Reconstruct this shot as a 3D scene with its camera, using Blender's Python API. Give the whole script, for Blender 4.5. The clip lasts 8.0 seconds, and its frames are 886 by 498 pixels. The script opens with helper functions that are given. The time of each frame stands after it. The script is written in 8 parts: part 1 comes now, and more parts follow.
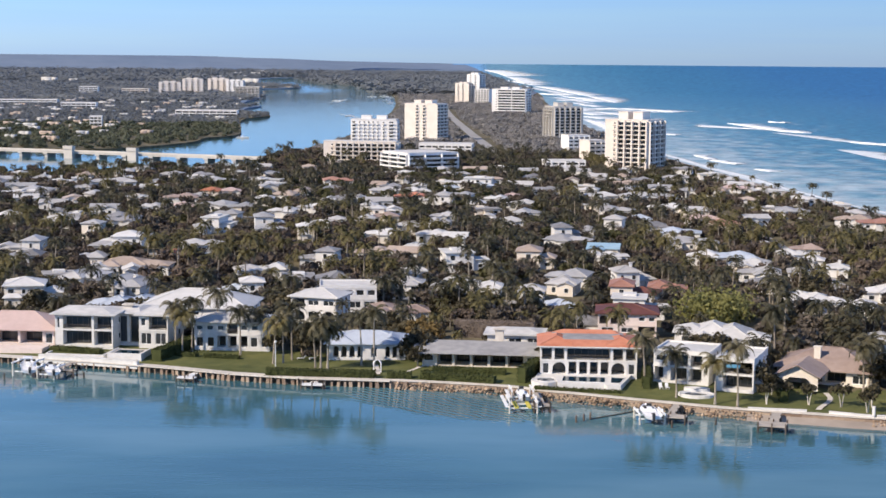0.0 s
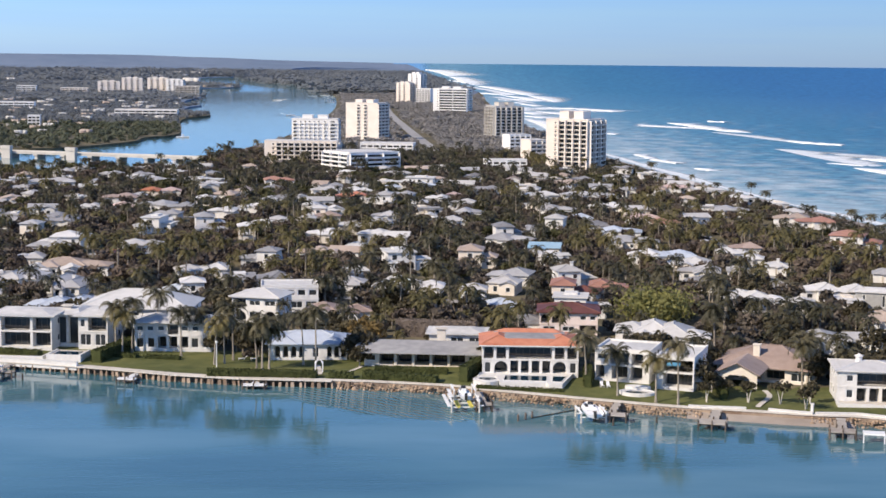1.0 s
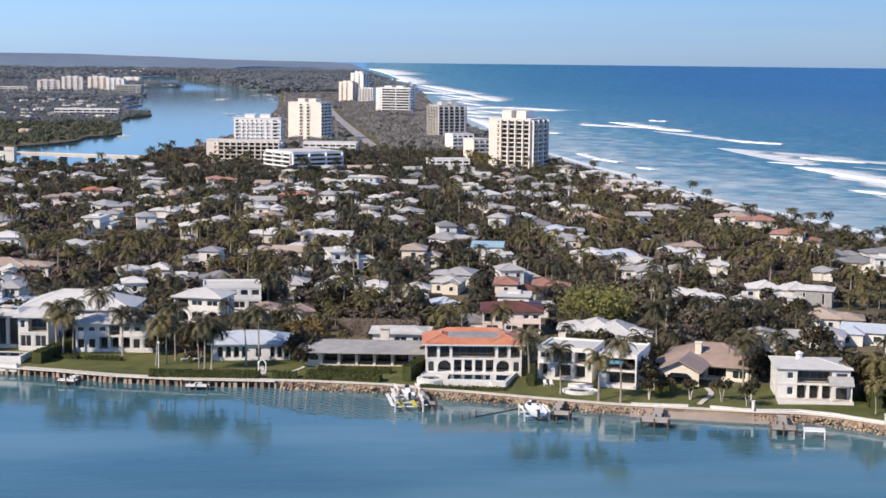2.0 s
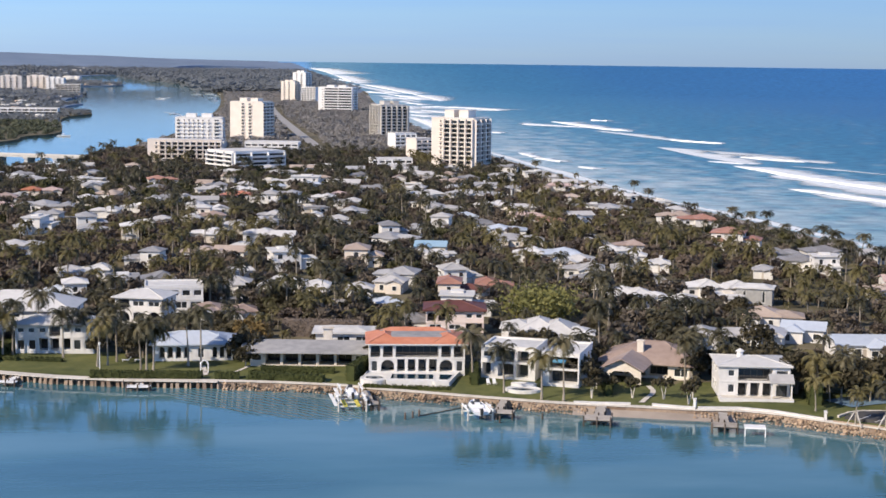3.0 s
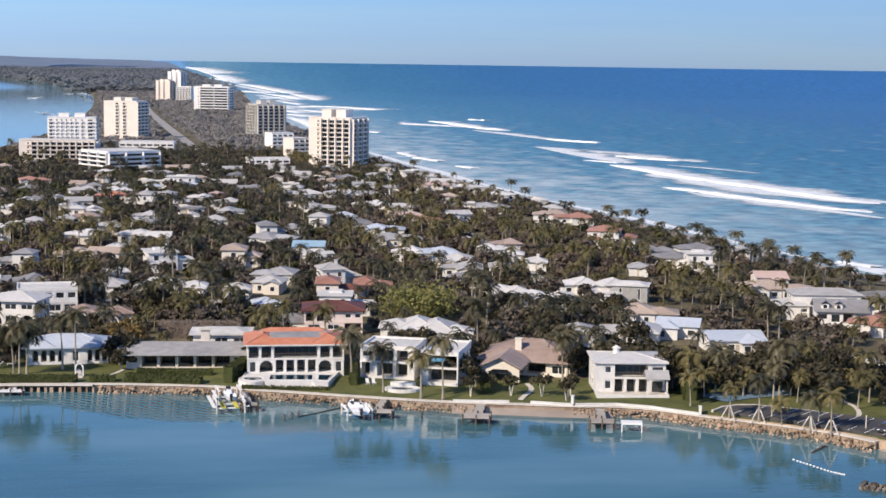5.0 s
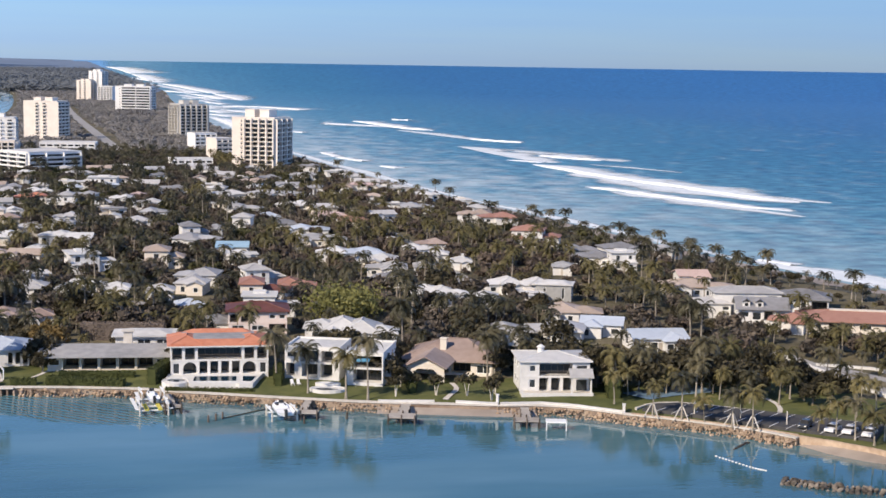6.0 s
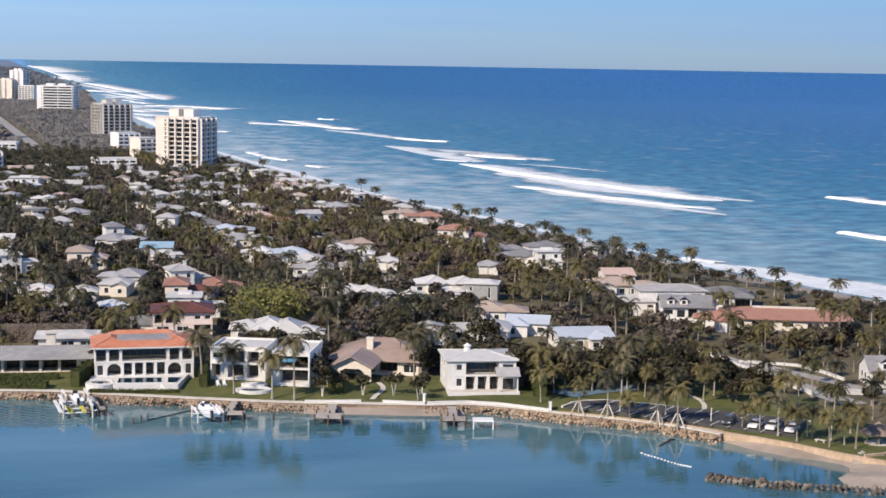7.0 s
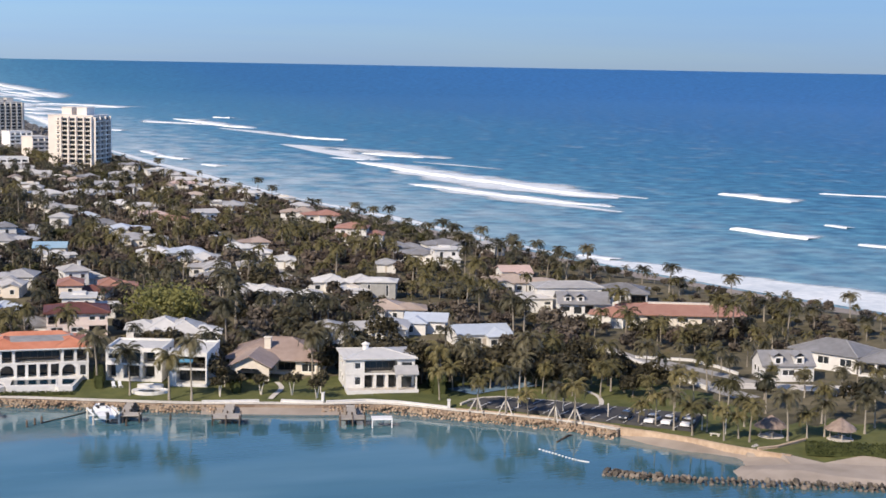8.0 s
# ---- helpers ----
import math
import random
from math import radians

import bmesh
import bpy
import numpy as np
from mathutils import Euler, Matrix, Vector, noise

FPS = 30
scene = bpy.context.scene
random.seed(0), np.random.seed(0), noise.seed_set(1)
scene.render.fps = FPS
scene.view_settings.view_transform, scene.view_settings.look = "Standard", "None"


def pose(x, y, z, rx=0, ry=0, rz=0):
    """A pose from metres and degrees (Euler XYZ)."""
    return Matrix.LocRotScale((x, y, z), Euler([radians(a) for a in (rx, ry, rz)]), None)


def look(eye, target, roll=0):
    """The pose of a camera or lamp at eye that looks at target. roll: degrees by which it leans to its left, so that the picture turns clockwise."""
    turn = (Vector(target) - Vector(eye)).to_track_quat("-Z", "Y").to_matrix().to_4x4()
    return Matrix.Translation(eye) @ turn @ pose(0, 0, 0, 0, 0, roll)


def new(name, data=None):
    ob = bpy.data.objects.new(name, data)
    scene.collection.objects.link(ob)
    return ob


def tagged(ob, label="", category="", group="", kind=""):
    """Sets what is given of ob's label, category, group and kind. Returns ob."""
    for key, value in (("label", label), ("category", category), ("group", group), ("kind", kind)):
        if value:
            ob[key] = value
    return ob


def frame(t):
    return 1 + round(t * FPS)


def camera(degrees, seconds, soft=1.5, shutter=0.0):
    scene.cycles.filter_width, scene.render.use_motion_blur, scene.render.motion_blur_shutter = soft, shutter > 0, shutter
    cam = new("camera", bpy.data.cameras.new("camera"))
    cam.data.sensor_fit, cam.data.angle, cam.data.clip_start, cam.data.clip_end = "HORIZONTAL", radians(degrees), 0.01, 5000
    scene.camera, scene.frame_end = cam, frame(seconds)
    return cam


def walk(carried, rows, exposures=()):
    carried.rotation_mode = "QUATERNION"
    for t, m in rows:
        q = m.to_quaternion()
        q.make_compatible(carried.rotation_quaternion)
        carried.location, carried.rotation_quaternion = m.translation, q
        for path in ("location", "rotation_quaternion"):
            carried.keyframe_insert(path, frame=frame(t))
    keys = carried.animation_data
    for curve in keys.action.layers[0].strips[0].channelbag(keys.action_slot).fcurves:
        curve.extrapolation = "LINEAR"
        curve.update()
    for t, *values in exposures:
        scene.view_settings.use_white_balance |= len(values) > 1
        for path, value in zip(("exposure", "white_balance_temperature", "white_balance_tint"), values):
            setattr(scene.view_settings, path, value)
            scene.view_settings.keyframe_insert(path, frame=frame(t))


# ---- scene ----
cam = camera(31.06, 8.0, soft=1.6)
EYE = 70.0  # the drone hovers and pans to its right
ROWS = [  # seconds, degrees turned right, degrees down, lean
    (0, 0.00, 6.70, 0.48),
    (0.5, 1.07, 6.71, 0.53),
    (1, 2.11, 6.70, 0.57),
    (1.5, 3.14, 6.70, 0.60),
    (3, 6.23, 6.70, 0.73),
    (3.5, 7.28, 6.685, 0.76),
    (4, 8.33, 6.675, 0.79),
    (4.5, 9.40, 6.67, 0.81),
    (6, 13.36, 6.62, 0.91),
    (6.5, 14.69, 6.605, 0.94),
    (7, 16.03, 6.60, 0.96),
    (7.5, 17.685, 6.60, 1.0),
    (8, 19.725, 6.60, 1.05),
]
walk(cam, [(t, pose(0, 0, EYE, 90 - down, 0, -right) @ pose(0, 0, 0, 0, 0, lean)) for t, right, down, lean in ROWS], exposures=[(0.0, 0.16), (8.0, 0.08)])

# ---- daylight ----
SUN_FROM = Vector((-0.83, -0.56, 0.0)).normalized()
SUN_HEIGHT = 35.0
world = bpy.data.worlds.new("sky")
scene.world = world
world.use_nodes = True
wn = world.node_tree.nodes
sky = wn.new("ShaderNodeTexSky")
sky.sky_type, sky.sun_disc = "NISHITA", False
sky.sun_elevation, sky.sun_rotation = radians(SUN_HEIGHT), math.atan2(-SUN_FROM.x, SUN_FROM.y)
sky.altitude, sky.air_density, sky.dust_density, sky.ozone_density = 50, 1.0, 0.2, 4.0
wn["Background"].inputs["Strength"].default_value = 0.125
tone = wn.new("ShaderNodeMix")
tone.data_type, tone.blend_type = "RGBA", "MULTIPLY"
tone.inputs["Factor"].default_value = 1.0
way, split, rise_ramp = wn.new("ShaderNodeTexCoord"), wn.new("ShaderNodeSeparateXYZ"), wn.new("ShaderNodeValToRGB")
world.node_tree.links.new(way.outputs["Generated"], split.inputs[0])
world.node_tree.links.new(split.outputs["Z"], rise_ramp.inputs[0])
rise_ramp.color_ramp.elements[0].color, rise_ramp.color_ramp.elements[1].color = (0.46, 0.66, 1.20, 1.0), (0.76, 0.84, 1.0, 1.0)
rise_ramp.color_ramp.elements[1].position = 0.6
rise_ramp.color_ramp.elements.new(0.2).color = (0.72, 0.90, 1.20, 1.0)
rise_ramp.color_ramp.elements.new(0.07).color = (0.50, 0.68, 1.08, 1.0)
# thin streaks of high cloud
stretch, streaks, veil = wn.new("ShaderNodeMapping"), wn.new("ShaderNodeTexNoise"), wn.new("ShaderNodeMix")
stretch.inputs["Scale"].default_value = (1.6, 1.6, 34.0)
streaks.inputs["Scale"].default_value, streaks.inputs["Detail"].default_value = 1.6, 5.0
veil.data_type, veil.blend_type = "RGBA", "SOFT_LIGHT"
veil.inputs["Factor"].default_value = 0.28
world.node_tree.links.new(way.outputs["Generated"], stretch.inputs["Vector"])
world.node_tree.links.new(stretch.outputs[0], streaks.inputs["Vector"])
world.node_tree.links.new(rise_ramp.outputs[0], veil.inputs["A"])
world.node_tree.links.new(streaks.outputs["Fac"], veil.inputs["B"])
world.node_tree.links.new(veil.outputs["Result"], tone.inputs["B"])
world.node_tree.links.new(sky.outputs[0], tone.inputs["A"])
world.node_tree.links.new(tone.outputs["Result"], wn["Background"].inputs["Color"])
sun_data = bpy.data.lights.new("sun", "SUN")
sun_data.energy, sun_data.angle, sun_data.color = 5.4, radians(0.53), (1.0, 0.858, 0.71)
sun = new("sun", sun_data)
sun_dir = SUN_FROM * math.cos(radians(SUN_HEIGHT)) + Vector((0, 0, math.sin(radians(SUN_HEIGHT))))
sun.matrix_world = look(sun_dir * 900, (0, 0, 0))


# ---- materials ----
def rgb(c):
    return (c[0], c[1], c[2], 1.0)


def surface(name, low, high, size=1.0, rough=0.7, bump=0.0, bump_size=None, metal=0.0, per="none", spec=0.3, stain=0.0, stretch=(1, 1, 1), through_light=0.0):
    """A grained surface: two colours mixed by fine and coarse noise, with relief, and a spread per object or per island."""
    m = bpy.data.materials.new(name)
    m.use_nodes = True
    nt = m.node_tree
    n, ln = nt.nodes, nt.links.new
    b = n["Principled BSDF"]
    b.inputs["Roughness"].default_value, b.inputs["Metallic"].default_value = rough, metal
    b.inputs["Specular IOR Level"].default_value = spec
    geo = n.new("ShaderNodeNewGeometry")
    mp = n.new("ShaderNodeMapping")
    mp.inputs["Scale"].default_value = stretch
    ln(geo.outputs["Position"], mp.inputs["Vector"])
    fine, coarse = n.new("ShaderNodeTexNoise"), n.new("ShaderNodeTexNoise")
    fine.inputs["Scale"].default_value, fine.inputs["Detail"].default_value = 1.0 / size, 5.0
    coarse.inputs["Scale"].default_value, coarse.inputs["Detail"].default_value = 0.16 / size, 3.0
    for t in (fine, coarse):
        ln(mp.outputs[0], t.inputs["Vector"])
    add = n.new("ShaderNodeMath")
    add.operation = "ADD"
    ln(fine.outputs[0], add.inputs[0])
    ln(coarse.outputs[0], add.inputs[1])
    last = add
    if per != "none":
        src = geo.outputs["Random Per Island"]
        if per == "object":
            src = n.new("ShaderNodeObjectInfo").outputs["Random"]
        more = n.new("ShaderNodeMath")
        more.operation = "MULTIPLY_ADD"
        ln(src, more.inputs[0])
        more.inputs[1].default_value = 0.7
        ln(add.outputs[0], more.inputs[2])
        low_end, high_end = 0.85, 1.85
        last = more
    else:
        low_end, high_end = 0.7, 1.3
    rng = n.new("ShaderNodeMapRange")
    rng.inputs["From Min"].default_value, rng.inputs["From Max"].default_value = low_end, high_end
    ln(last.outputs[0], rng.inputs["Value"])
    mix = n.new("ShaderNodeMix")
    mix.data_type = "RGBA"
    mix.inputs["A"].default_value, mix.inputs["B"].default_value = rgb(low), rgb(high)
    ln(rng.outputs[0], mix.inputs["Factor"])
    col = mix.outputs["Result"]
    ln(col, b.inputs["Base Color"])
    if bump:
        bp = n.new("ShaderNodeBump")
        bp.inputs["Strength"].default_value, bp.inputs["Distance"].default_value = 1.0, bump
        grain = n.new("ShaderNodeTexNoise")
        grain.inputs["Scale"].default_value = 1.0 / (bump_size or size * 0.4)
        ln(mp.outputs[0], grain.inputs["Vector"])
        ln(grain.outputs[0], bp.inputs["Height"])
        ln(bp.outputs[0], b.inputs["Normal"])
    if through_light:
        tr, ms = n.new("ShaderNodeBsdfTranslucent"), n.new("ShaderNodeMixShader")
        ln(col, tr.inputs["Color"])
        ms.inputs[0].default_value = through_light
        ln(b.outputs[0], ms.inputs[1])
        ln(tr.outputs[0], ms.inputs[2])
        ln(ms.outputs[0], n["Material Output"].inputs["Surface"])
    return m


def tiled_roof(name, low, high, pitch=0.35, rough=0.6):
    """Barrel or flat tiles: courses as relief bands, stains on top."""
    m = surface(name, low, high, 1.4, rough, per="object")
    nt = m.node_tree
    n, ln = nt.nodes, nt.links.new
    geo = n.new("ShaderNodeNewGeometry")
    wave = n.new("ShaderNodeTexWave")
    wave.bands_direction = "Z"
    wave.inputs["Scale"].default_value, wave.inputs["Distortion"].default_value = 0.31 / (pitch * 0.45), 0.6
    ln(geo.outputs["Position"], wave.inputs["Vector"])
    bp = n.new("ShaderNodeBump")
    bp.inputs["Strength"].default_value, bp.inputs["Distance"].default_value = 0.6, 0.05
    ln(wave.outputs["Color"], bp.inputs["Height"])
    ln(bp.outputs[0], n["Principled BSDF"].inputs["Normal"])
    return m


def water_surface():
    """Clear green inlet, deep blue ocean beyond the surf, foam in streaks over the shallow bar."""
    m = bpy.data.materials.new("sea_water")
    m.use_nodes = True
    nt = m.node_tree
    n, ln = nt.nodes, nt.links.new
    b = n["Principled BSDF"]
    b.inputs["IOR"].default_value = 1.33
    geo = n.new("ShaderNodeNewGeometry")
    sep = n.new("ShaderNodeSeparateXYZ")
    ln(geo.outputs["Position"], sep.inputs[0])

    def math_node(op, a, c=None, d=None):
        k = n.new("ShaderNodeMath")
        k.operation = op
        for i, v in enumerate((a, c, d)):
            if v is None:
                continue
            if isinstance(v, (int, float)):
                k.inputs[i].default_value = v
            else:
                ln(v, k.inputs[i])
        return k.outputs[0]

    def noise_node(scale, detail=4.0, stretch=(1, 1, 1), turn=0.0):
        mp = n.new("ShaderNodeMapping")
        mp.inputs["Scale"].default_value, mp.inputs["Rotation"].default_value = stretch, (0, 0, radians(turn))
        ln(geo.outputs["Position"], mp.inputs["Vector"])
        t = n.new("ShaderNodeTexNoise")
        t.inputs["Scale"].default_value, t.inputs["Detail"].default_value = scale, detail
        ln(mp.outputs[0], t.inputs["Vector"])
        return t.outputs[0]

    def ramp(value, stops):
        r = n.new("ShaderNodeValToRGB")
        while len(r.color_ramp.elements) < len(stops):
            r.color_ramp.elements.new(0.5)
        for e, (p, c) in zip(r.color_ramp.elements, stops):
            e.position, e.color = p, rgb(c)
        ln(value, r.inputs[0])
        return r.outputs[0]

    def blend(f, a, c):
        k = n.new("ShaderNodeMix")
        k.data_type = "RGBA"
        for key, v in (("Factor", f), ("A", a), ("B", c)):
            if isinstance(v, tuple):
                k.inputs[key].default_value = rgb(v)
            elif isinstance(v, (int, float)):
                k.inputs[key].default_value = v
            else:
                ln(v, k.inputs[key])
        return k.outputs["Result"]

    # metres east of the ocean beach
    off = math_node("SUBTRACT", math_node("MULTIPLY_ADD", math_node("MINIMUM", sep.outputs["Y"], 1150.0), 0.15, sep.outputs["X"]), 325.0)
    depth = math_node("ADD", math_node("MULTIPLY", off, 1 / 1500.0), math_node("MULTIPLY_ADD", noise_node(0.004, 4.0, (1.0, 0.45, 1), 8.0), 0.16, -0.08))
    # blue deepens offshore; the outer stops also carry haze and sky reflection as colour
    ocean = ramp(depth, [(0.0, (0.125, 0.262, 0.335)), (0.10, (0.066, 0.198, 0.29)), (0.24, (0.030, 0.143, 0.25)), (0.5, (0.020, 0.112, 0.262)), (1.0, (0.022, 0.118, 0.31))])
    patches = noise_node(0.02, 4.0, (0.6, 1.6, 1))
    inlet = ramp(patches, [(0.34, (0.040, 0.112, 0.143)), (0.47, (0.058, 0.145, 0.176)), (0.66, (0.100, 0.198, 0.232))])
    is_ocean = n.new("ShaderNodeMapRange")
    is_ocean.inputs["From Min"].default_value, is_ocean.inputs["From Max"].default_value = -60.0, -20.0
    ln(off, is_ocean.inputs["Value"])
    is_ocean = is_ocean.outputs[0]
    # wind streaks and swell lines darken and lighten the open water
    lines = ramp(noise_node(0.11, 8.0, (0.8, 0.9, 1), 12.0), [(0.34, (0.5, 0.58, 0.66)), (0.5, (1, 1, 1)), (0.68, (1.7, 1.5, 1.35))])
    tinted = n.new("ShaderNodeMix")
    tinted.data_type, tinted.blend_type = "RGBA", "MULTIPLY"
    tinted.inputs["Factor"].default_value = 1.0
    ln(ocean, tinted.inputs["A"])
    ln(lines, tinted.inputs["B"])
    base = blend(is_ocean, inlet, tinted.outputs["Result"])
    # foam streaks drifting over the shallows
    streak = noise_node(0.045, 7.0, (1.0, 0.6, 1), 9.0)
    lace = noise_node(0.4, 5.0)
    zone = ramp(math_node("MULTIPLY", off, 1 / 220.0), [(0.0, (1, 1, 1)), (0.12, (0.75, 0.75, 0.75)), (0.45, (0.45, 0.45, 0.45)), (0.85, (0, 0, 0))])
    foam = math_node("MULTIPLY_ADD", streak, 0.75, math_node("MULTIPLY", lace, 0.35))
    foam = math_node("ADD", foam, math_node("MULTIPLY_ADD", zone, 0.28, -0.60))
    foam = math_node("MULTIPLY", foam, 2.6)
    clamp = n.new("ShaderNodeClamp")
    ln(foam, clamp.inputs["Value"])
    near = n.new("ShaderNodeMapRange")
    near.inputs["From Min"].default_value, near.inputs["From Max"].default_value = 3500.0, 2300.0
    ln(sep.outputs["Y"], near.inputs["Value"])
    calm = n.new("ShaderNodeMapRange")
    calm.inputs["From Min"].default_value, calm.inputs["From Max"].default_value = 520.0, 900.0
    calm.inputs["To Min"].default_value = 0.3
    ln(sep.outputs["Y"], calm.inputs["Value"])
    foam = math_node("MULTIPLY", clamp.outputs[0], math_node("MULTIPLY", is_ocean, math_node("MULTIPLY", near.outputs[0], math_node("MULTIPLY", calm.outputs[0], 0.7))))
    ln(blend(foam, base, (0.72, 0.76, 0.78)), b.inputs["Base Color"])
    rough = math_node("ADD", math_node("MULTIPLY_ADD", is_ocean, 0.31, 0.06), math_node("MULTIPLY", foam, 0.4))
    ln(rough, b.inputs["Roughness"])
    spec = math_node("MULTIPLY_ADD", is_ocean, -0.55, 0.75)
    ln(spec, b.inputs["Specular IOR Level"])
    bp = n.new("ShaderNodeBump")
    bp.inputs["Strength"].default_value = 0.35
    bp.inputs["Distance"].default_value = 0.10
    swell = noise_node(0.09, 3.0, (0.35, 1.4, 1))
    chop = math_node("MULTIPLY_ADD", noise_node(0.7, 3.0, (0.5, 1.3, 1), -12.0), 0.6, math_node("MULTIPLY", swell, 2.2))
    # a boat's wash that runs along the boulders
    run = math_node("ADD", math_node("MULTIPLY", sep.outputs["X"], 2.41), math_node("MULTIPLY", sep.outputs["Y"], 2.55))
    run = math_node("ADD", run, math_node("MULTIPLY", noise_node(0.12, 2.0), 9.0))
    apart = math_node("SQRT", math_node("ADD", math_node("POWER", math_node("MULTIPLY", math_node("ADD", sep.outputs["X"], 1.0), 1 / 21.0), 2.0), math_node("POWER", math_node("MULTIPLY", math_node("SUBTRACT", math_node("MULTIPLY_ADD", sep.outputs["X"], 0.55, sep.outputs["Y"]), 322.0), 1 / 13.0), 2.0)))
    reach = n.new("ShaderNodeMapRange")
    reach.inputs["From Min"].default_value, reach.inputs["From Max"].default_value = 1.0, 0.45
    ln(apart, reach.inputs["Value"])
    chop = math_node("MULTIPLY_ADD", math_node("SINE", run), math_node("MULTIPLY", reach.outputs[0], 3.2), chop)
    ln(chop, bp.inputs["Height"])
    ln(bp.outputs[0], b.inputs["Normal"])
    return m


def glass_surface(name, colour, rough=0.08):
    m = surface(name, colour, tuple(min(1, c * 2.2 + 0.01) for c in colour), 2.5, rough, per="object", spec=0.6)
    return m


WATER = water_surface()
GRASS = surface("lawn_grass", (0.058, 0.072, 0.021), (0.138, 0.142, 0.047), 3.0, 0.9, 0.05, 0.5)
SCRUB = surface("dry_undergrowth", (0.050, 0.046, 0.026), (0.175, 0.150, 0.092), 4.0, 0.95, 0.1, 0.8)
SAND = surface("beach_sand", (0.25, 0.21, 0.175), (0.38, 0.325, 0.275), 4.0, 0.95, 0.03, 0.4)
STONE_ROAD = surface("worn_asphalt", (0.05, 0.05, 0.055), (0.085, 0.083, 0.08), 2.0, 0.9, 0.01)
PALE_ROAD = surface("sunlit_concrete_road", (0.26, 0.25, 0.24), (0.36, 0.35, 0.33), 3.0, 0.9)
CONCRETE = surface("weathered_concrete", (0.48, 0.445, 0.395), (0.67, 0.625, 0.555), 1.2, 0.9, 0.01)
WHITE_WALL = surface("white_stucco", (0.589, 0.580, 0.557), (0.708, 0.699, 0.676), 1.0, 0.85, 0.004, 0.1)
CREAM_WALL = surface("cream_stucco", (0.62, 0.565, 0.485), (0.73, 0.675, 0.59), 1.0, 0.85, 0.004, 0.1)
PINK_WALL = surface("pale_pink_stucco", (0.66, 0.56, 0.51), (0.75, 0.65, 0.60), 1.0, 0.85, 0.004, 0.1)
GREY_WALL = surface("grey_siding", (0.28, 0.28, 0.27), (0.37, 0.37, 0.36), 1.0, 0.8)
TOWER_CREAM = surface("tower_cream_stucco", (0.68, 0.61, 0.54), (0.79, 0.73, 0.66), 5.0, 0.85)
TOWER_WHITE = surface("tower_white_stucco", (0.70, 0.69, 0.67), (0.82, 0.81, 0.79), 5.0, 0.85)
TOWER_GREY = surface("tower_grey_stucco", (0.44, 0.42, 0.39), (0.56, 0.54, 0.50), 5.0, 0.85)
GLASS = glass_surface("window_glass", (0.016, 0.019, 0.022))
ROOFS = {
    "white": tiled_roof("white_tile_roof", (0.322, 0.317, 0.313), (0.534, 0.524, 0.511)),
    "grey": tiled_roof("pale_grey_tile_roof", (0.27, 0.27, 0.275), (0.45, 0.45, 0.455)),
    "slate": tiled_roof("dark_slate_roof", (0.16, 0.16, 0.165), (0.30, 0.30, 0.31)),
    "red": tiled_roof("red_clay_roof", (0.30, 0.11, 0.06), (0.48, 0.20, 0.11)),
    "terracotta": tiled_roof("bright_terracotta_roof", (0.42, 0.15, 0.085), (0.64, 0.29, 0.18)),
    "maroon": tiled_roof("dark_maroon_tile_roof", (0.11, 0.042, 0.034), (0.20, 0.085, 0.068)),
    "brick": tiled_roof("dull_brick_red_roof", (0.30, 0.15, 0.11), (0.43, 0.245, 0.185)),
    "tan": tiled_roof("tan_tile_roof", (0.34, 0.27, 0.22), (0.50, 0.41, 0.34)),
    "pink": tiled_roof("pink_tile_roof", (0.46, 0.34, 0.30), (0.60, 0.46, 0.42)),
    "blue": tiled_roof("blue_metal_roof", (0.20, 0.34, 0.46), (0.30, 0.44, 0.55)),
    "bluewhite": tiled_roof("pale_blue_metal_roof", (0.38, 0.43, 0.50), (0.52, 0.57, 0.64)),
    "clean": tiled_roof("clean_white_tile_roof", (0.478, 0.474, 0.460), (0.662, 0.653, 0.635)),
    "brown": tiled_roof("brown_shake_roof", (0.23, 0.17, 0.145), (0.39, 0.305, 0.262)),
}
DECK_ROOF = surface("flat_roof_membrane", (0.460, 0.460, 0.451), (0.644, 0.635, 0.616), 2.0, 0.9)
GREY_ROOF = surface("grey_membrane_roof", (0.23, 0.23, 0.235), (0.37, 0.365, 0.36), 2.0, 0.9)
RAILING = surface("dark_railing", (0.05, 0.045, 0.04), (0.10, 0.09, 0.08), 1.0, 0.5)
WOOD = surface("weathered_dock_wood", (0.27, 0.24, 0.205), (0.46, 0.42, 0.37), 0.6, 0.9, 0.01, per="object")
PILE_BROWN = surface("stained_seawall_post", (0.20, 0.14, 0.10), (0.42, 0.33, 0.25), 0.7, 0.9, 0.02, per="object")
PILE = surface("dark_wet_pile", (0.05, 0.04, 0.03), (0.14, 0.11, 0.09), 0.6, 0.8, per="object")
ROCK = surface("limestone_rock", (0.10, 0.068, 0.046), (0.50, 0.375, 0.265), 0.8, 0.95, 0.05, per="object")
ROCK_FIELD = surface("limestone_riprap", (0.10, 0.068, 0.046), (0.50, 0.375, 0.265), 0.8, 0.95, 0.05, per="island")
DARK_ROCK = surface("dark_wet_rock", (0.03, 0.027, 0.024), (0.26, 0.22, 0.18), 0.8, 0.9, 0.05, per="object")
BOAT_WHITE = surface("white_gelcoat", (0.74, 0.75, 0.76), (0.84, 0.85, 0.85), 1.0, 0.25, spec=0.5)
DARK_TRIM = surface("dark_trim", (0.02, 0.02, 0.022), (0.05, 0.05, 0.05), 1.0, 0.4)
POOL_WATER = surface("pool_water", (0.005, 0.018, 0.03), (0.01, 0.035, 0.055), 1.0, 0.05, spec=0.5)
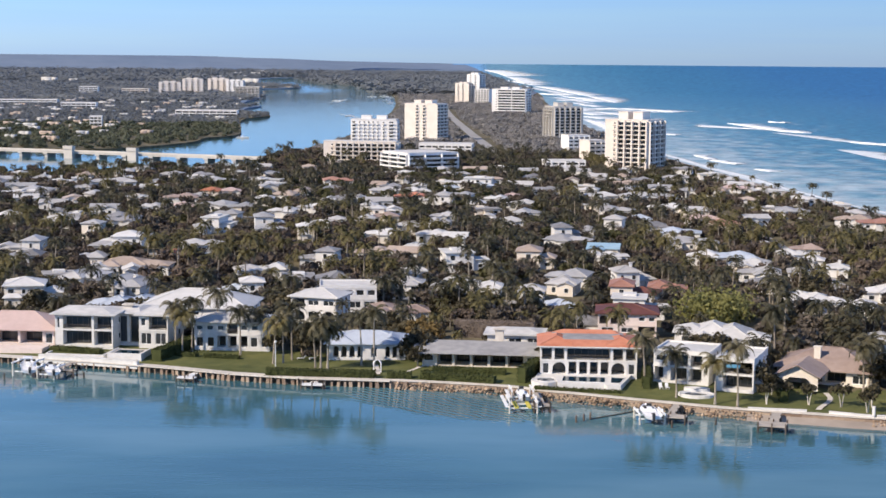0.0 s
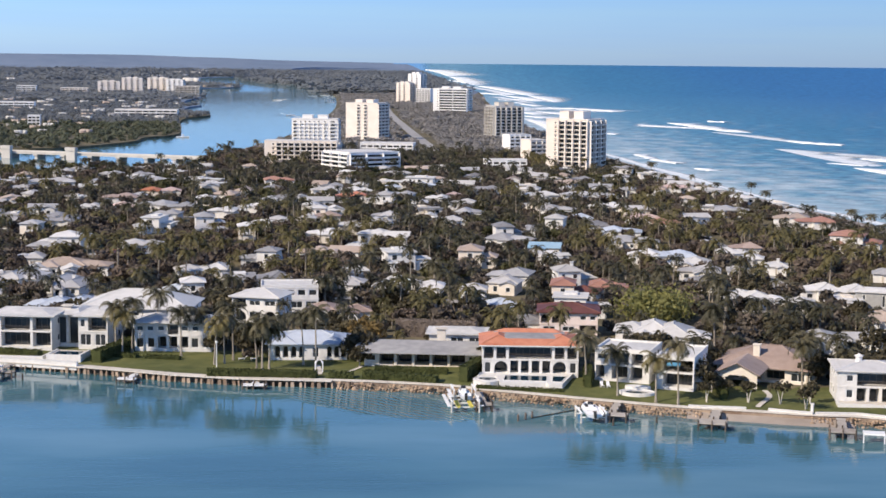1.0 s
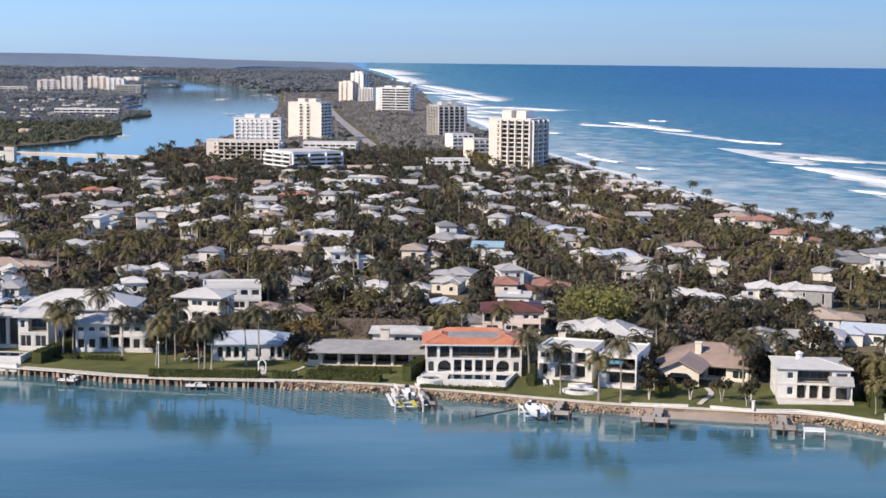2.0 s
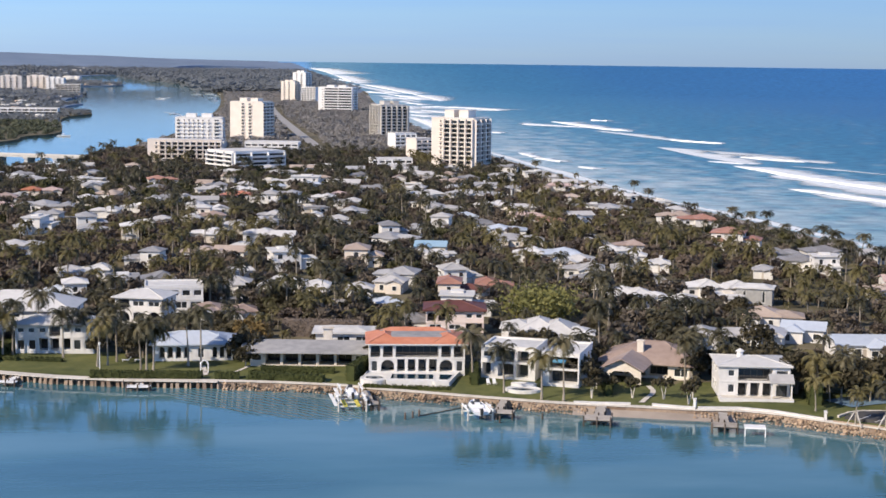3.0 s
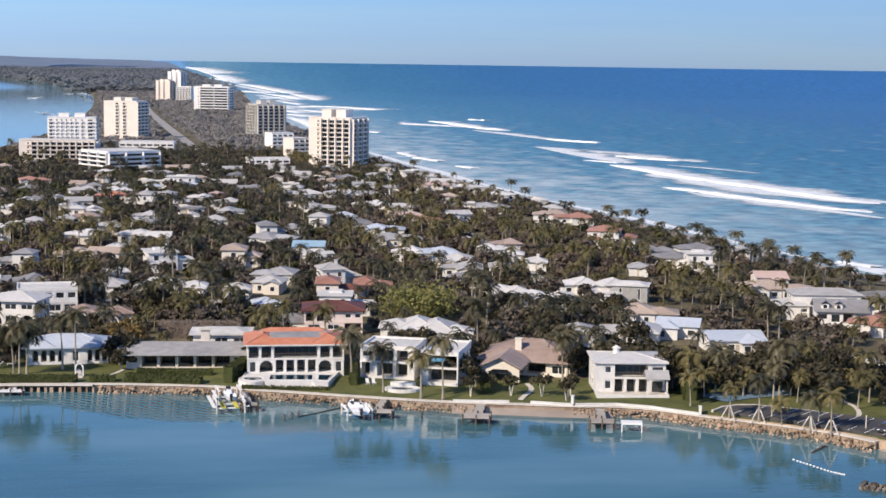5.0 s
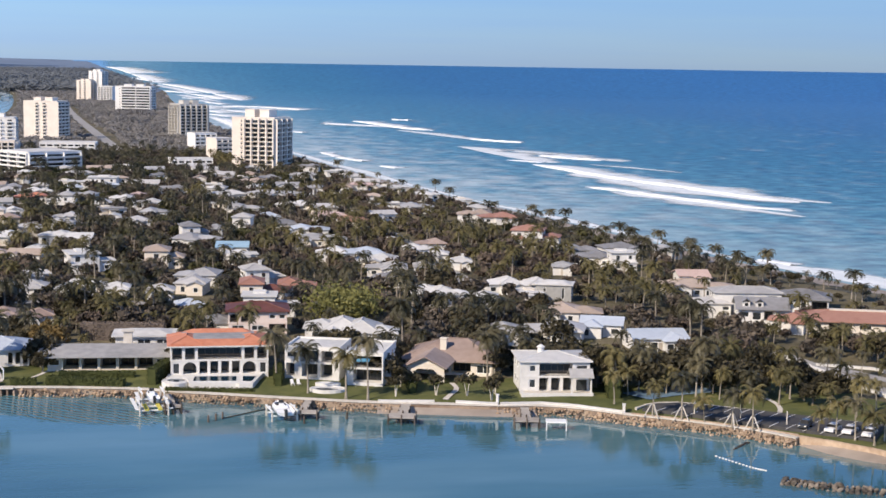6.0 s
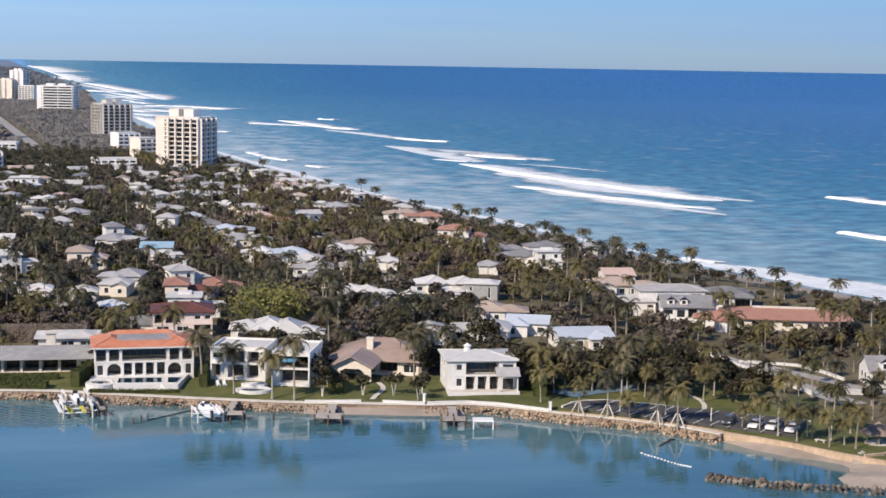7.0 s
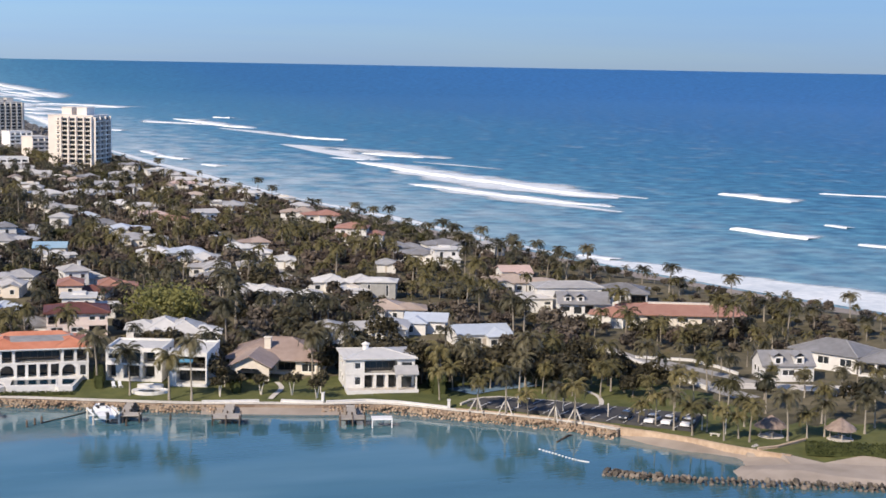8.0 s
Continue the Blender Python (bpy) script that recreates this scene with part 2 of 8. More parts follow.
BARK = surface("grey_bark", (0.16, 0.13, 0.10), (0.32, 0.28, 0.23), 0.5, 0.95, per="object")
PALM_BARK = surface("palm_bark", (0.22, 0.19, 0.15), (0.40, 0.36, 0.30), 0.5, 0.95, per="object")
LEAF = surface("broad_leaves", (0.012, 0.013, 0.008), (0.115, 0.098, 0.056), 5.0, 0.6, per="island", spec=0.25, through_light=0.25)
LEAF_FIELD = surface("tree_canopy_leaves", (0.022, 0.021, 0.017), (0.195, 0.162, 0.130), 6.0, 0.7, per="island", spec=0.2, through_light=0.2)
LEAF_BROWN = surface("dry_brown_leaves", (0.05, 0.042, 0.035), (0.19, 0.150, 0.122), 5.0, 0.8, per="island", spec=0.15, through_light=0.2)
LEAF_OLIVE = surface("olive_green_leaves", (0.028, 0.032, 0.016), (0.14, 0.135, 0.062), 5.0, 0.7, per="island", spec=0.2, through_light=0.25)
LEAF_BRIGHT = surface("bright_yellow_green_leaves", (0.13, 0.135, 0.04), (0.32, 0.30, 0.11), 4.0, 0.6, per="island", spec=0.25, through_light=0.3)
# leaves of the distant woods paled and blued: the haze is painted in
HAZED_LEAF = surface("far_hazed_woods", (0.17, 0.19, 0.205), (0.27, 0.29, 0.305), 30.0, 0.8, per="island", spec=0.1, through_light=0.45)
# distant ground tinted bluish, so its base colour carries the haze
HAZED_LAND = surface("hazed_far_land", (0.125, 0.172, 0.245), (0.165, 0.212, 0.285), 60.0, 0.9)
# foliage lightened and greyed; haze over the beach road lies in this colour
HAZED_WOODS = surface("hazed_beach_woods", (0.17, 0.166, 0.16), (0.35, 0.335, 0.32), 9.0, 0.8, per="island", spec=0.1, through_light=0.2)
GOLD_LEAF = surface("golden_leaves", (0.12, 0.088, 0.036), (0.27, 0.19, 0.08), 3.0, 0.7, per="island", spec=0.2, through_light=0.25)
BARE_TWIG = surface("bare_grey_twigs", (0.10, 0.08, 0.065), (0.24, 0.20, 0.17), 3.0, 0.9, per="island", spec=0.1)
FROND = surface("palm_fronds", (0.020, 0.024, 0.014), (0.165, 0.144, 0.080), 3.0, 0.5, per="object", spec=0.35, through_light=0.2)
FROND_DRY = surface("dry_golden_fronds", (0.056, 0.054, 0.022), (0.22, 0.185, 0.078), 3.0, 0.6, per="object", spec=0.3, through_light=0.2)
THATCH = surface("palm_thatch", (0.19, 0.145, 0.12), (0.35, 0.275, 0.235), 0.8, 0.95, 0.05)
FOAM = surface("sea_foam", (0.70, 0.74, 0.77), (0.86, 0.88, 0.89), 3.0, 0.9, 0.3, 1.5)
PAINT_WHITE = surface("white_paint", (0.74, 0.74, 0.73), (0.83, 0.83, 0.82), 1.0, 0.4)
CAR_PAINTS = [surface("car_paint_" + k, c, tuple(v * 1.1 for v in c), 1.0, 0.2, spec=0.6) for k, c in (("white", (0.72, 0.72, 0.73)), ("silver", (0.45, 0.46, 0.48)), ("dark", (0.05, 0.055, 0.06)))]
BLUE_FABRIC = surface("blue_canvas", (0.06, 0.20, 0.32), (0.12, 0.30, 0.44), 0.6, 0.8)
HEDGE_LEAF = surface("clipped_hedge_leaves", (0.020, 0.028, 0.009), (0.075, 0.085, 0.028), 1.2, 0.8, per="island", spec=0.2)
TAN_STONE = surface("tan_coral_stone", (0.36, 0.26, 0.18), (0.54, 0.42, 0.31), 0.9, 0.95, 0.02)
YELLOW_BUNK = surface("yellow_bunk_carpet", (0.50, 0.42, 0.06), (0.62, 0.54, 0.12), 0.5, 0.9)
COURT_BLUE = surface("faded_blue_court", (0.10, 0.17, 0.24), (0.19, 0.27, 0.34), 1.5, 0.85)
MANGROVE = surface("mangrove_leaves", (0.065, 0.078, 0.05), (0.155, 0.165, 0.11), 12.0, 0.7, per="island", spec=0.2, through_light=0.2)
# darkened to paint the shade in the gaps behind the seawall posts
GAP_SHADE_WALL = surface("shaded_gap_wall", (0.06, 0.05, 0.042), (0.16, 0.13, 0.105), 0.8, 0.9)


# ---- mesh helpers ----
class Shape:
    """Vertices and faces of one mesh."""

    def __init__(self):
        self.v, self.f = [], []

    def add(self, pts, faces):
        k = len(self.v)
        self.v.extend(pts)
        self.f.extend(tuple(k + i for i in q) for q in faces)
        return self

    def box(self, x0, y0, z0, x1, y1, z1):
        p = [(x, y, z) for z in (z0, z1) for x, y in ((x0, y0), (x1, y0), (x1, y1), (x0, y1))]
        return self.add(p, [(3, 2, 1, 0), (4, 5, 6, 7), (0, 1, 5, 4), (1, 2, 6, 5), (2, 3, 7, 6), (3, 0, 4, 7)])

    def tube(self, path, radii, n=6, caps=True):
        k = len(self.v)
        for p, r in zip(path, radii):
            self.v.extend((p[0] + r * math.cos(6.2832 * i / n), p[1] + r * math.sin(6.2832 * i / n), p[2]) for i in range(n))
        for j in range(len(path) - 1):
            for i in range(n):
                a, b = k + j * n + i, k + j * n + (i + 1) % n
                self.f.append((a, b, b + n, a + n))
        if caps:
            self.f.append(tuple(k + (len(path) - 1) * n + i for i in range(n)))
            self.f.append(tuple(k + i for i in reversed(range(n))))
        return self

    def frustum(self, x0, y0, x1, y1, z0, dx, dy, z1):
        """A block whose top is drawn in by dx and dy on each side."""
        p = [(x0, y0, z0), (x1, y0, z0), (x1, y1, z0), (x0, y1, z0), (x0 + dx, y0 + dy, z1), (x1 - dx, y0 + dy, z1), (x1 - dx, y1 - dy, z1), (x0 + dx, y1 - dy, z1)]
        return self.add(p, [(3, 2, 1, 0), (4, 5, 6, 7), (0, 1, 5, 4), (1, 2, 6, 5), (2, 3, 7, 6), (3, 0, 4, 7)])

    def mesh(self, name):
        me = bpy.data.meshes.new(name)
        me.from_pydata(self.v, [], self.f)
        me.update()
        return me


def part(name, shape, material, parent, label="", at=None):
    """One mesh under a thing or a part."""
    me = shape.mesh(name) if isinstance(shape, Shape) else shape
    if not me.materials:
        me.materials.append(material)
    ob = new(name, me)
    ob.parent = parent
    if at is not None:
        ob.matrix_basis = at
    return tagged(ob, label)


def thing(name, label, category, x, y, z, turn=0.0, group="", kind=""):
    ob = new(name)
    ob.empty_display_size = 0.5
    ob.matrix_basis = pose(x, y, z, 0, 0, turn)
    return tagged(ob, label, category, group, kind)


def solid(name, shape, material, label, category, x=0.0, y=0.0, z=0.0, turn=0.0, group="", kind=""):
    me = shape.mesh(name) if isinstance(shape, Shape) else shape
    if not me.materials:
        me.materials.append(material)
    ob = new(name, me)
    ob.matrix_basis = pose(x, y, z, 0, 0, turn)
    return tagged(ob, label, category, group, kind)


def tri_mesh(name, verts, tris, material):
    """A mesh from arrays of vertices and triangles."""
    me = bpy.data.meshes.new(name)
    me.vertices.add(len(verts))
    me.vertices.foreach_set("co", np.ascontiguousarray(verts, dtype=np.float32).ravel())
    me.loops.add(tris.size)
    me.loops.foreach_set("vertex_index", np.ascontiguousarray(tris, dtype=np.int32).ravel())
    me.polygons.add(len(tris))
    me.polygons.foreach_set("loop_start", np.arange(0, tris.size, 3, dtype=np.int32))
    me.update(calc_edges=True)
    me.materials.append(material)
    return me


def gathered(name, items, material, label, category):
    """Many uncountable things joined into one mesh: items are (vertices, triangles, x, y, z, turn, size)."""
    vs, ts, k = [], [], 0
    for v, t, x, y, z, a, s in items:
        c, sn = math.cos(a) * s, math.sin(a) * s
        w = np.empty_like(v)
        w[:, 0], w[:, 1], w[:, 2] = v[:, 0] * c - v[:, 1] * sn + x, v[:, 0] * sn + v[:, 1] * c + y, v[:, 2] * s + z
        vs.append(w)
        ts.append(t + k)
        k += len(v)
    if not vs:
        return None
    ob = new(name, tri_mesh(name, lifted(np.concatenate(vs)), np.concatenate(ts), material))
    return tagged(ob, label, category, kind="stuff")


FLAT, RIM = 3400.0, 4800.0


def lifted(p):
    """The sheet of land and sea is level to 3.4 km; from there it is shrunk toward the camera to fit its view, rising
    to eye height at the rim of the scene, where it meets the sky.
    """
    p = np.array(p, dtype=float)
    r = np.hypot(p[:, 0], p[:, 1])
    far = r > FLAT
    rr = r[far]
    k = (FLAT + (RIM - FLAT) * (1 - FLAT / rr)) / rr
    p[far, 0] *= k
    p[far, 1] *= k
    p[far, 2] = EYE + (p[far, 2] - EYE) * k
    return p


# ---- water, land, shores ----
OCEAN_BEACH = [(640, 40000), (290, 14000), (245, 7500), (226, 3687), (165, 2500), (158, 1756), (165, 1250), (180, 1040), (191, 912), (206, 785), (221, 680), (234, 576), (243, 521), (255, 472), (268, 423), (279, 387), (300, 300), (320, 220), (330, 120)]
COVE_BEACH = [(330, 120), (200, 195), (165, 222), (148, 229), (138, 234), (140, 241), (143.6, 244), (146.4, 247), (144.4, 250.5), (139.2, 254.8), (135.2, 260.8), (132.5, 269)]
COVE_WALL = [(132.8, 270.6), (138.4, 264.1), (142.3, 258.8), (145.6, 252.8), (149.4, 246.6), (153.5, 241.5)]
COVE_SAND = COVE_WALL + [(164, 236), (180, 228), (215, 205), (330, 150), (330, 0), (100, 0), (100, 269)]
SEAWALL = [(132.5, 269), (128, 276.5), (120.7, 283.5), (114.4, 288.7), (107.5, 293.8), (103.5, 297.6), (99.5, 301.3), (93, 304.6), (84.5, 305.4), (72, 309.5), (61, 312.2), (50.1, 316.6), (38.4, 321.8), (29.7, 325.8), (19.8, 330), (14, 334), (-9, 339), (-38, 342), (-70, 355.5), (-103, 364.5), (-140, 372)]
LAGOON_SHORE = [(-140, 372), (-200, 400), (-270, 520), (-320, 700), (-320, 820), (-300, 920), (-250, 950), (-205, 985), (-165, 985), (-140, 985), (-118, 1000), (-105, 1040), (-118, 1066), (-129, 1082), (-108, 1236), (-82, 1508), (-74, 1900), (-70, 2305), (-96, 3146), (-140, 3796), (-214, 4450), (-311, 4720), (-413, 5166), (-494, 5567), (-535, 6283), (-520, 8058), (-700, 12000), (-700, 40000)]
MAINLAND_SHORE = [(300, 60000), (100, 20000), (40, 13500), (-609, 11781), (-589, 8955), (-587, 7506), (-580, 6457), (-680, 6250), (-690, 5599), (-531, 4474), (-385, 4290), (-360, 3980), (-465, 3860), (-377, 3135), (-330, 2957), (-335, 2650), (-299, 2440), (-270, 2418), (-285, 2326), (-274, 2147), (-222, 2045), (-214, 1960), (-240, 1865), (-195, 1545), (-188, 1450), (-214, 1407), (-206, 1345), (-224, 1283), (-252, 1213), (-338, 1215), (-900, 1250), (-9000, 1400), (-40000, 4000), (-40000, 60000)]


def gap_to(line, x, y):
    """Metres from (x, y), or from arrays of them, to a polyline."""
    best = None
    for (ax, ay), (bx, by) in zip(line[:-1], line[1:]):
        dx, dy = bx - ax, by - ay
        t = np.clip(((x - ax) * dx + (y - ay) * dy) / (dx * dx + dy * dy), 0, 1)
        d = np.hypot(x - ax - t * dx, y - ay - t * dy)
        best = d if best is None else np.minimum(best, d)
    return best


def ground_z(x, y):
    """Height of the land: level behind the seawalls, a low dune behind the ocean beach."""
    o, c = gap_to(OCEAN_BEACH, x, y), gap_to(COVE_BEACH, x, y)
    base = 1.95 + 1.4 * np.exp(-((o - 38) / 22.0) ** 2) + 0.3 * np.sin(x * 0.05) * np.sin(y * 0.04)
    beach = np.clip(-0.3 + o * 0.11, -0.3, 6)
    cove = np.where(inside(COVE_SAND, x, y), np.minimum(-0.25 + c * 0.35, np.minimum(0.3 + c * 0.12, 1.0)), 9.0)
    lawn = 1.4 + gap_to(SEAWALL, x, y) * 0.09
    return np.minimum(np.minimum(np.minimum(base, lawn), beach), cove)


def inside(poly, x, y):
    hit = np.zeros(np.shape(x), bool)
    for (ax, ay), (bx, by) in zip(poly, poly[1:] + poly[:1]):
        hit ^= ((ay > y) != (by > y)) & (x < (bx - ax) * (y - ay) / (by - ay + 1e-9) + ax)
    return hit


def rounded(line, rounds=2):
    """Corner cutting, so that shores run in curves; the ends stay."""
    for _ in range(rounds):
        out = [line[0]]
        for (ax, ay), (bx, by) in zip(line[:-1], line[1:]):
            out += [(ax * 0.75 + bx * 0.25, ay * 0.75 + by * 0.25), (ax * 0.25 + bx * 0.75, ay * 0.25 + by * 0.75)]
        line = out + [line[-1]]
    return line


def land_sheet(name, outline, inner, height, materials, choose, label, category):
    from mathutils import geometry
    pts = [Vector(p) for p in outline] + [Vector(p) for p in inner]
    n = len(outline)
    v, e, f, *_ = geometry.delaunay_2d_cdt(pts, [(i, (i + 1) % n) for i in range(n)], [], 1, 0.01)
    xy = np.array([(p.x, p.y) for p in v])
    z = height(xy[:, 0], xy[:, 1])
    co = [(x, y, h) for (x, y), h in zip(xy, z)]
    faces = [tuple(q) for q in f]
    k = len(co)
    ring = [(x, y) for x, y in outline]
    zr = height(np.array([p[0] for p in ring]), np.array([p[1] for p in ring]))
    co += [(x, y, float(h)) for (x, y), h in zip(ring, zr)] + [(x, y, -2.5) for x, y in ring]
    faces += [(k + i, k + (i + 1) % n, k + n + (i + 1) % n, k + n + i) for i in range(n)]
    me = bpy.data.meshes.new(name)
    me.from_pydata([tuple(p) for p in lifted(co)], [], faces)
    for m in materials:
        me.materials.append(m)
    me.update()
    for p in me.polygons:
        c = p.center
        p.material_index = choose(c.x, c.y)
    bm = bmesh.new()
    bm.from_mesh(me)
    bmesh.ops.recalc_face_normals(bm, faces=bm.faces)
    bm.to_mesh(me)
    bm.free()
    return tagged(new(name, me), label, category, kind="structure")


def sea_sheet():
    rings = np.concatenate([[0.0, 60, 130], np.geomspace(190, 60000, 70)])
    turns = np.linspace(0, 2 * np.pi, 181)[:-1]
    v = [(r * math.sin(a), r * math.cos(a), 0.0) for r in rings[1:] for a in turns]
    v.append((0, 0, 0))
    m, k = len(turns), len(v) - 1
    f = [(k, i, (i + 1) % m) for i in range(m)]
    for j in range(len(rings) - 2):
        for i in range(m):
            a, b = j * m + i, j * m + (i + 1) % m
            f.append((a, a + m, b + m, b))
    me = bpy.data.meshes.new("water")
    me.from_pydata([tuple(p) for p in lifted(v)], [], f)
    me.materials.append(WATER)
    for p in me.polygons:
        p.use_smooth = True
    bm = bmesh.new()
    bm.from_mesh(me)
    bmesh.ops.recalc_face_normals(bm, faces=bm.faces)
    if bm.faces[0].normal.z < 0:
        bmesh.ops.reverse_faces(bm, faces=bm.faces)
    bm.to_mesh(me)
    bm.free()
    return tagged(new("water", me), "blue-green inlet and open ocean water", "water", kind="structure")


sea_sheet()
ISLAND = rounded(OCEAN_BEACH) + rounded(COVE_BEACH)[1:] + rounded(SEAWALL, 1)[1:] + rounded(LAGOON_SHORE)[1:]
MAINLAND = rounded(MAINLAND_SHORE)
lattice_rng = np.random.default_rng(3)


def lattice(poly, x0, y0, x1, y1, step, keep=1.5):
    gx, gy = np.meshgrid(np.arange(x0, x1, step), np.arange(y0, y1, step))
    x = gx.ravel() + lattice_rng.uniform(-0.35, 0.35, gx.size) * step
    y = gy.ravel() + lattice_rng.uniform(-0.35, 0.35, gx.size) * step
    ok = inside(poly, x, y)
    x, y = x[ok], y[ok]
    ok = gap_to(poly + poly[:1], x, y) > keep
    return list(zip(x[ok].tolist(), y[ok].tolist()))


inner = [(x + o * 0.86, y + o * 0.5) for (ax, ay), (bx, by) in zip(COVE_WALL[:-1], COVE_WALL[1:]) for u in (0.1, 0.4, 0.7) for x, y in [(ax + (bx - ax) * u, ay + (by - ay) * u)] for o in (-0.2, 0.2)]
inner += lattice(ISLAND, -340, 120, 340, 620, 7) + lattice(ISLAND, -340, 620, 340, 1300, 14) + lattice(ISLAND, -400, 1300, 400, 3600, 60, 8) + lattice(ISLAND, -700, 3600, 400, 11500, 300, 20) + lattice(ISLAND, -690, 11600, 250, 39000, 450, 60)


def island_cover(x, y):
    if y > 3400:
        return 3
    if gap_to(OCEAN_BEACH, x, y) < (20 if y < 1000 else 9) or inside(COVE_SAND, np.array(x), np.array(y)):
        return 2
    return 0 if gap_to(SEAWALL, x, y) < 27 or (120 < x < 163 and y < 330) or (163 < x and y < 262) else 1


land_sheet("ground", ISLAND, inner, ground_z, [GRASS, SCRUB, SAND, HAZED_LAND], island_cover, "island ground of lawns, undergrowth and pale beach sand", "ground")
inner = lattice(MAINLAND, -2200, 1200, -150, 4400, 110, 10) + lattice(MAINLAND, -5000, 4400, -300, 9000, 400, 30) + lattice(MAINLAND, -38000, 9500, 300, 58000, 2500, 100)
land_sheet("ground_mainland", MAINLAND, inner, lambda x, y: 1.8 + 105.0 * np.clip((np.hypot(x, y) - 9000) / 6000.0, 0, 1) * np.clip(-9.0 * x / np.maximum(y, 1), 0, 1), [SCRUB, HAZED_LAND], lambda x, y: 1 if y > 2100 else 0, "wooded mainland across the lagoon", "ground")


# ---- houses ----
FOOTPRINTS = [(72, 408, 11, 13), (-5, 373, 6, 8), (13, 386, 12, 8)]  # x, y, half width, half depth: kept free of trees
WINDOW_MESHES = {}


FLAT_WINDOWS = {}


def far_window(parent, w, h, at):
    """A window of a distant building: frame and dark pane in one piece. It faces -y of its pose."""
    key = (round(w, 1), round(h, 1))
    if key not in FLAT_WINDOWS:
        t = 0.12
        rings = [(w / 2, 0.0, h, 0.05), (w / 2, 0.0, h, -0.07), (w / 2 - t, t, h - t, -0.07), (w / 2 - t, t, h - t, -0.01)]
        s = Shape()
        for half, low, top, yy in rings:
            s.v.extend([(-half, yy, low), (half, yy, low), (half, yy, top), (-half, yy, top)])
        s.f = [(k * 4 + i, k * 4 + (i + 1) % 4, k * 4 + 4 + (i + 1) % 4, k * 4 + 4 + i) for k in range(3) for i in range(4)] + [(12, 13, 14, 15)]
        me = s.mesh("window")
        me.materials.append(PAINT_WHITE)
        me.materials.append(GLASS)
        me.polygons[12].material_index = 1
        FLAT_WINDOWS[key] = me
    return part("window", FLAT_WINDOWS[key], PAINT_WHITE, parent, at=at)


def window(parent, w, h, at, kind="window"):
    """A window: raised surround with a mullion, and a pane set back in it. It faces -y of its pose."""
    trim = RAILING if kind == "glass_door" else PAINT_WHITE
    key = (round(w, 1), round(h, 1), kind)
    if key not in WINDOW_MESHES:
        s, t = Shape(), 0.12
        for half, low, top, yy in ((w / 2, 0.0, h, 0.05), (w / 2, 0.0, h, -0.07), (w / 2 - t, t, h - t, -0.07), (w / 2 - t, t, h - t, 0.04)):
            s.v.extend([(-half, yy, low), (half, yy, low), (half, yy, top), (-half, yy, top)])
        s.f = [(k * 4 + i, k * 4 + (i + 1) % 4, k * 4 + 4 + (i + 1) % 4, k * 4 + 4 + i) for k in range(3) for i in range(4)]
        count = max(1, int(w / 1.3))
        bars = [-w / 2 + w * i / count for i in range(1, count)]
        WINDOW_MESHES[key] = (s.mesh("window"), Shape().box(-w / 2 + t, -0.025, t, w / 2 - t, 0.03, h - t).mesh("pane"), Shape().box(-0.06, -0.055, t, 0.06, 0.0, h - t).mesh("mullion"), bars)
        WINDOW_MESHES[key][0].materials.append(trim)
        WINDOW_MESHES[key][2].materials.append(trim)
        WINDOW_MESHES[key][1].materials.append(GLASS)
    surround, pane, mullion, bars = WINDOW_MESHES[key]
    ob = part(kind, surround, trim, parent, at=at)
    part("pane", pane, GLASS, ob)
    for bx in bars:
        part("mullion", mullion, trim, ob, at=pose(bx, 0, 0))
    return ob


def hip(s, x0, y0, x1, y1, z, rise, over=0.7, thick=0.22):
    """A hipped roof over a rectangle, with eaves and a fascia, closed below."""
    x0, y0, x1, y1 = x0 - over, y0 - over, x1 + over, y1 + over
    a, w, d = z + thick, x1 - x0, y1 - y0
    k = min(w, d) / 2
    if w >= d:
        r0, r1 = (x0 + k, (y0 + y1) / 2, a + rise), (x1 - k, (y0 + y1) / 2, a + rise)
    else:
        r0, r1 = ((x0 + x1) / 2, y0 + k, a + rise), ((x0 + x1) / 2, y1 - k, a + rise)
    p = [(x0, y0, a), (x1, y0, a), (x1, y1, a), (x0, y1, a), r0, r1, (x0, y0, z), (x1, y0, z), (x1, y1, z), (x0, y1, z)]
    up = [(0, 1, 5, 4), (1, 2, 5), (2, 3, 4, 5), (3, 0, 4)] if w >= d else [(0, 1, 4), (1, 2, 5, 4), (2, 3, 5), (3, 0, 4, 5)]
    s.add(p, up + [(6, 7, 1, 0), (7, 8, 2, 1), (8, 9, 3, 2), (9, 6, 0, 3), (9, 8, 7, 6)])


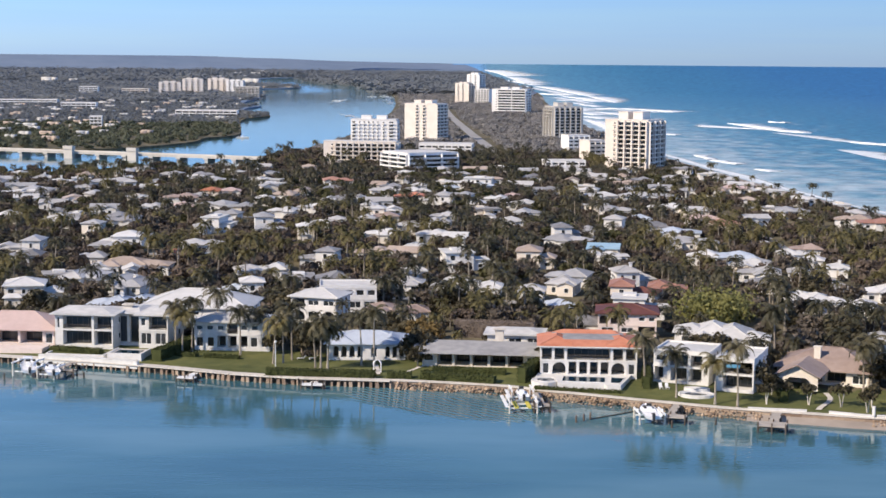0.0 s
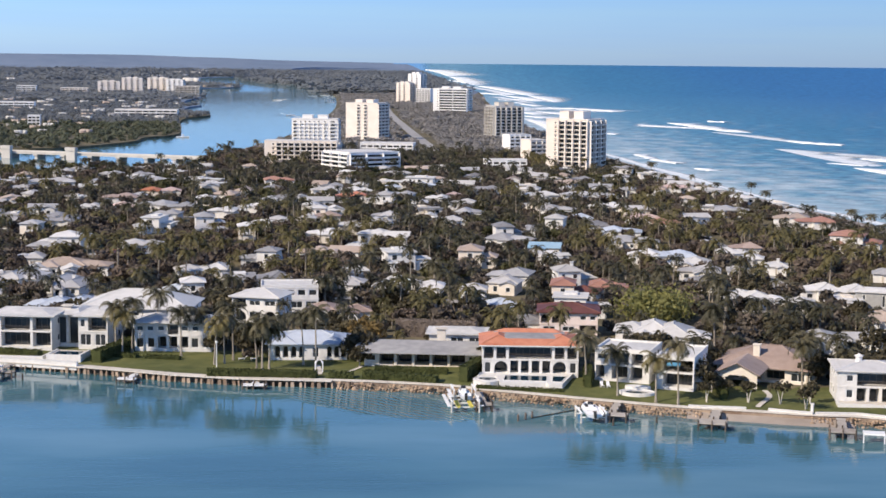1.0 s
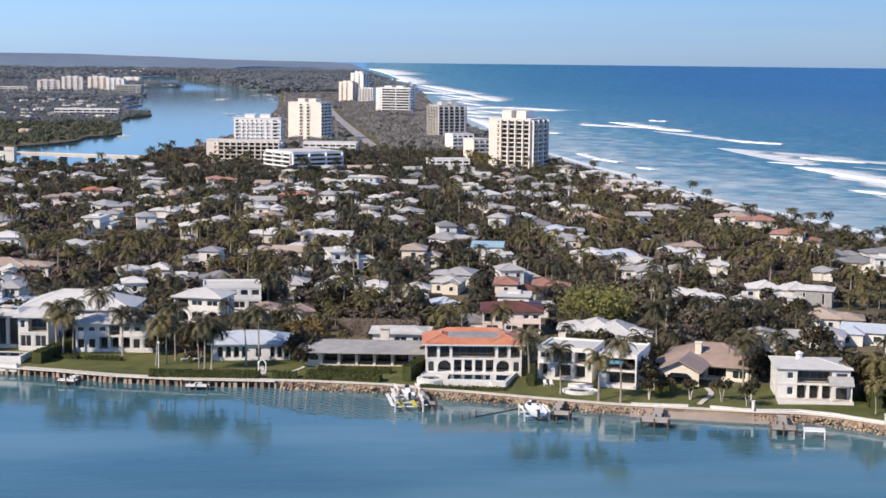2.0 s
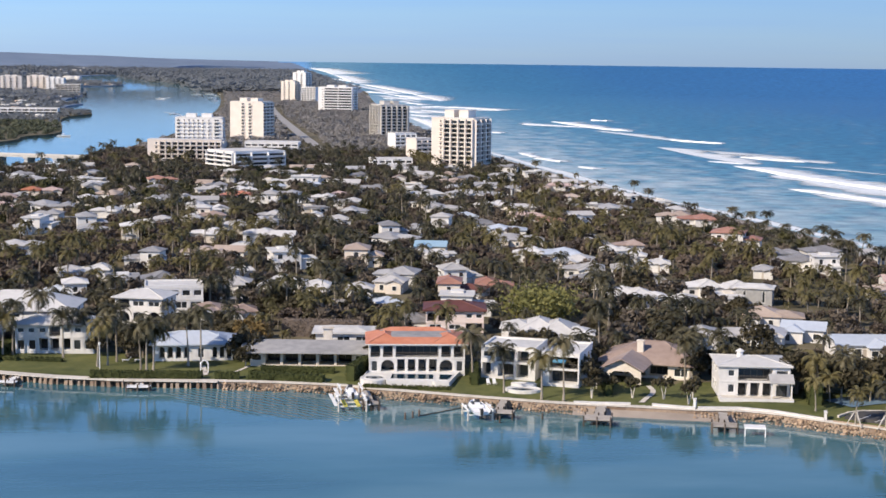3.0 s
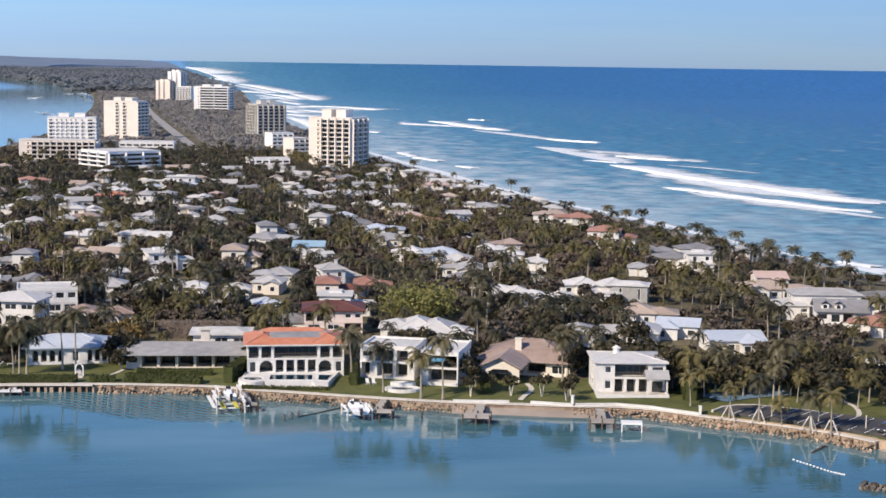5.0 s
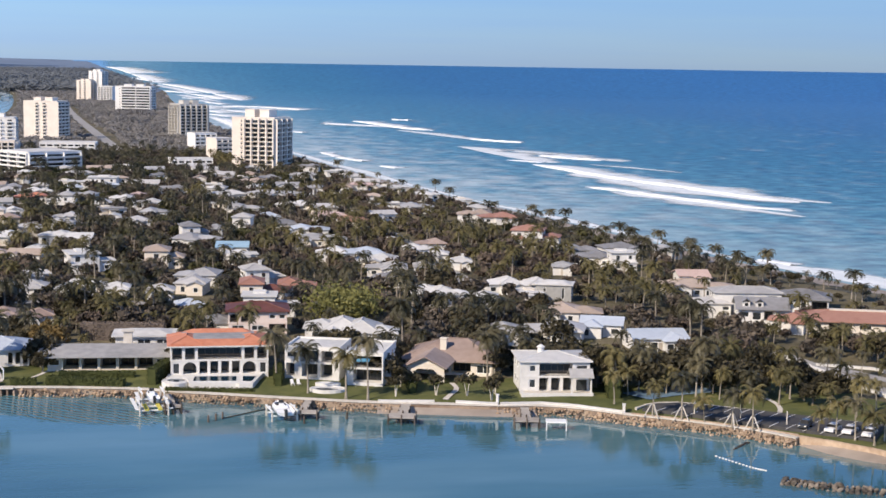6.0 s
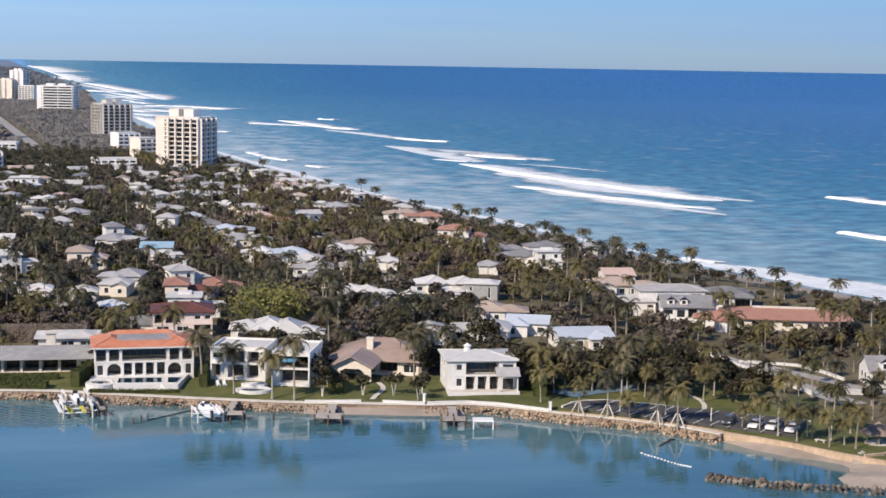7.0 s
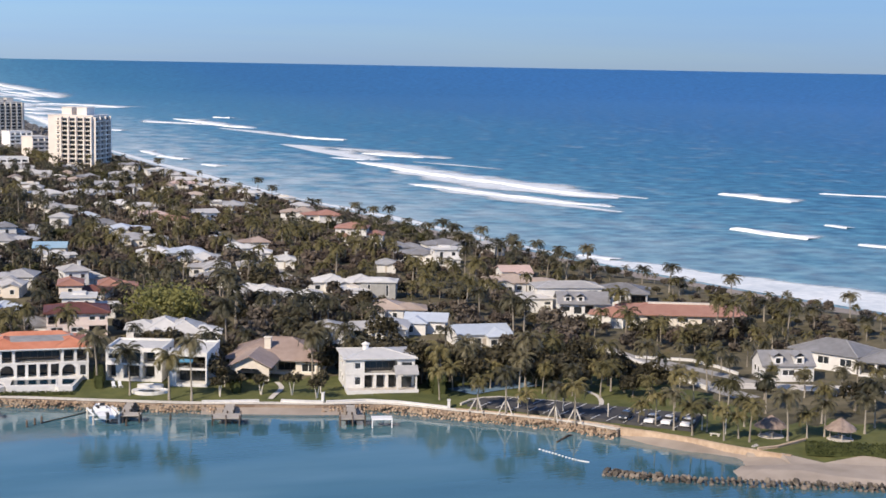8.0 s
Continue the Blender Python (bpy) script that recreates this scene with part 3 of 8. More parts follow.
def ridge_caps(ob, x0, y0, x1, y1, z, rise, over, thick, mat):
    """Rounded tiles capping the ridge and the hips."""
    x0, y0, x1, y1, a = x0 - over, y0 - over, x1 + over, y1 + over, z + thick
    k = min(x1 - x0, y1 - y0) / 2
    if x1 - x0 >= y1 - y0:
        r0, r1, ends = (x0 + k, (y0 + y1) / 2, a + rise), (x1 - k, (y0 + y1) / 2, a + rise), (0, 1, 1, 0)
    else:
        r0, r1, ends = ((x0 + x1) / 2, y0 + k, a + rise), ((x0 + x1) / 2, y1 - k, a + rise), (0, 0, 1, 1)
    lines = [((x, y, a), (r0, r1)[e]) for (x, y), e in zip(((x0, y0), (x1, y0), (x1, y1), (x0, y1)), ends)] + [(r0, r1)]
    for u, v in lines:
        u, v = Vector(u), Vector(v)
        side = (v - u).cross(Vector((0, 0, 1)))
        if side.length < 1e-4:
            continue
        side, up = side.normalized() * 0.2, Vector((0, 0, 0.16))
        part("ridge_cap", Shape().add([tuple(u - side), tuple(u + side), tuple(u + up), tuple(v - side), tuple(v + side), tuple(v + up)], [(0, 2, 5, 3), (2, 1, 4, 5), (0, 1, 2), (3, 5, 4)]), mat, ob)


def gable(s, x0, y0, x1, y1, z, rise, over=0.6, thick=0.2):
    """A gabled roof with its ridge along x, and closed gable ends."""
    x0, y0, x1, y1 = x0 - over, y0 - over, x1 + over, y1 + over
    ym = (y0 + y1) / 2
    p = [(x, y, h) for x in (x0, x1) for y, h in ((y0, z), (ym, z + rise), (y1, z), (y0, z + thick), (ym, z + rise + thick), (y1, z + thick))]
    s.add(p, [(3, 9, 10, 4), (4, 10, 11, 5), (0, 1, 7, 6), (1, 2, 8, 7), (0, 6, 9, 3), (2, 5, 11, 8), (0, 3, 4, 1), (1, 4, 5, 2), (6, 7, 10, 9), (7, 8, 11, 10)])


ROOF_WORDS = {"white": "weathered white tiled", "clean": "bright white tiled", "grey": "pale grey tiled", "slate": "dark slate", "red": "red clay tiled", "terracotta": "bright terracotta tiled", "maroon": "dark maroon tiled", "brick": "dull brick-red tiled", "tan": "tan tiled", "pink": "faded pink tiled", "blue": "blue metal", "bluewhite": "pale blue metal", "brown": "brown shake"}
house_rng = random.Random(11)


def roof_block(ob, name, kind, x0, y0, x1, y1, z, rise, mat, wall_mat, over=0.6):
    """One roof over a rectangle: hipped, or gabled with its ridge along the longer side and closed gable ends."""
    s = Shape()
    if kind == "hip":
        hip(s, x0, y0, x1, y1, z, rise, over)
        return part(name, s, mat, ob)
    cx, cy = (x0 + x1) / 2, (y0 + y1) / 2
    a, b = (x1 - x0) / 2, (y1 - y0) / 2
    m = pose(cx, cy, 0)
    if b > a:
        a, b, m = b, a, pose(cx, cy, 0, 0, 0, 90)
    gable(s, -a, -b, a, b, z, rise, over)
    k = b / (b + over)
    roof_ob = part(name, s, mat, ob, at=m)
    for e in (-1, 1):
        end = [(e * (a - 0.002), yy, hh) for yy, hh in ((-b, z - 0.1), (b, z - 0.1), (b, z + rise * (1 - k)), (0, z + rise), (-b, z + rise * (1 - k)))]
        part("gable_end", Shape().add(end, [(0, 1, 2, 3, 4)]), wall_mat, roof_ob)
    return roof_ob


def villa(x, y, w, d, turn, storeys, roof, tint, rise=2.0, open_front=False):
    """A house among the trees, measured over its eaves: a main block, a lower block beside it, a wing to the front, a roof over each, windows, a door, sometimes a chimney."""
    near = y < 520
    z = float(ground_z(x, y)) + (0.1 if y < 500 else 0.3)
    wall_mat = house_rng.choice([WHITE_WALL, WHITE_WALL, WHITE_WALL, CREAM_WALL]) if tint not in ("pink", "brick") else house_rng.choice([CREAM_WALL, WHITE_WALL])
    words = "%s-storey house among trees under a %s roof" % ("one" if storeys == 1 else "two", "flat white" if roof == "flat" else ROOF_WORDS[tint])
    ob = thing("house", words, "house", x, y, z, turn)
    FOOTPRINTS.append((x, y - 4.0, w / 2 + 1.2, d / 2 + 5.6) if open_front else (x, y - 2.0, w / 2 + 1.2, d / 2 + 3.4))
    h = 5.7 if storeys == 2 else 3.0 if w > 9.5 else 2.6
    mat = DECK_ROOF if roof == "flat" else ROOFS[tint]
    if roof == "flat" and tint == "grey":
        mat = GREY_ROOF
    w, d = w - 1.2, d - 1.2
    x0, x1 = -w / 2, w / 2
    e = house_rng.choice((-1, 1))
    if w > 9.0 and roof != "gable":
        # the main block takes two thirds of the width, a lower block the rest
        cut = w * house_rng.uniform(0.58, 0.68)
        sx0, sx1 = (x0 + cut, x1) if e > 0 else (x0, x1 - cut)
        x0, x1 = (x0, x0 + cut) if e > 0 else (x1 - cut, x1)
        sd = d * house_rng.uniform(0.6, 0.8)
        yo = house_rng.uniform(-0.5, 0.5) * (d - sd)
        sh = h - (0.25 if storeys == 1 else 2.4)
        part("side_block", Shape().box(sx0 + 0.003, yo - sd / 2, -1.2, sx1 - 0.003, yo + sd / 2, sh), wall_mat, ob)
        if roof == "flat":
            part("side_roof", Shape().box(sx0 - (0.0 if e > 0 else 0.6), yo - sd / 2 - 0.5, sh, sx1 + (0.6 if e > 0 else 0.0), yo + sd / 2 + 0.5, sh + 0.3), mat, ob)
        else:
            reach = (cut * 0.35) * (1 if sh > h - 1 else 0)
            roof_block(ob, "side_roof", roof, sx0 - (reach if e > 0 else 0), yo - sd / 2, sx1 + (0 if e > 0 else reach), yo + sd / 2, sh + 0.012, rise * house_rng.uniform(0.62, 0.82), mat, wall_mat)
        (window if near else far_window)(ob, 1.8, 1.4, pose((sx0 + sx1) / 2, yo - sd / 2, 0.7))
    cx, mw = (x0 + x1) / 2, x1 - x0
    walls = Shape().box(x0, -d / 2, -1.2, x1, d / 2, h)
    part("wall", walls, wall_mat, ob)
    # a wing to the front with its own roof
    ww, wd, wh = mw * house_rng.uniform(0.4, 0.55), min(2.6, d * 0.28), min(h, 3.0) - 0.2
    wx0 = x0 + 0.2 if house_rng.random() < 0.5 else x1 - ww - 0.2
    wing = (wx0, -d / 2 - wd, wx0 + ww, -d / 2)
    if mw > 6.0:
        part("front_wing", Shape().box(wing[0], wing[1], -1.2, wing[2], -d / 2 - 0.003, wh), wall_mat, ob)
    if roof == "flat":
        part("roof", Shape().box(x0 - 0.6, -d / 2 - 0.6, h, x1 + 0.6, d / 2 + 0.6, h + 0.35), mat, ob)
        part("roof_box", Shape().box(cx - mw * 0.2, -d * 0.1, h + 0.353, cx + mw * 0.22, d * 0.38, h + 0.9), wall_mat, ob)
        if mw > 6.0:
            part("wing_roof", Shape().box(wing[0] - 0.4, wing[1] - 0.4, wh - 0.25, wing[2] + 0.4, -d / 2 - 0.61, wh + 0.03), mat, ob)
    else:
        roof_block(ob, "roof", roof, x0, -d / 2, x1, d / 2, h + 0.004, rise, mat, wall_mat)
        if near and roof == "hip":
            ridge_caps(ob, x0, -d / 2, x1, d / 2, h + 0.004, rise, 0.6, 0.22, mat)
        if mw > 6.0:
            deep = d * 0.12 if storeys == 1 else -d / 2 - 0.62
            roof_block(ob, "wing_roof", house_rng.choice(("hip", "gable")) if storeys == 1 else "hip", wing[0], wing[1], wing[2], deep, wh + 0.012, min(ww * 0.22, rise * 0.85), mat, wall_mat, 0.5)
    if house_rng.random() < 0.08:
        hx = house_rng.uniform(cx - mw * 0.25, cx + mw * 0.25)
        part("chimney", Shape().box(hx - 0.45, 0.4, h, hx + 0.45, 1.2, h + rise + 0.8).box(hx - 0.56, 0.29, h + rise + 0.8, hx + 0.56, 1.31, h + rise + 1.0), wall_mat, ob)
    for s in range(storeys):
        zz = 0.8 + 2.75 * s
        n = max(1, int(mw / (3.2 if near else 4.5)))
        for i in range(n):
            wx = x0 + mw * (i + 0.5) / n
            front = -d / 2
            if s == 0 and mw > 6.0 and wing[0] - 0.7 < wx < wing[2] + 0.7:
                if wing[0] + 0.9 < wx < wing[2] - 0.9:
                    front = wing[1]
                else:
                    continue
            (window if near else far_window)(ob, house_rng.choice((1.2, 1.4, 1.8)), 1.5 if i % 3 else 1.8, pose(wx, front, zz - (0.3 if i % 3 == 0 else 0)))
        face = -1 if x > 0 else 1
        if near and (x0 if face < 0 else x1) * face > w / 2 - 0.1:
            window(ob, 1.6, 1.4, pose(face * w / 2, d * 0.1, zz, 0, 0, 90 * face))
    part("door", Shape().box(cx - 0.5, -d / 2 - 0.08, 0.0, cx + 0.5, -d / 2 - 0.004, 2.1), WOOD, ob)
    return ob


def fine_house(label, x, y, z, turn, w, d, storeys, roof, wall_mat, roof_mat, rise=2.2, over=0.8, setback=2.4, rails=RAILING, foot=4.0):
    """A waterfront house: its front is built bay by bay, with windows set in openings, arches, and open loggias with a rail and glass doors behind.
    storeys: from the ground up, (height, [(share of the width, kind), ...]) with kind wall, win, tall, arch, loggia."""
    ob = thing("house", label, "house", x, y, z, turn)
    FOOTPRINTS.append((x, y + d / 2 - 2.5, w / 2 + 1.5, d / 2 + 4.0))
    wall, fl, t = Shape(), 0.0, 0.3
    total = sum(s[0] for s in storeys)
    wall.box(-w / 2, setback, -foot, w / 2, d, total)
    wall.box(-w / 2, 0, -foot, w / 2, setback - 0.003, 0.12)
    for level, (h, bays) in enumerate(storeys):
        xx = -w / 2
        scale = w / sum(b[0] for b in bays)
        z0, z1 = fl + 0.12, fl + h - 0.3
        wall.box(-w / 2 - 0.06, -0.06, z1, w / 2 + 0.06, setback - 0.003, fl + h + 0.12 if level + 1 < len(storeys) else fl + h)
        for share, kind in bays:
            bw = share * scale
            x0, x1 = xx, xx + bw
            xx = x1
            wall.box(x0, 0, z0, x0 + t, setback - 0.003, z1).box(x1 - t, 0, z0, x1 - 0.002, setback - 0.003, z1)
            a, b = x0 + t, x1 - t
            mid = (a + b) / 2
            if kind == "wall":
                wall.box(a, 0.02, z0, b, 0.3, z1)
            elif kind in ("win", "tall"):
                sill = z0 + (0.85 if kind == "win" else 0.1)
                head = z1 - 0.35
                hw = min((b - a) / 2 - 0.15, 1.5)
                wall.box(a, 0.02, z0, b, 0.3, sill).box(a, 0.02, head, b, 0.3, z1)
                wall.box(a, 0.02, sill, mid - hw, 0.3, head).box(mid + hw, 0.02, sill, b, 0.3, head)
                window(ob, 2 * hw, head - sill, pose(mid, 0.16, sill))
            elif kind in ("loggia", "arch", "open"):
                if kind == "arch":
                    r, zs = (b - a) / 2, z1 - 0.15 - (b - a) / 2
                    zs = max(zs, z0 + 1.2)
                    ry = z1 - 0.15 - zs
                    n = 10
                    arc = [(mid - r * math.cos(math.pi * i / n), zs + ry * math.sin(math.pi * i / n)) for i in range(n + 1)]
                    pts = [(px, yy, pz) for yy in (0.02, 0.3) for px, pz in arc] + [(px, yy, z1) for yy in (0.02, 0.3) for px, pz in arc]
                    m = n + 1
                    fs = [(i, i + 1, 2 * m + i + 1, 2 * m + i) for i in range(n)] + [(m + i + 1, m + i, 3 * m + i, 3 * m + i + 1) for i in range(n)] + [(i + 1, i, m + i, m + i + 1) for i in range(n)]
                    wall.add(pts, fs)
                glass_w = max(1.0, b - a - 0.3)
                window(ob, glass_w, z1 - z0 - 0.5, pose(mid, setback - 0.05, z0 + 0.02), "glass_door")
                if level > 0 and kind != "open":
                    rail = Shape().box(a, 0.05, z0 + 0.95, b, 0.13, z0 + 1.05).box(a, 0.05, z0 + 0.1, b, 0.13, z0 + 0.16)
                    k = int((b - a) / 0.3)
                    for i in range(k):
                        px = a + (b - a) * (i + 0.5) / k
                        rail.box(px - 0.025, 0.07, z0 + 0.16, px + 0.025, 0.11, z0 + 0.95)
                    part("railing", rail, rails, ob)
        fl += h
        for face in (-1, 1):
            for sy in (0.42, 0.7):
                window(ob, 1.5, 1.5, pose(face * w / 2, d * sy, fl - h + 1.0, 0, 0, 90 * face))
    part("wall", wall, wall_mat, ob)
    top = Shape()
    if roof == "hip":
        hip(top, -w / 2, 0, w / 2, d, total + 0.004, rise, over)
        ridge_caps(ob, -w / 2, 0, w / 2, d, total + 0.004, rise, over, 0.22, roof_mat)
    elif roof == "gable":
        gable(top, -w / 2, 0, w / 2, d, total + 0.004, rise, over)
        part("gable_end", Shape().add([(e * (w / 2 - 0.002), yy, hh) for e in (-1, 1) for yy, hh in ((0, total), (d, total), (d / 2, total + rise))], [(1, 0, 2), (3, 4, 5)]), wall_mat, ob)
    elif roof == "deck":
        o = over
        part("fascia", Shape().box(-w / 2 - o, -o, total, w / 2 + o, d + o, total + 0.247), wall_mat, ob)
        top.frustum(-w / 2 - o, -o, w / 2 + o, d + o, total + 0.25, d * 0.2, d * 0.2, total + 0.25 + rise)
        part("roof_deck", Shape().box(-w / 2 + d * 0.18, d * 0.18, total + rise * 0.9, w / 2 - d * 0.18, d * 0.82, total + rise + 0.32), GREY_ROOF, ob, "grey flat roof deck")
    elif roof == "flat":
        o = over
        top.box(-w / 2 - o, -o, total, w / 2 + o, d + o * 0.5, total + 0.3)
        part("roof_deck", Shape().frustum(-w / 2 + 0.3, 0.3, w / 2 - 0.3, d - 0.3, total + 0.303, w * 0.22, d * 0.3, total + 1.0), roof_mat, ob)
    elif roof == "parapet":
        top.box(-w / 2 + 0.3, 0.3, total, w / 2 - 0.3, d - 0.3, total + 0.2)
        part("parapet", Shape().box(-w / 2 - 0.05, -0.05, total, w / 2 + 0.05, 0.3, total + 0.6).box(-w / 2 - 0.05, d - 0.3, total, w / 2 + 0.05, d + 0.05, total + 0.6).box(-w / 2 - 0.05, 0.3, total, -w / 2 + 0.3, d - 0.3, total + 0.6).box(w / 2 - 0.3, 0.3, total, w / 2 + 0.05, d - 0.3, total + 0.6), wall_mat, ob)
    part("roof", top, roof_mat, ob)
    return ob


def tower(label, x, y, w, d, turn, floors, step, wall_mat, bays, side_bays=0, crown=0.0, balcony=1.3, left_bays=0, parapet=0.85, blank=0.0, slots=()):
    # blank: share of the front, at its left end, that is plain wall with one column of small windows; slots: (centre, width) shares of the front for narrow balcony columns
    """A block of flats: its body, a balcony slab with parapet on each floor, piers between the bays, each window, and a plant room on the roof."""
    z = 2.0
    ob = thing("apartment_building", label, "building", x, y, z, turn)
    FOOTPRINTS.append((x, y, w / 2 + 4, d / 2 + 4))
    h = floors * step + 1.0
    body = Shape().box(-w / 2, -d / 2, 0, w / 2, d / 2, h)
    body.box(-w / 2 - 0.2, -d / 2 - 0.2, h, w / 2 + 0.2, d / 2 + 0.2, h + 0.5)
    part("wall", body, wall_mat, ob)
    part("roof", Shape().box(-w / 2 + 0.6, -d / 2 + 0.6, h + 0.503, w / 2 - 0.6, d / 2 - 0.6, h + 0.6), DECK_ROOF, ob)
    if crown:
        for c in (-0.28, 0.06):
            part("plant_room", Shape().box(w * c, -d * 0.25, h + 0.603, w * (c + 0.22), d * 0.25, h + crown).box(w * c - 0.2, -d * 0.25 - 0.2, h + crown, w * (c + 0.22) + 0.2, d * 0.25 + 0.2, h + crown + 0.3), wall_mat, ob)
    faces = [(bays, w * (1 - blank), pose(w * blank / 2, -d / 2, 0))] if bays else []
    if blank:
        for k in range(floors):
            far_window(ob, 1.3, 1.3, pose(-w / 2 + w * blank * 0.75, -d / 2 - 0.03, 1.3 + k * step))
            part("small_balcony", Shape().box(-1.2, -0.9, 0.0, 1.2, -0.006, 0.2), wall_mat, ob, at=pose(-w / 2 + w * blank * 0.75, -d / 2, 0.6 + k * step))
    for c, share in slots:
        for k in range(floors):
            far_window(ob, w * share, step - 0.9, pose(-w / 2 + w * c, -d / 2 - 0.03, 0.8 + k * step))
            part("small_balcony", Shape().box(-w * share * 0.6, -1.3, 0.0, w * share * 0.6, -0.006, 0.2).box(-w * share * 0.6, -1.3, 0.2, w * share * 0.6, -1.15, 0.95), wall_mat, ob, at=pose(-w / 2 + w * c, -d / 2, 0.55 + k * step))
    if side_bays:
        faces.append((side_bays, d, pose(w / 2, 0, 0, 0, 0, 90)))
    if left_bays:
        faces.append((left_bays, d, pose(-w / 2, 0, 0, 0, 0, -90)))
    for n, span, m in faces:
        bw = span / n
        proud = 0.5 if parapet < 0.3 else 0.0
        pier = Shape().box(-0.3 - proud * 0.3, -balcony - proud, 0, 0.3 + proud * 0.3, -0.003, h - 0.4).mesh("pier") if balcony else None
        if balcony:
            for i in range(n + 1):
                px = min(max(-span / 2 + i * bw, -span / 2 + 0.3), span / 2 - 0.3)
                part("pier", pier, wall_mat, ob, at=m @ pose(px, 0, 0))
        for k in range(floors):
            zz = 0.6 + k * step
            if balcony:
                part("balcony", Shape().box(-span / 2, -balcony - 0.25, zz - 0.2, span / 2, -0.006, zz + 0.02).box(-span / 2, -balcony - 0.25, zz + 0.02, span / 2, -balcony - 0.12, zz + parapet), wall_mat, ob, at=m)
            for i in range(n):
                far_window(ob, bw - 0.9, step - 0.75, m @ pose(-span / 2 + (i + 0.5) * bw, -0.03, zz + 0.1))
    return ob


# the towers along the beach road
tower("cream high-rise flats with dark balconies above the beach", 121, 1016, 29, 25, -30, 11, 2.85, TOWER_CREAM, 4, 3, 5.0, 1.6, 0, 0.2, 0.3)
tower("grey high-rise flats with deep shaded balconies near the beach", 106, 1428, 26, 20, 20, 10, 2.8, TOWER_GREY, 5, 3, 3.5, 1.6, 3, 0.2)
tower("wide white flats with long ribbon balconies", 89, 2135, 46, 26, -16, 9, 3.5, TOWER_WHITE, 2, 2, 2.5, 1.6, 0, 1.0, 0.18)
tower("tall pale tower with stepped shoulders far up the beach", 52, 2650, 22, 22, -28, 16, 2.9, TOWER_WHITE, 0, 2, 3.0, 1.2, 0, 0.85, 0.0, ((0.3, 0.14), (0.7, 0.14)))
tower("pale stepped flats at the foot of the tall tower", 33, 2640, 24, 20, -28, 11, 2.9, TOWER_CREAM, 0, 2, 2.0, 1.2, 0, 0.85, 0.0, ((0.25, 0.12), (0.6, 0.12)))
tower("low pale flats beside the tall tower", 66, 2600, 26, 20, -28, 8, 2.9, TOWER_WHITE, 5, 0, 0.0)
tower("white high-rise flats with a column of balconies", -16, 1386, 30, 22, -24, 11, 2.8, TOWER_CREAM, 0, 3, 3.0, 1.2, 0, 0.85, 0.0, ((0.4, 0.09), (0.62, 0.09)))
tower("white flats with rows of small balconies by the lagoon", -54, 1242, 35, 18, -4, 8, 2.75, TOWER_WHITE, 0, 2, 3.0, 1.0, 0, 0.85, 0.0, ((0.07, 0.07), (0.2, 0.035), (0.3, 0.035), (0.4, 0.035), (0.5, 0.035), (0.6, 0.035), (0.73, 0.035), (0.9, 0.1)))
tower("long low flats with dark gallery floors", -55, 1060, 48, 16, -4, 5, 2.8, TOWER_CREAM, 10, 2, 0.0, 1.8, 0, 0.3, 0.16)
tower("white terraced flats with ribbon windows", -15, 998, 36, 32, 32, 4, 2.7, TOWER_WHITE, 3, 0, 0.0, 1.5, 3, 0.7)
tower("flat-roofed white annex behind the terraced flats", 2, 1150, 38, 20, -6, 3, 2.8, TOWER_WHITE, 8, 0, 0.0, 0.9)
tower("white four-storey flats beside the high-rise", 102, 1240, 18, 14, 20, 4, 2.8, TOWER_WHITE, 4, 0, 0.0, 0.9)
tower("cream five-storey flats beside the high-rise", 103, 1100, 14, 14, 24, 5, 2.8, TOWER_CREAM, 3, 0, 0.0, 0.8)
tower("low white villa block with ribbon windows", 76, 1010, 26, 12, 6, 2, 2.8, TOWER_WHITE, 6, 0, 0.0, 0.8)

# houses in the trees
villa(87, 934, 10.8, 13.0, 3, 1, "flat", "clean", 0.0)
villa(155, 929, 13.7, 13.0, 5, 1, "flat", "clean", 0.0)
villa(88, 914.4, 12.3, 11.2, -11, 1, "gable", "white", 1.5)
villa(72, 890.6, 8.3, 8.8, -7, 1, "gable", "tan", 1.5)
villa(-174, 882, 7.4, 13.0, 9, 1, "flat", "white", 0.0)
villa(-99, 877, 20.8, 13.0, -11, 1, "flat", "white", 0.0)
villa(-58, 872.9, 17.0, 12.5, 8, 1, "hip", "brick", 1.7)
villa(98, 864.9, 17.0, 12.5, 7, 1, "hip", "tan", 1.7)
villa(12, 862.9, 9.5, 9.6, 10, 1, "gable", "clean", 1.5)
villa(14, 858, 26.1, 13.0, -8, 2, "flat", "white", 0.0)
villa(-155, 855.4, 7.4, 8.3, -3, 1, "gable", "white", 1.2)
villa(-177, 850.9, 25.0, 12.5, 16, 1, "hip", "white", 1.8, True)
villa(22, 840.2, 11.2, 10.6, 9, 1, "hip", "bluewhite", 1.5)
villa(-202, 834.7, 8.8, 9.1, 2, 1, "hip", "tan", 1.5)
villa(95, 832.4, 7.4, 8.3, -8, 1, "gable", "clean", 1.3)
villa(4, 830.7, 8.9, 9.2, 3, 1, "hip", "bluewhite", 1.5)
villa(-153, 827, 10.0, 13.0, 8, 1, "flat", "white", 0.0)
villa(152, 821.9, 15.1, 12.5, -10, 1, "hip", "pink", 1.6)
villa(-57, 816.9, 10.0, 9.8, -3, 1, "hip", "slate", 1.5)
villa(140, 816.2, 11.0, 10.4, -19, 1, "hip", "tan", 1.5)
villa(-184, 811.5, 12.6, 11.4, -8, 1, "hip", "white", 1.5)
villa(-30, 809.9, 15.4, 12.5, 11, 1, "hip", "white", 1.7, True)
villa(164, 806, 16.9, 13.0, 0, 1, "flat", "pink", 0.0)
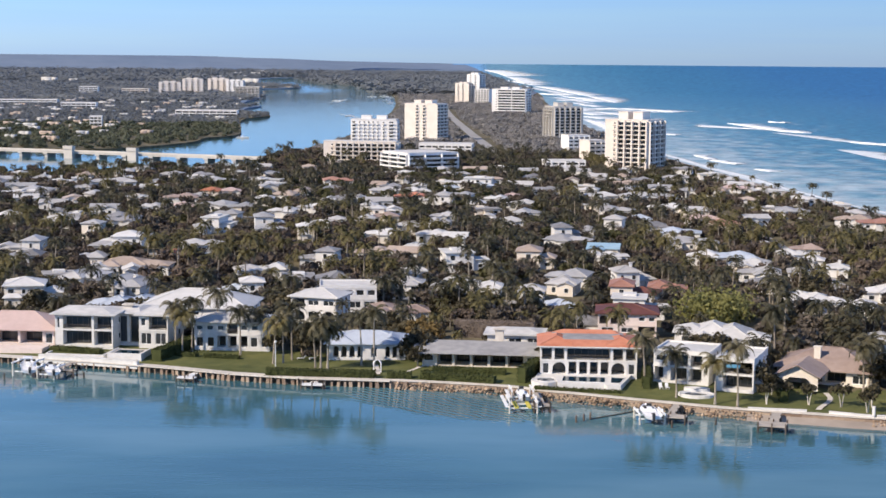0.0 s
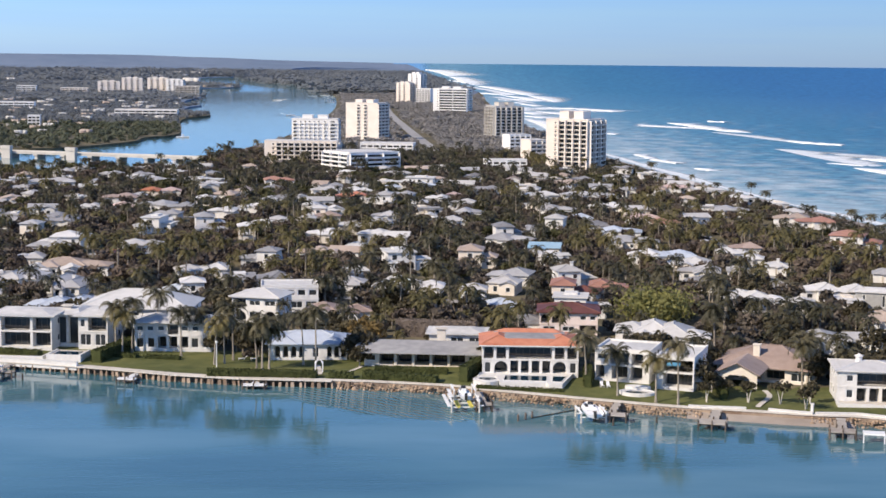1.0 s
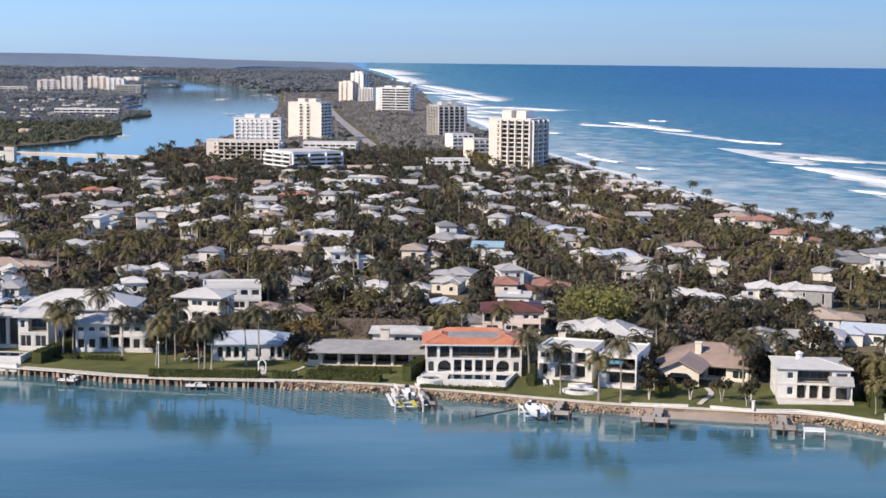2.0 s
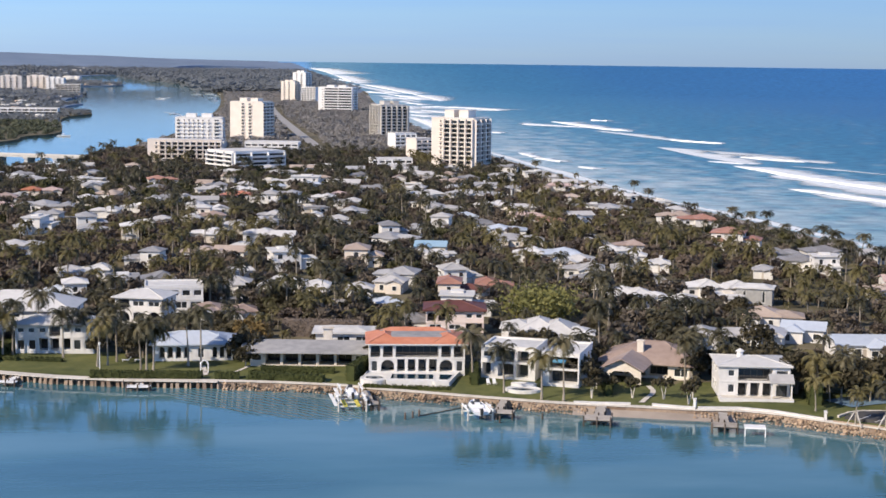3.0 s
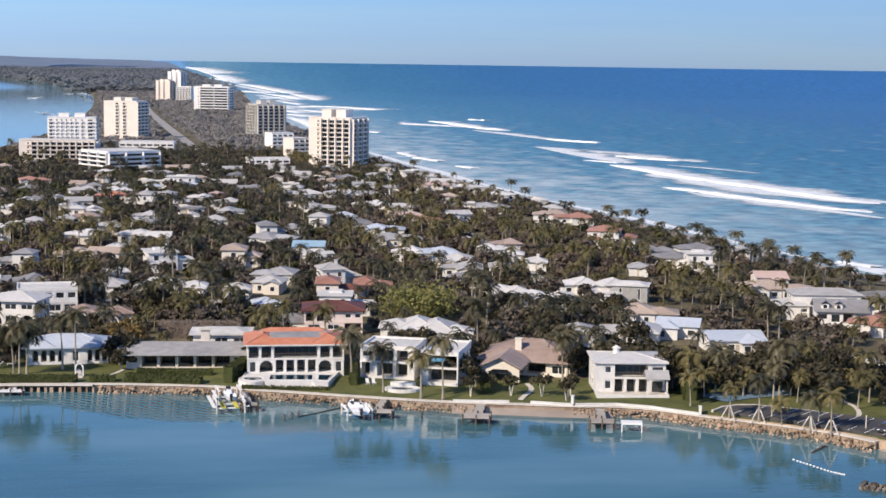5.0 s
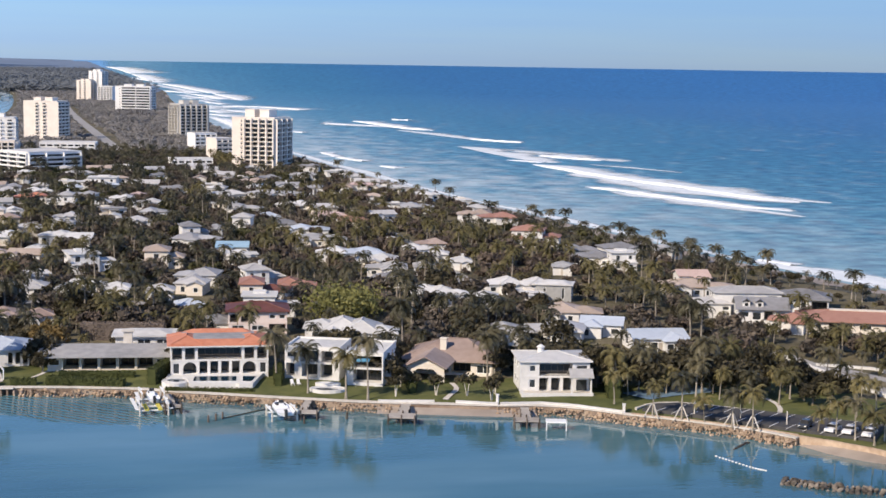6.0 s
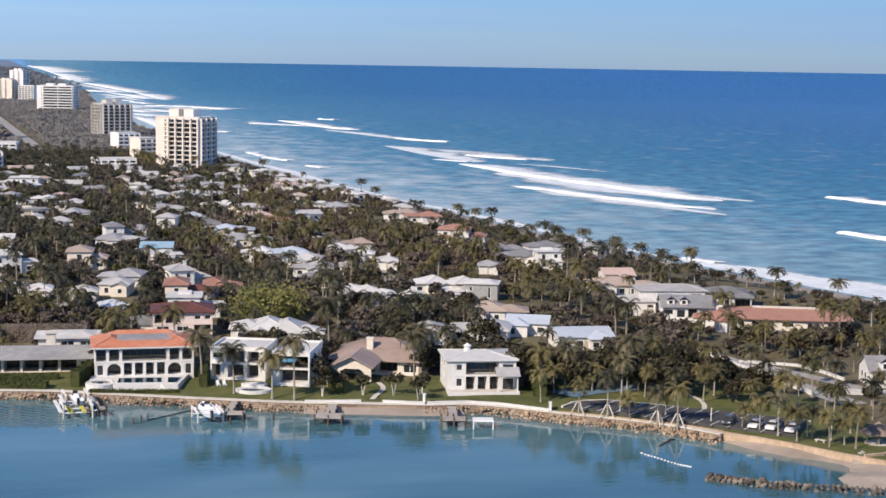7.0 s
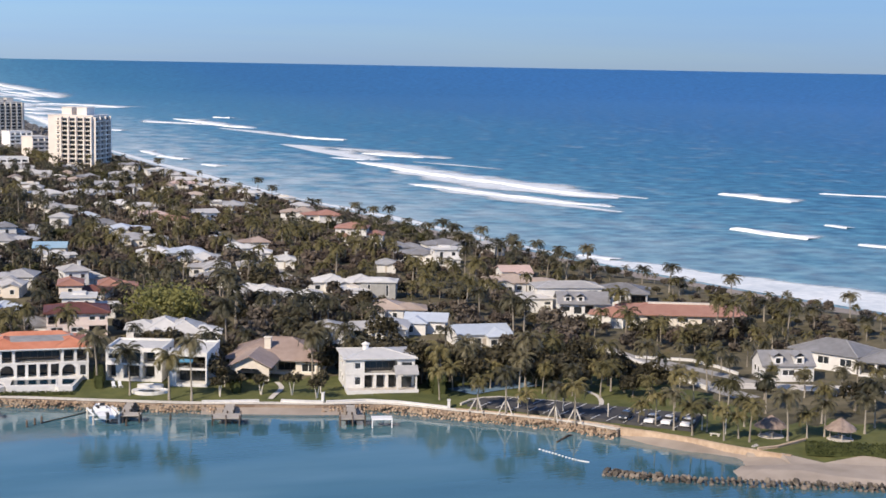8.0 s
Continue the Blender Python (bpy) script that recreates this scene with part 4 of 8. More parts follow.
villa(-13, 807.5, 12.9, 11.6, 6, 1, "hip", "clean", 1.6)
villa(-116, 796.0, 10.1, 9.9, -1, 1, "hip", "red", 1.5, True)
villa(-202, 794.9, 15.5, 12.5, -1, 1, "hip", "grey", 1.7)
villa(-106, 793.9, 9.9, 9.8, 10, 1, "hip", "pink", 1.5)
villa(34, 783.5, 7.8, 8.6, -6, 1, "hip", "pink", 1.3)
villa(76, 782.9, 19.2, 12.5, 7, 1, "hip", "clean", 1.8, True)
villa(101, 781.9, 28.4, 12.5, 2, 1, "hip", "grey", 1.8)
villa(-199, 779, 16.5, 12.3, -7, 1, "flat", "grey", 0.0)
villa(-171, 778, 7.4, 12.0, -8, 1, "hip", "white", 1.3)
villa(-210, 778, 14.9, 13.0, -6, 1, "flat", "tan", 0.0)
villa(-78, 777.7, 13.6, 11.9, -11, 1, "hip", "tan", 1.6)
villa(-118, 771.4, 7.5, 8.4, 10, 1, "hip", "white", 1.3)
villa(-16, 770.9, 15.8, 12.5, 4, 1, "hip", "terracotta", 1.7, True)
villa(25, 764.3, 11.9, 10.9, -9, 1, "hip", "clean", 1.5)
villa(146, 762.9, 9.8, 9.7, -2, 1, "hip", "tan", 1.5)
villa(-40, 760.4, 7.4, 8.3, 4, 1, "gable", "white", 1.3)
villa(-48, 757.0, 10.1, 9.9, -6, 1, "hip", "slate", 1.5)
villa(-85, 755.9, 9.9, 9.8, -2, 1, "hip", "clean", 1.5)
villa(-125, 756.9, 17.2, 12.5, 8, 1, "hip", "brown", 1.7)
villa(-54, 752.4, 7.4, 8.3, -6, 1, "gable", "clean", 1.2)
villa(-2, 745.9, 14.4, 12.4, -8, 2, "hip", "white", 1.6)
villa(185, 741, 8.6, 13.0, -1, 1, "flat", "clean", 0.0)
villa(16, 741.6, 8.3, 8.8, -6, 1, "gable", "clean", 1.5)
villa(36, 740.9, 14.4, 12.4, 2, 1, "hip", "white", 1.6)
villa(-34, 724.4, 7.4, 8.3, -13, 1, "hip", "clean", 1.3)
villa(-103, 721.9, 17.3, 12.5, -10, 1, "hip", "grey", 1.7)
villa(104, 721.3, 11.9, 10.9, -12, 1, "hip", "white", 1.5)
villa(101, 721.9, 16.9, 12.5, -12, 1, "hip", "clean", 1.7)
villa(-117, 716.9, 9.5, 9.6, 11, 1, "hip", "pink", 1.5)
villa(-59, 713, 12.2, 13.0, -6, 1, "flat", "white", 0.0)
villa(-91, 711.6, 13.4, 11.8, -1, 1, "hip", "grey", 1.6)
villa(112, 708.5, 12.6, 11.4, 6, 1, "gable", "white", 1.5)
villa(77, 707.9, 16.0, 12.5, -17, 1, "hip", "white", 1.7)
villa(-130, 705.4, 12.0, 11.0, -3, 1, "hip", "white", 1.5)
villa(-22, 703.6, 8.4, 8.9, 7, 1, "gable", "clean", 1.5)
villa(155, 704.9, 15.4, 12.5, -14, 1, "hip", "grey", 1.7)
villa(179, 689.8, 9.1, 9.3, -15, 1, "hip", "white", 1.5)
villa(-167, 687.4, 7.4, 8.3, 2, 1, "hip", "slate", 1.3)
villa(-28, 678.4, 7.5, 8.4, -4, 2, "hip", "clean", 1.3)
villa(84, 676.6, 8.5, 9.0, 6, 1, "hip", "bluewhite", 1.5)
villa(-0, 675.2, 11.2, 10.6, -5, 1, "hip", "white", 1.5, True)
villa(110, 674.9, 14.7, 12.5, -2, 1, "hip", "pink", 1.6)
villa(-25, 673.5, 12.5, 11.3, 11, 1, "hip", "brown", 1.5)
villa(-153, 671, 12.4, 13.0, -2, 1, "flat", "grey", 0.0)
villa(19, 670.4, 7.4, 8.3, -6, 1, "gable", "clean", 1.3)
villa(-32, 668.4, 7.4, 8.3, -4, 1, "gable", "clean", 1.2)
villa(-179, 664.6, 13.4, 11.8, 14, 1, "hip", "clean", 1.6)
villa(171, 662.9, 15.4, 12.5, -15, 1, "hip", "tan", 1.7)
villa(-44, 660.5, 7.6, 8.5, 5, 1, "hip", "white", 1.3)
villa(-133, 661.9, 15.1, 12.5, 1, 1, "hip", "slate", 1.6)
villa(116, 651.6, 13.0, 11.6, 1, 1, "hip", "brick", 1.6, True)
villa(-90, 650, 7.4, 13.0, 7, 1, "flat", "clean", 0.0)
villa(26, 651.7, 13.6, 11.9, 5, 1, "hip", "white", 1.6)
villa(-154, 647.9, 18.4, 12.5, 2, 1, "hip", "white", 1.8, True)
villa(177, 646.9, 15.6, 12.5, -2, 1, "hip", "brick", 1.7)
villa(-131, 644.8, 14.0, 12.2, -2, 1, "hip", "slate", 1.6)
villa(69, 638.6, 8.5, 9.0, -17, 2, "hip", "white", 1.5, True)
villa(-70, 636.4, 12.4, 11.3, 9, 2, "hip", "grey", 1.5)
villa(-89, 632, 12.0, 13.0, -10, 2, "flat", "clean", 0.0, True)
villa(-14, 631.9, 9.9, 9.8, 4, 1, "hip", "white", 1.5)
villa(-95, 626.4, 7.4, 8.3, 14, 1, "hip", "grey", 1.3)
villa(57, 626.4, 7.4, 8.3, -11, 1, "hip", "grey", 1.3)
villa(-67, 617.5, 12.8, 11.5, 6, 1, "hip", "grey", 1.5)
villa(92, 613.9, 16.2, 12.5, -9, 1, "hip", "bluewhite", 1.7)
villa(47, 606.2, 11.4, 10.7, 4, 2, "hip", "slate", 1.5, True)
villa(-133, 603.5, 8.1, 8.7, -8, 2, "hip", "grey", 1.3)
villa(-4, 601.5, 12.7, 11.4, -8, 1, "hip", "clean", 1.5, True)
villa(-52, 599.4, 7.4, 8.3, 8, 2, "hip", "clean", 1.2)
villa(-23, 600.7, 13.9, 12.1, -4, 1, "hip", "clean", 1.6)
villa(5, 593.9, 9.6, 9.6, -8, 1, "gable", "clean", 1.5, True)
villa(47, 588.9, 18.1, 12.5, -16, 1, "hip", "grey", 1.8)
villa(-108, 583.4, 7.4, 8.3, 0, 1, "gable", "clean", 1.3, True)
villa(91, 578.9, 19.7, 12.5, -12, 1, "hip", "grey", 1.8)
villa(117, 575.5, 8.0, 8.7, -11, 1, "hip", "white", 1.3)
villa(173, 575.9, 18.9, 12.5, -22, 2, "hip", "brick", 1.8)
villa(-10, 563.4, 7.4, 8.3, -13, 1, "hip", "clean", 1.2)
villa(129, 563.2, 11.1, 10.5, -3, 1, "hip", "brown", 1.5)
villa(-114, 562.9, 16.7, 12.5, 1, 2, "hip", "clean", 1.7, True)
villa(-85, 562.9, 16.1, 12.5, 14, 1, "hip", "white", 1.7)
villa(57, 560.3, 11.8, 10.9, -11, 1, "gable", "blue", 1.5, True)
villa(-116, 554.9, 16.6, 12.5, -2, 1, "hip", "grey", 1.7)
villa(-152, 551.4, 7.4, 8.3, 3, 1, "gable", "white", 1.2)
villa(121, 546.2, 11.2, 10.6, -3, 1, "hip", "clean", 1.5)
villa(-143, 546.3, 11.6, 10.8, -1, 2, "hip", "grey", 1.5)
villa(-13, 545.3, 11.8, 10.9, -13, 1, "gable", "tan", 1.5)
villa(-24, 544.5, 12.6, 11.4, -4, 1, "hip", "tan", 1.5)
villa(89, 542.2, 11.1, 10.5, -10, 1, "hip", "clean", 1.5)
villa(174, 540, 7.4, 13.0, -14, 1, "flat", "clean", 0.0)
villa(51, 539.4, 7.4, 8.3, -8, 1, "gable", "clean", 1.2)
villa(99, 538.9, 14.7, 12.5, 1, 1, "hip", "bluewhite", 1.6)
villa(-90, 537.5, 8.1, 8.7, 15, 1, "hip", "red", 1.3)
villa(58, 537, 10.3, 11.2, -0, 1, "flat", "white", 0.0, True)
villa(191, 535.6, 13.0, 11.6, 0, 1, "hip", "slate", 1.5)
villa(125, 533.5, 7.7, 8.5, -15, 1, "hip", "clean", 1.3)
villa(177, 533.5, 12.5, 11.3, -6, 1, "hip", "slate", 1.5)
villa(-139, 528.3, 11.6, 10.8, 2, 1, "hip", "slate", 1.5)
villa(-41, 526.8, 14.2, 12.3, 5, 1, "hip", "grey", 1.6)
villa(31, 525.6, 13.4, 11.8, -7, 2, "hip", "tan", 1.6, True)
villa(206, 524.2, 11.1, 10.5, -19, 1, "hip", "grey", 1.5)
villa(-38, 523.5, 7.7, 8.5, -12, 2, "hip", "slate", 1.3)
villa(7, 522, 15.4, 12.5, 10, 2, "flat", "clean", 0.0, True)
villa(-116, 522.1, 10.9, 10.4, 1, 1, "hip", "white", 1.5)
villa(100, 519.9, 15.4, 12.5, -19, 1, "hip", "clean", 1.7)
villa(174, 515.9, 15.1, 12.5, -17, 1, "hip", "slate", 1.6)
villa(128, 512.4, 7.5, 8.4, -12, 1, "hip", "clean", 1.3)
villa(181, 502.8, 9.5, 9.0, -7, 2, "flat", "clean", 0.0, True)
villa(-97, 503.9, 22.4, 12.5, -3, 1, "hip", "tan", 1.8)
villa(113, 502.4, 7.4, 8.3, -11, 1, "hip", "white", 1.2)
villa(-9, 499.8, 7.4, 9.0, 10, 1, "flat", "clean", 0.0)
villa(100, 499.7, 13.8, 12.1, -11, 1, "hip", "white", 1.6)
villa(-54, 499.1, 10.8, 10.3, -2, 1, "hip", "clean", 1.5, True)
villa(-108, 497.4, 7.4, 8.3, 12, 1, "gable", "clean", 1.3, True)
villa(-61, 496.8, 9.4, 9.5, 13, 1, "hip", "white", 1.5)
villa(-97, 495.4, 7.4, 8.3, 16, 1, "gable", "clean", 1.3, True)
villa(158, 495.4, 7.4, 8.3, -17, 1, "hip", "grey", 1.3)
villa(39, 487.7, 13.6, 11.9, -16, 1, "hip", "grey", 1.6)
villa(61, 484.4, 7.4, 8.3, 6, 1, "hip", "white", 1.3)
villa(-44, 481, 10.2, 11.3, 6, 1, "flat", "grey", 0.0)
villa(-117, 481.4, 10.0, 9.0, 17, 1, "flat", "grey", 0.0)
villa(-108, 478, 11.9, 19.0, -8, 1, "hip", "white", 1.5)
villa(-34, 479.1, 10.9, 10.4, 12, 1, "hip", "slate", 1.5)
villa(55, 476.6, 8.3, 8.8, 7, 2, "hip", "white", 1.5, True)
villa(96, 476.0, 10.4, 10.1, -20, 1, "hip", "slate", 1.5)
villa(-95, 470, 8.5, 15.8, -8, 1, "hip", "white", 1.5)
villa(-10, 470.7, 9.0, 9.3, -7, 1, "hip", "white", 1.5)
villa(5, 470.2, 11.0, 10.4, -14, 1, "hip", "clean", 1.5)
villa(36, 469.9, 9.8, 9.7, -16, 1, "hip", "white", 1.5, True)
villa(-18, 468.7, 9.0, 9.3, -4, 1, "hip", "clean", 1.5)
villa(191, 466.0, 10.5, 10.1, -8, 1, "gable", "pink", 1.5)
villa(-90, 464, 8.5, 15.9, -9, 1, "hip", "grey", 1.5)
villa(14, 464.5, 7.6, 8.5, -6, 1, "hip", "clean", 1.3)
villa(66, 463.3, 11.8, 10.9, -9, 1, "hip", "brick", 1.5)
villa(0, 462.4, 7.4, 8.3, -8, 1, "gable", "white", 1.3)
villa(26, 458.6, 8.2, 8.8, -7, 1, "hip", "white", 1.5, True)
villa(127, 458.3, 11.7, 10.8, -2, 1, "hip", "clean", 1.5, True)
villa(136, 456.1, 10.6, 10.2, -5, 1, "hip", "clean", 1.5, True)
villa(57, 450.9, 9.8, 9.7, -18, 1, "hip", "maroon", 1.5)
villa(51, 449, 7.4, 12.0, -8, 2, "hip", "brick", 1.3, True)
villa(-54, 447.4, 7.4, 8.3, 9, 2, "hip", "clean", 1.2)
villa(-57, 448.1, 10.8, 10.3, 10, 1, "hip", "bluewhite", 1.5)
villa(185, 444.9, 22.4, 12.5, -8, 1, "hip", "tan", 1.8)
villa(100, 442.9, 9.9, 9.8, -11, 1, "hip", "clean", 1.5)
villa(131, 442.0, 7.4, 9.0, -2, 1, "flat", "clean", 0.0)
villa(-114, 440.9, 16.6, 12.5, 10, 2, "hip", "clean", 1.7, True)
villa(106, 439.2, 11.4, 10.7, -1, 1, "hip", "clean", 1.5)
villa(115, 432.4, 7.4, 8.3, -21, 1, "hip", "clean", 1.3)
villa(32, 431.4, 7.4, 8.3, 8, 1, "hip", "bluewhite", 1.3)
villa(-79, 427.5, 12.7, 11.4, -9, 1, "hip", "bluewhite", 1.5)
villa(-89, 425.6, 13.0, 11.6, -2, 1, "hip", "bluewhite", 1.6)
villa(53, 424, 15.1, 10.0, -9, 2, "flat", "tan", 0.0, True)
villa(-16, 418.7, 8.9, 9.2, -13, 1, "hip", "brown", 1.5)
villa(-7, 416.4, 7.4, 8.3, 4, 1, "hip", "brown", 1.3)
villa(37, 402.4, 7.4, 8.3, -8, 1, "hip", "slate", 1.2)
villa(132, 403.9, 16.2, 12.5, -17, 1, "hip", "tan", 1.7, True)
villa(64, 386.5, 14.5, 13, -12, 1, "hip", "clean", 2.1, True)
villa(133, 382.2, 11.4, 10.7, -24, 1, "gable", "bluewhite", 1.5, True)
villa(72.5, 380.5, 14, 14, -14, 1, "hip", "clean", 2.3, True)
villa(107, 375.5, 12.6, 11.4, -13, 1, "hip", "white", 1.5, True)
villa(118, 375.9, 15.9, 12.5, -23, 1, "hip", "white", 1.7, True)
villa(139, 360.8, 14.3, 12.4, -5, 1, "gable", "bluewhite", 1.6)
brick_house = fine_house("long low house with a dull brick-red tiled roof", 200, 369.5, 2.6, -22, 32, 15, [(2.8, [(1, "win"), (1, "open"), (1, "win"), (1, "tall"), (1, "win")])], "hip", CREAM_WALL, ROOFS["brick"], 1.9, 1.0)
part("ridge_cap", Shape().box(-8.7, 6.9, 4.8, 8.7, 8.1, 5.22), CONCRETE, brick_house, "pale ridge capping")
villa(183.5, 380.5, 10.5, 9, -30, 1, "hip", "brick", 1.5)


def infill():
    """Small low houses in the far streets of the colony, half hidden by trees."""
    count = 0
    for _ in range(1200):
        x, y = house_rng.uniform(-330, 185), house_rng.uniform(640, 1010)
        if count >= 75 or x < -0.34 * y or not inside(ISLAND, np.array(x), np.array(y)) or gap_to(OCEAN_BEACH, x, y) < 32 or gap_to(LAGOON_SHORE, x, y) < 14:
            continue
        w, d = house_rng.uniform(9, 17), house_rng.uniform(8, 12)
        if any(abs(x - fx) < w / 2 + hw + 1 and abs(y - fy) < d / 2 + hd + 3 for fx, fy, hw, hd in FOOTPRINTS):
            continue
        count += 1
        villa(round(x), round(y), round(w), round(d), house_rng.choice((-14, -8, -4, 4, 12)), 1, house_rng.choice(("hip", "hip", "gable", "flat")), house_rng.choice(("white", "white", "clean", "grey", "grey", "tan", "slate", "white")), 1.5, house_rng.random() < 0.6)


infill()

# the waterfront row
fine_house("pink-roofed waterfront house with a shaded terrace", -103, 374, 2.6, -4, 22, 14, [(3.3, [(1.4, "open"), (0.6, "wall"), (1.6, "open"), (1.6, "open"), (0.7, "tall")])], "hip", PINK_WALL, ROOFS["pink"], 3.2, 1.2, 4.2)
fine_house("white modern two-storey house with broad glass and balconies", -84.5, 371, 2.8, -6, 14, 12, [(3.8, [(0.3, "wall"), (1.4, "open"), (0.9, "loggia")]), (3.5, [(0.3, "tall"), (1.4, "loggia"), (0.9, "loggia")])], "flat", WHITE_WALL, DECK_ROOF, 1.5, 1.0)
fine_house("tall glazed middle block of the white modern house", -74.9, 375.4, 2.8, -6, 6.4, 12, [(7.0, [(1, "open"), (1, "open")])], "flat", WHITE_WALL, DECK_ROOF, 1.5, 0.8, 0.9)
fine_house("white wing of the modern house with paired windows", -68.3, 372, 2.8, -6, 7, 14, [(3.6, [(1, "tall"), (1, "tall")]), (3.5, [(0.5, "win"), (1.2, "loggia")])], "flat", WHITE_WALL, DECK_ROOF, 1.5, 1.0)
fine_house("large white hip-roofed house behind the modern house", -62, 392, 2.6, -4, 27, 18, [(3.3, [(1, "win"), (1, "win"), (1, "win")]), (2.6, [(1, "win"), (1, "win"), (1, "win")])], "hip", WHITE_WALL, ROOFS["clean"], 3.6)
fine_house("white two-storey house with a columned porch", -49.5, 371, 2.5, -2, 18, 9, [(3.2, [(0.8, "tall"), (0.8, "tall"), (0.8, "loggia"), (0.8, "open"), (0.8, "open"), (0.8, "tall"), (0.8, "tall")]), (2.8, [(0.8, "win"), (0.8, "win"), (0.8, "win"), (1, "loggia"), (0.8, "win"), (0.8, "win"), (0.8, "win")])], "hip", WHITE_WALL, ROOFS["clean"], 1.5)
arcaded = fine_house("white arcaded house with a pale blue metal roof", -17.5, 361, 2.2, 0, 18, 12, [(3.2, [(0.5, "wall"), (0.8, "arch"), (0.8, "arch"), (0.8, "arch"), (0.8, "arch"), (0.5, "wall"), (1.0, "tall"), (0.5, "wall"), (0.7, "arch"), (0.7, "arch"), (0.7, "arch")])], "hip", WHITE_WALL, ROOFS["bluewhite"], 2.0, 0.8, 1.8)
for px, pw, py in ((-5.6, 6.0, -1.2), (5.8, 5.0, -0.9)):
    wing_top = Shape()
    hip(wing_top, px - pw / 2, py + 0.4, px + pw / 2, 8.0, 3.23, 1.5, 0.5)
    part("wing_roof", wing_top, ROOFS["bluewhite"], arcaded)
fine_house("low grey-roofed house with a long shaded veranda", 8, 352, 2.2, -6, 25, 13, [(3.0, [(0.9, "win"), (1.2, "open"), (1.2, "open"), (1.2, "open"), (1.2, "open"), (1.2, "open"), (0.6, "tall")])], "gable", CREAM_WALL, GREY_ROOF, 1.5, 2.2, 5.0)
fine_house("raised pale block with a flat roof behind the low grey house", 17, 367, 2.2, -6, 13, 9, [(4.6, [(1, "wall"), (1, "win"), (1, "win")])], "flat", WHITE_WALL, DECK_ROOF, 1.0, 0.9)
mansion = fine_house("white two-storey mansion with arches and a bright terracotta roof", 31.7, 339.5, 2.9, -3, 20.8, 14, [(3.2, [(0.8, "tall"), (1.2, "arch"), (0.8, "open"), (0.8, "open"), (0.8, "open"), (0.8, "open"), (1.2, "arch"), (0.8, "tall")]), (2.9, [(0.9, "loggia"), (0.9, "loggia"), (3.3, "loggia"), (0.9, "loggia"), (0.9, "loggia")])], "deck", WHITE_WALL, ROOFS["terracotta"], 1.0, 0.8, 3.4)
for px, pw, pd in ((-6.9, 5.6, 9.0), (6.9, 5.6, 7.5)):
    pavilion = Shape()
    hip(pavilion, px - pw / 2, 0.6, px + pw / 2, 0.6 + pd, 6.45, 1.25, 0.6)
    part("pavilion_roof", pavilion, ROOFS["terracotta"], mansion)
    ridge_caps(mansion, px - pw / 2, 0.6, px + pw / 2, 0.6 + pd, 6.45, 1.25, 0.6, 0.22, ROOFS["terracotta"])
rear = Shape()
hip(rear, -7.5, 9.4, 7.5, 13.6, 6.75, 1.15, 0.5)
part("rear_roof", rear, ROOFS["terracotta"], mansion)
fine_house("white flat-roofed two-storey house behind a row of palms", 51, 335, 2.5, -22, 12, 12, [(3.3, [(0.6, "open"), (0.25, "wall"), (1.0, "open"), (0.8, "open"), (0.3, "wall")]), (2.9, [(0.8, "win"), (1.2, "loggia"), (0.8, "loggia"), (0.3, "wall")])], "parapet", WHITE_WALL, DECK_ROOF, 0.9, 0.6, 3.0)
fine_house("white end wing with a blue awning on its balcony", 61, 327, 2.5, -22, 8, 15, [(3.3, [(0.25, "wall"), (1.4, "open")]), (2.9, [(0.25, "wall"), (1.4, "loggia")])], "parapet", WHITE_WALL, DECK_ROOF, 0.9, 0.3, 3.4)
fine_house("low house with a broad brown shake roof and a chimney", 82, 337, 2.2, -24, 20, 15, [(2.7, [(1, "loggia"), (1, "open"), (1, "open"), (1, "tall")])], "hip", CREAM_WALL, ROOFS["brown"], 3.6, 1.2)
fine_house("white two-storey house with columns and a roof terrace", 99.2, 314.2, 2.0, -9, 14.6, 12, [(3.4, [(0.5, "wall"), (0.8, "win"), (0.9, "open"), (0.9, "open"), (0.9, "open"), (1.2, "tall")]), (3.0, [(0.5, "wall"), (0.8, "win"), (2.7, "loggia"), (1.2, "win")])], "hip", WHITE_WALL, ROOFS["clean"], 1.1, 0.55)
fine_house("white flat-roofed two-storey box house", -25.6, 428, 2.4, 4, 15.5, 12, [(3.4, [(1, "win"), (1, "win"), (1, "win"), (1, "win")]), (3.2, [(1, "win"), (0.5, "wall"), (0.7, "win"), (0.7, "win"), (0.7, "win")])], "parapet", WHITE_WALL, DECK_ROOF)
fine_house("white two-storey house with arched windows", -33.6, 410, 2.4, -16, 12.5, 11, [(3.4, [(1, "arch"), (1, "win"), (1, "arch")]), (3.0, [(1, "loggia"), (1, "win"), (1, "win")])], "hip", WHITE_WALL, ROOFS["clean"], 1.6)
fine_house("pinkish two-storey house with a dark maroon tile roof", 46, 392, 2.4, -6, 14.5, 12, [(2.9, [(1, "win"), (1, "win"), (1, "loggia")]), (2.7, [(0.8, "arch"), (1, "arch"), (1, "wall"), (0.7, "win"), (0.7, "win")])], "hip", PINK_WALL, ROOFS["maroon"], 1.6)
slate_wing = fine_house("white house wing with dormers under a dark slate roof", 181, 390.5, 3.0, -18, 13, 11, [(3.0, [(1, "win"), (1, "tall"), (1, "open"), (1, "win")])], "gable", WHITE_WALL, ROOFS["slate"], 2.6)
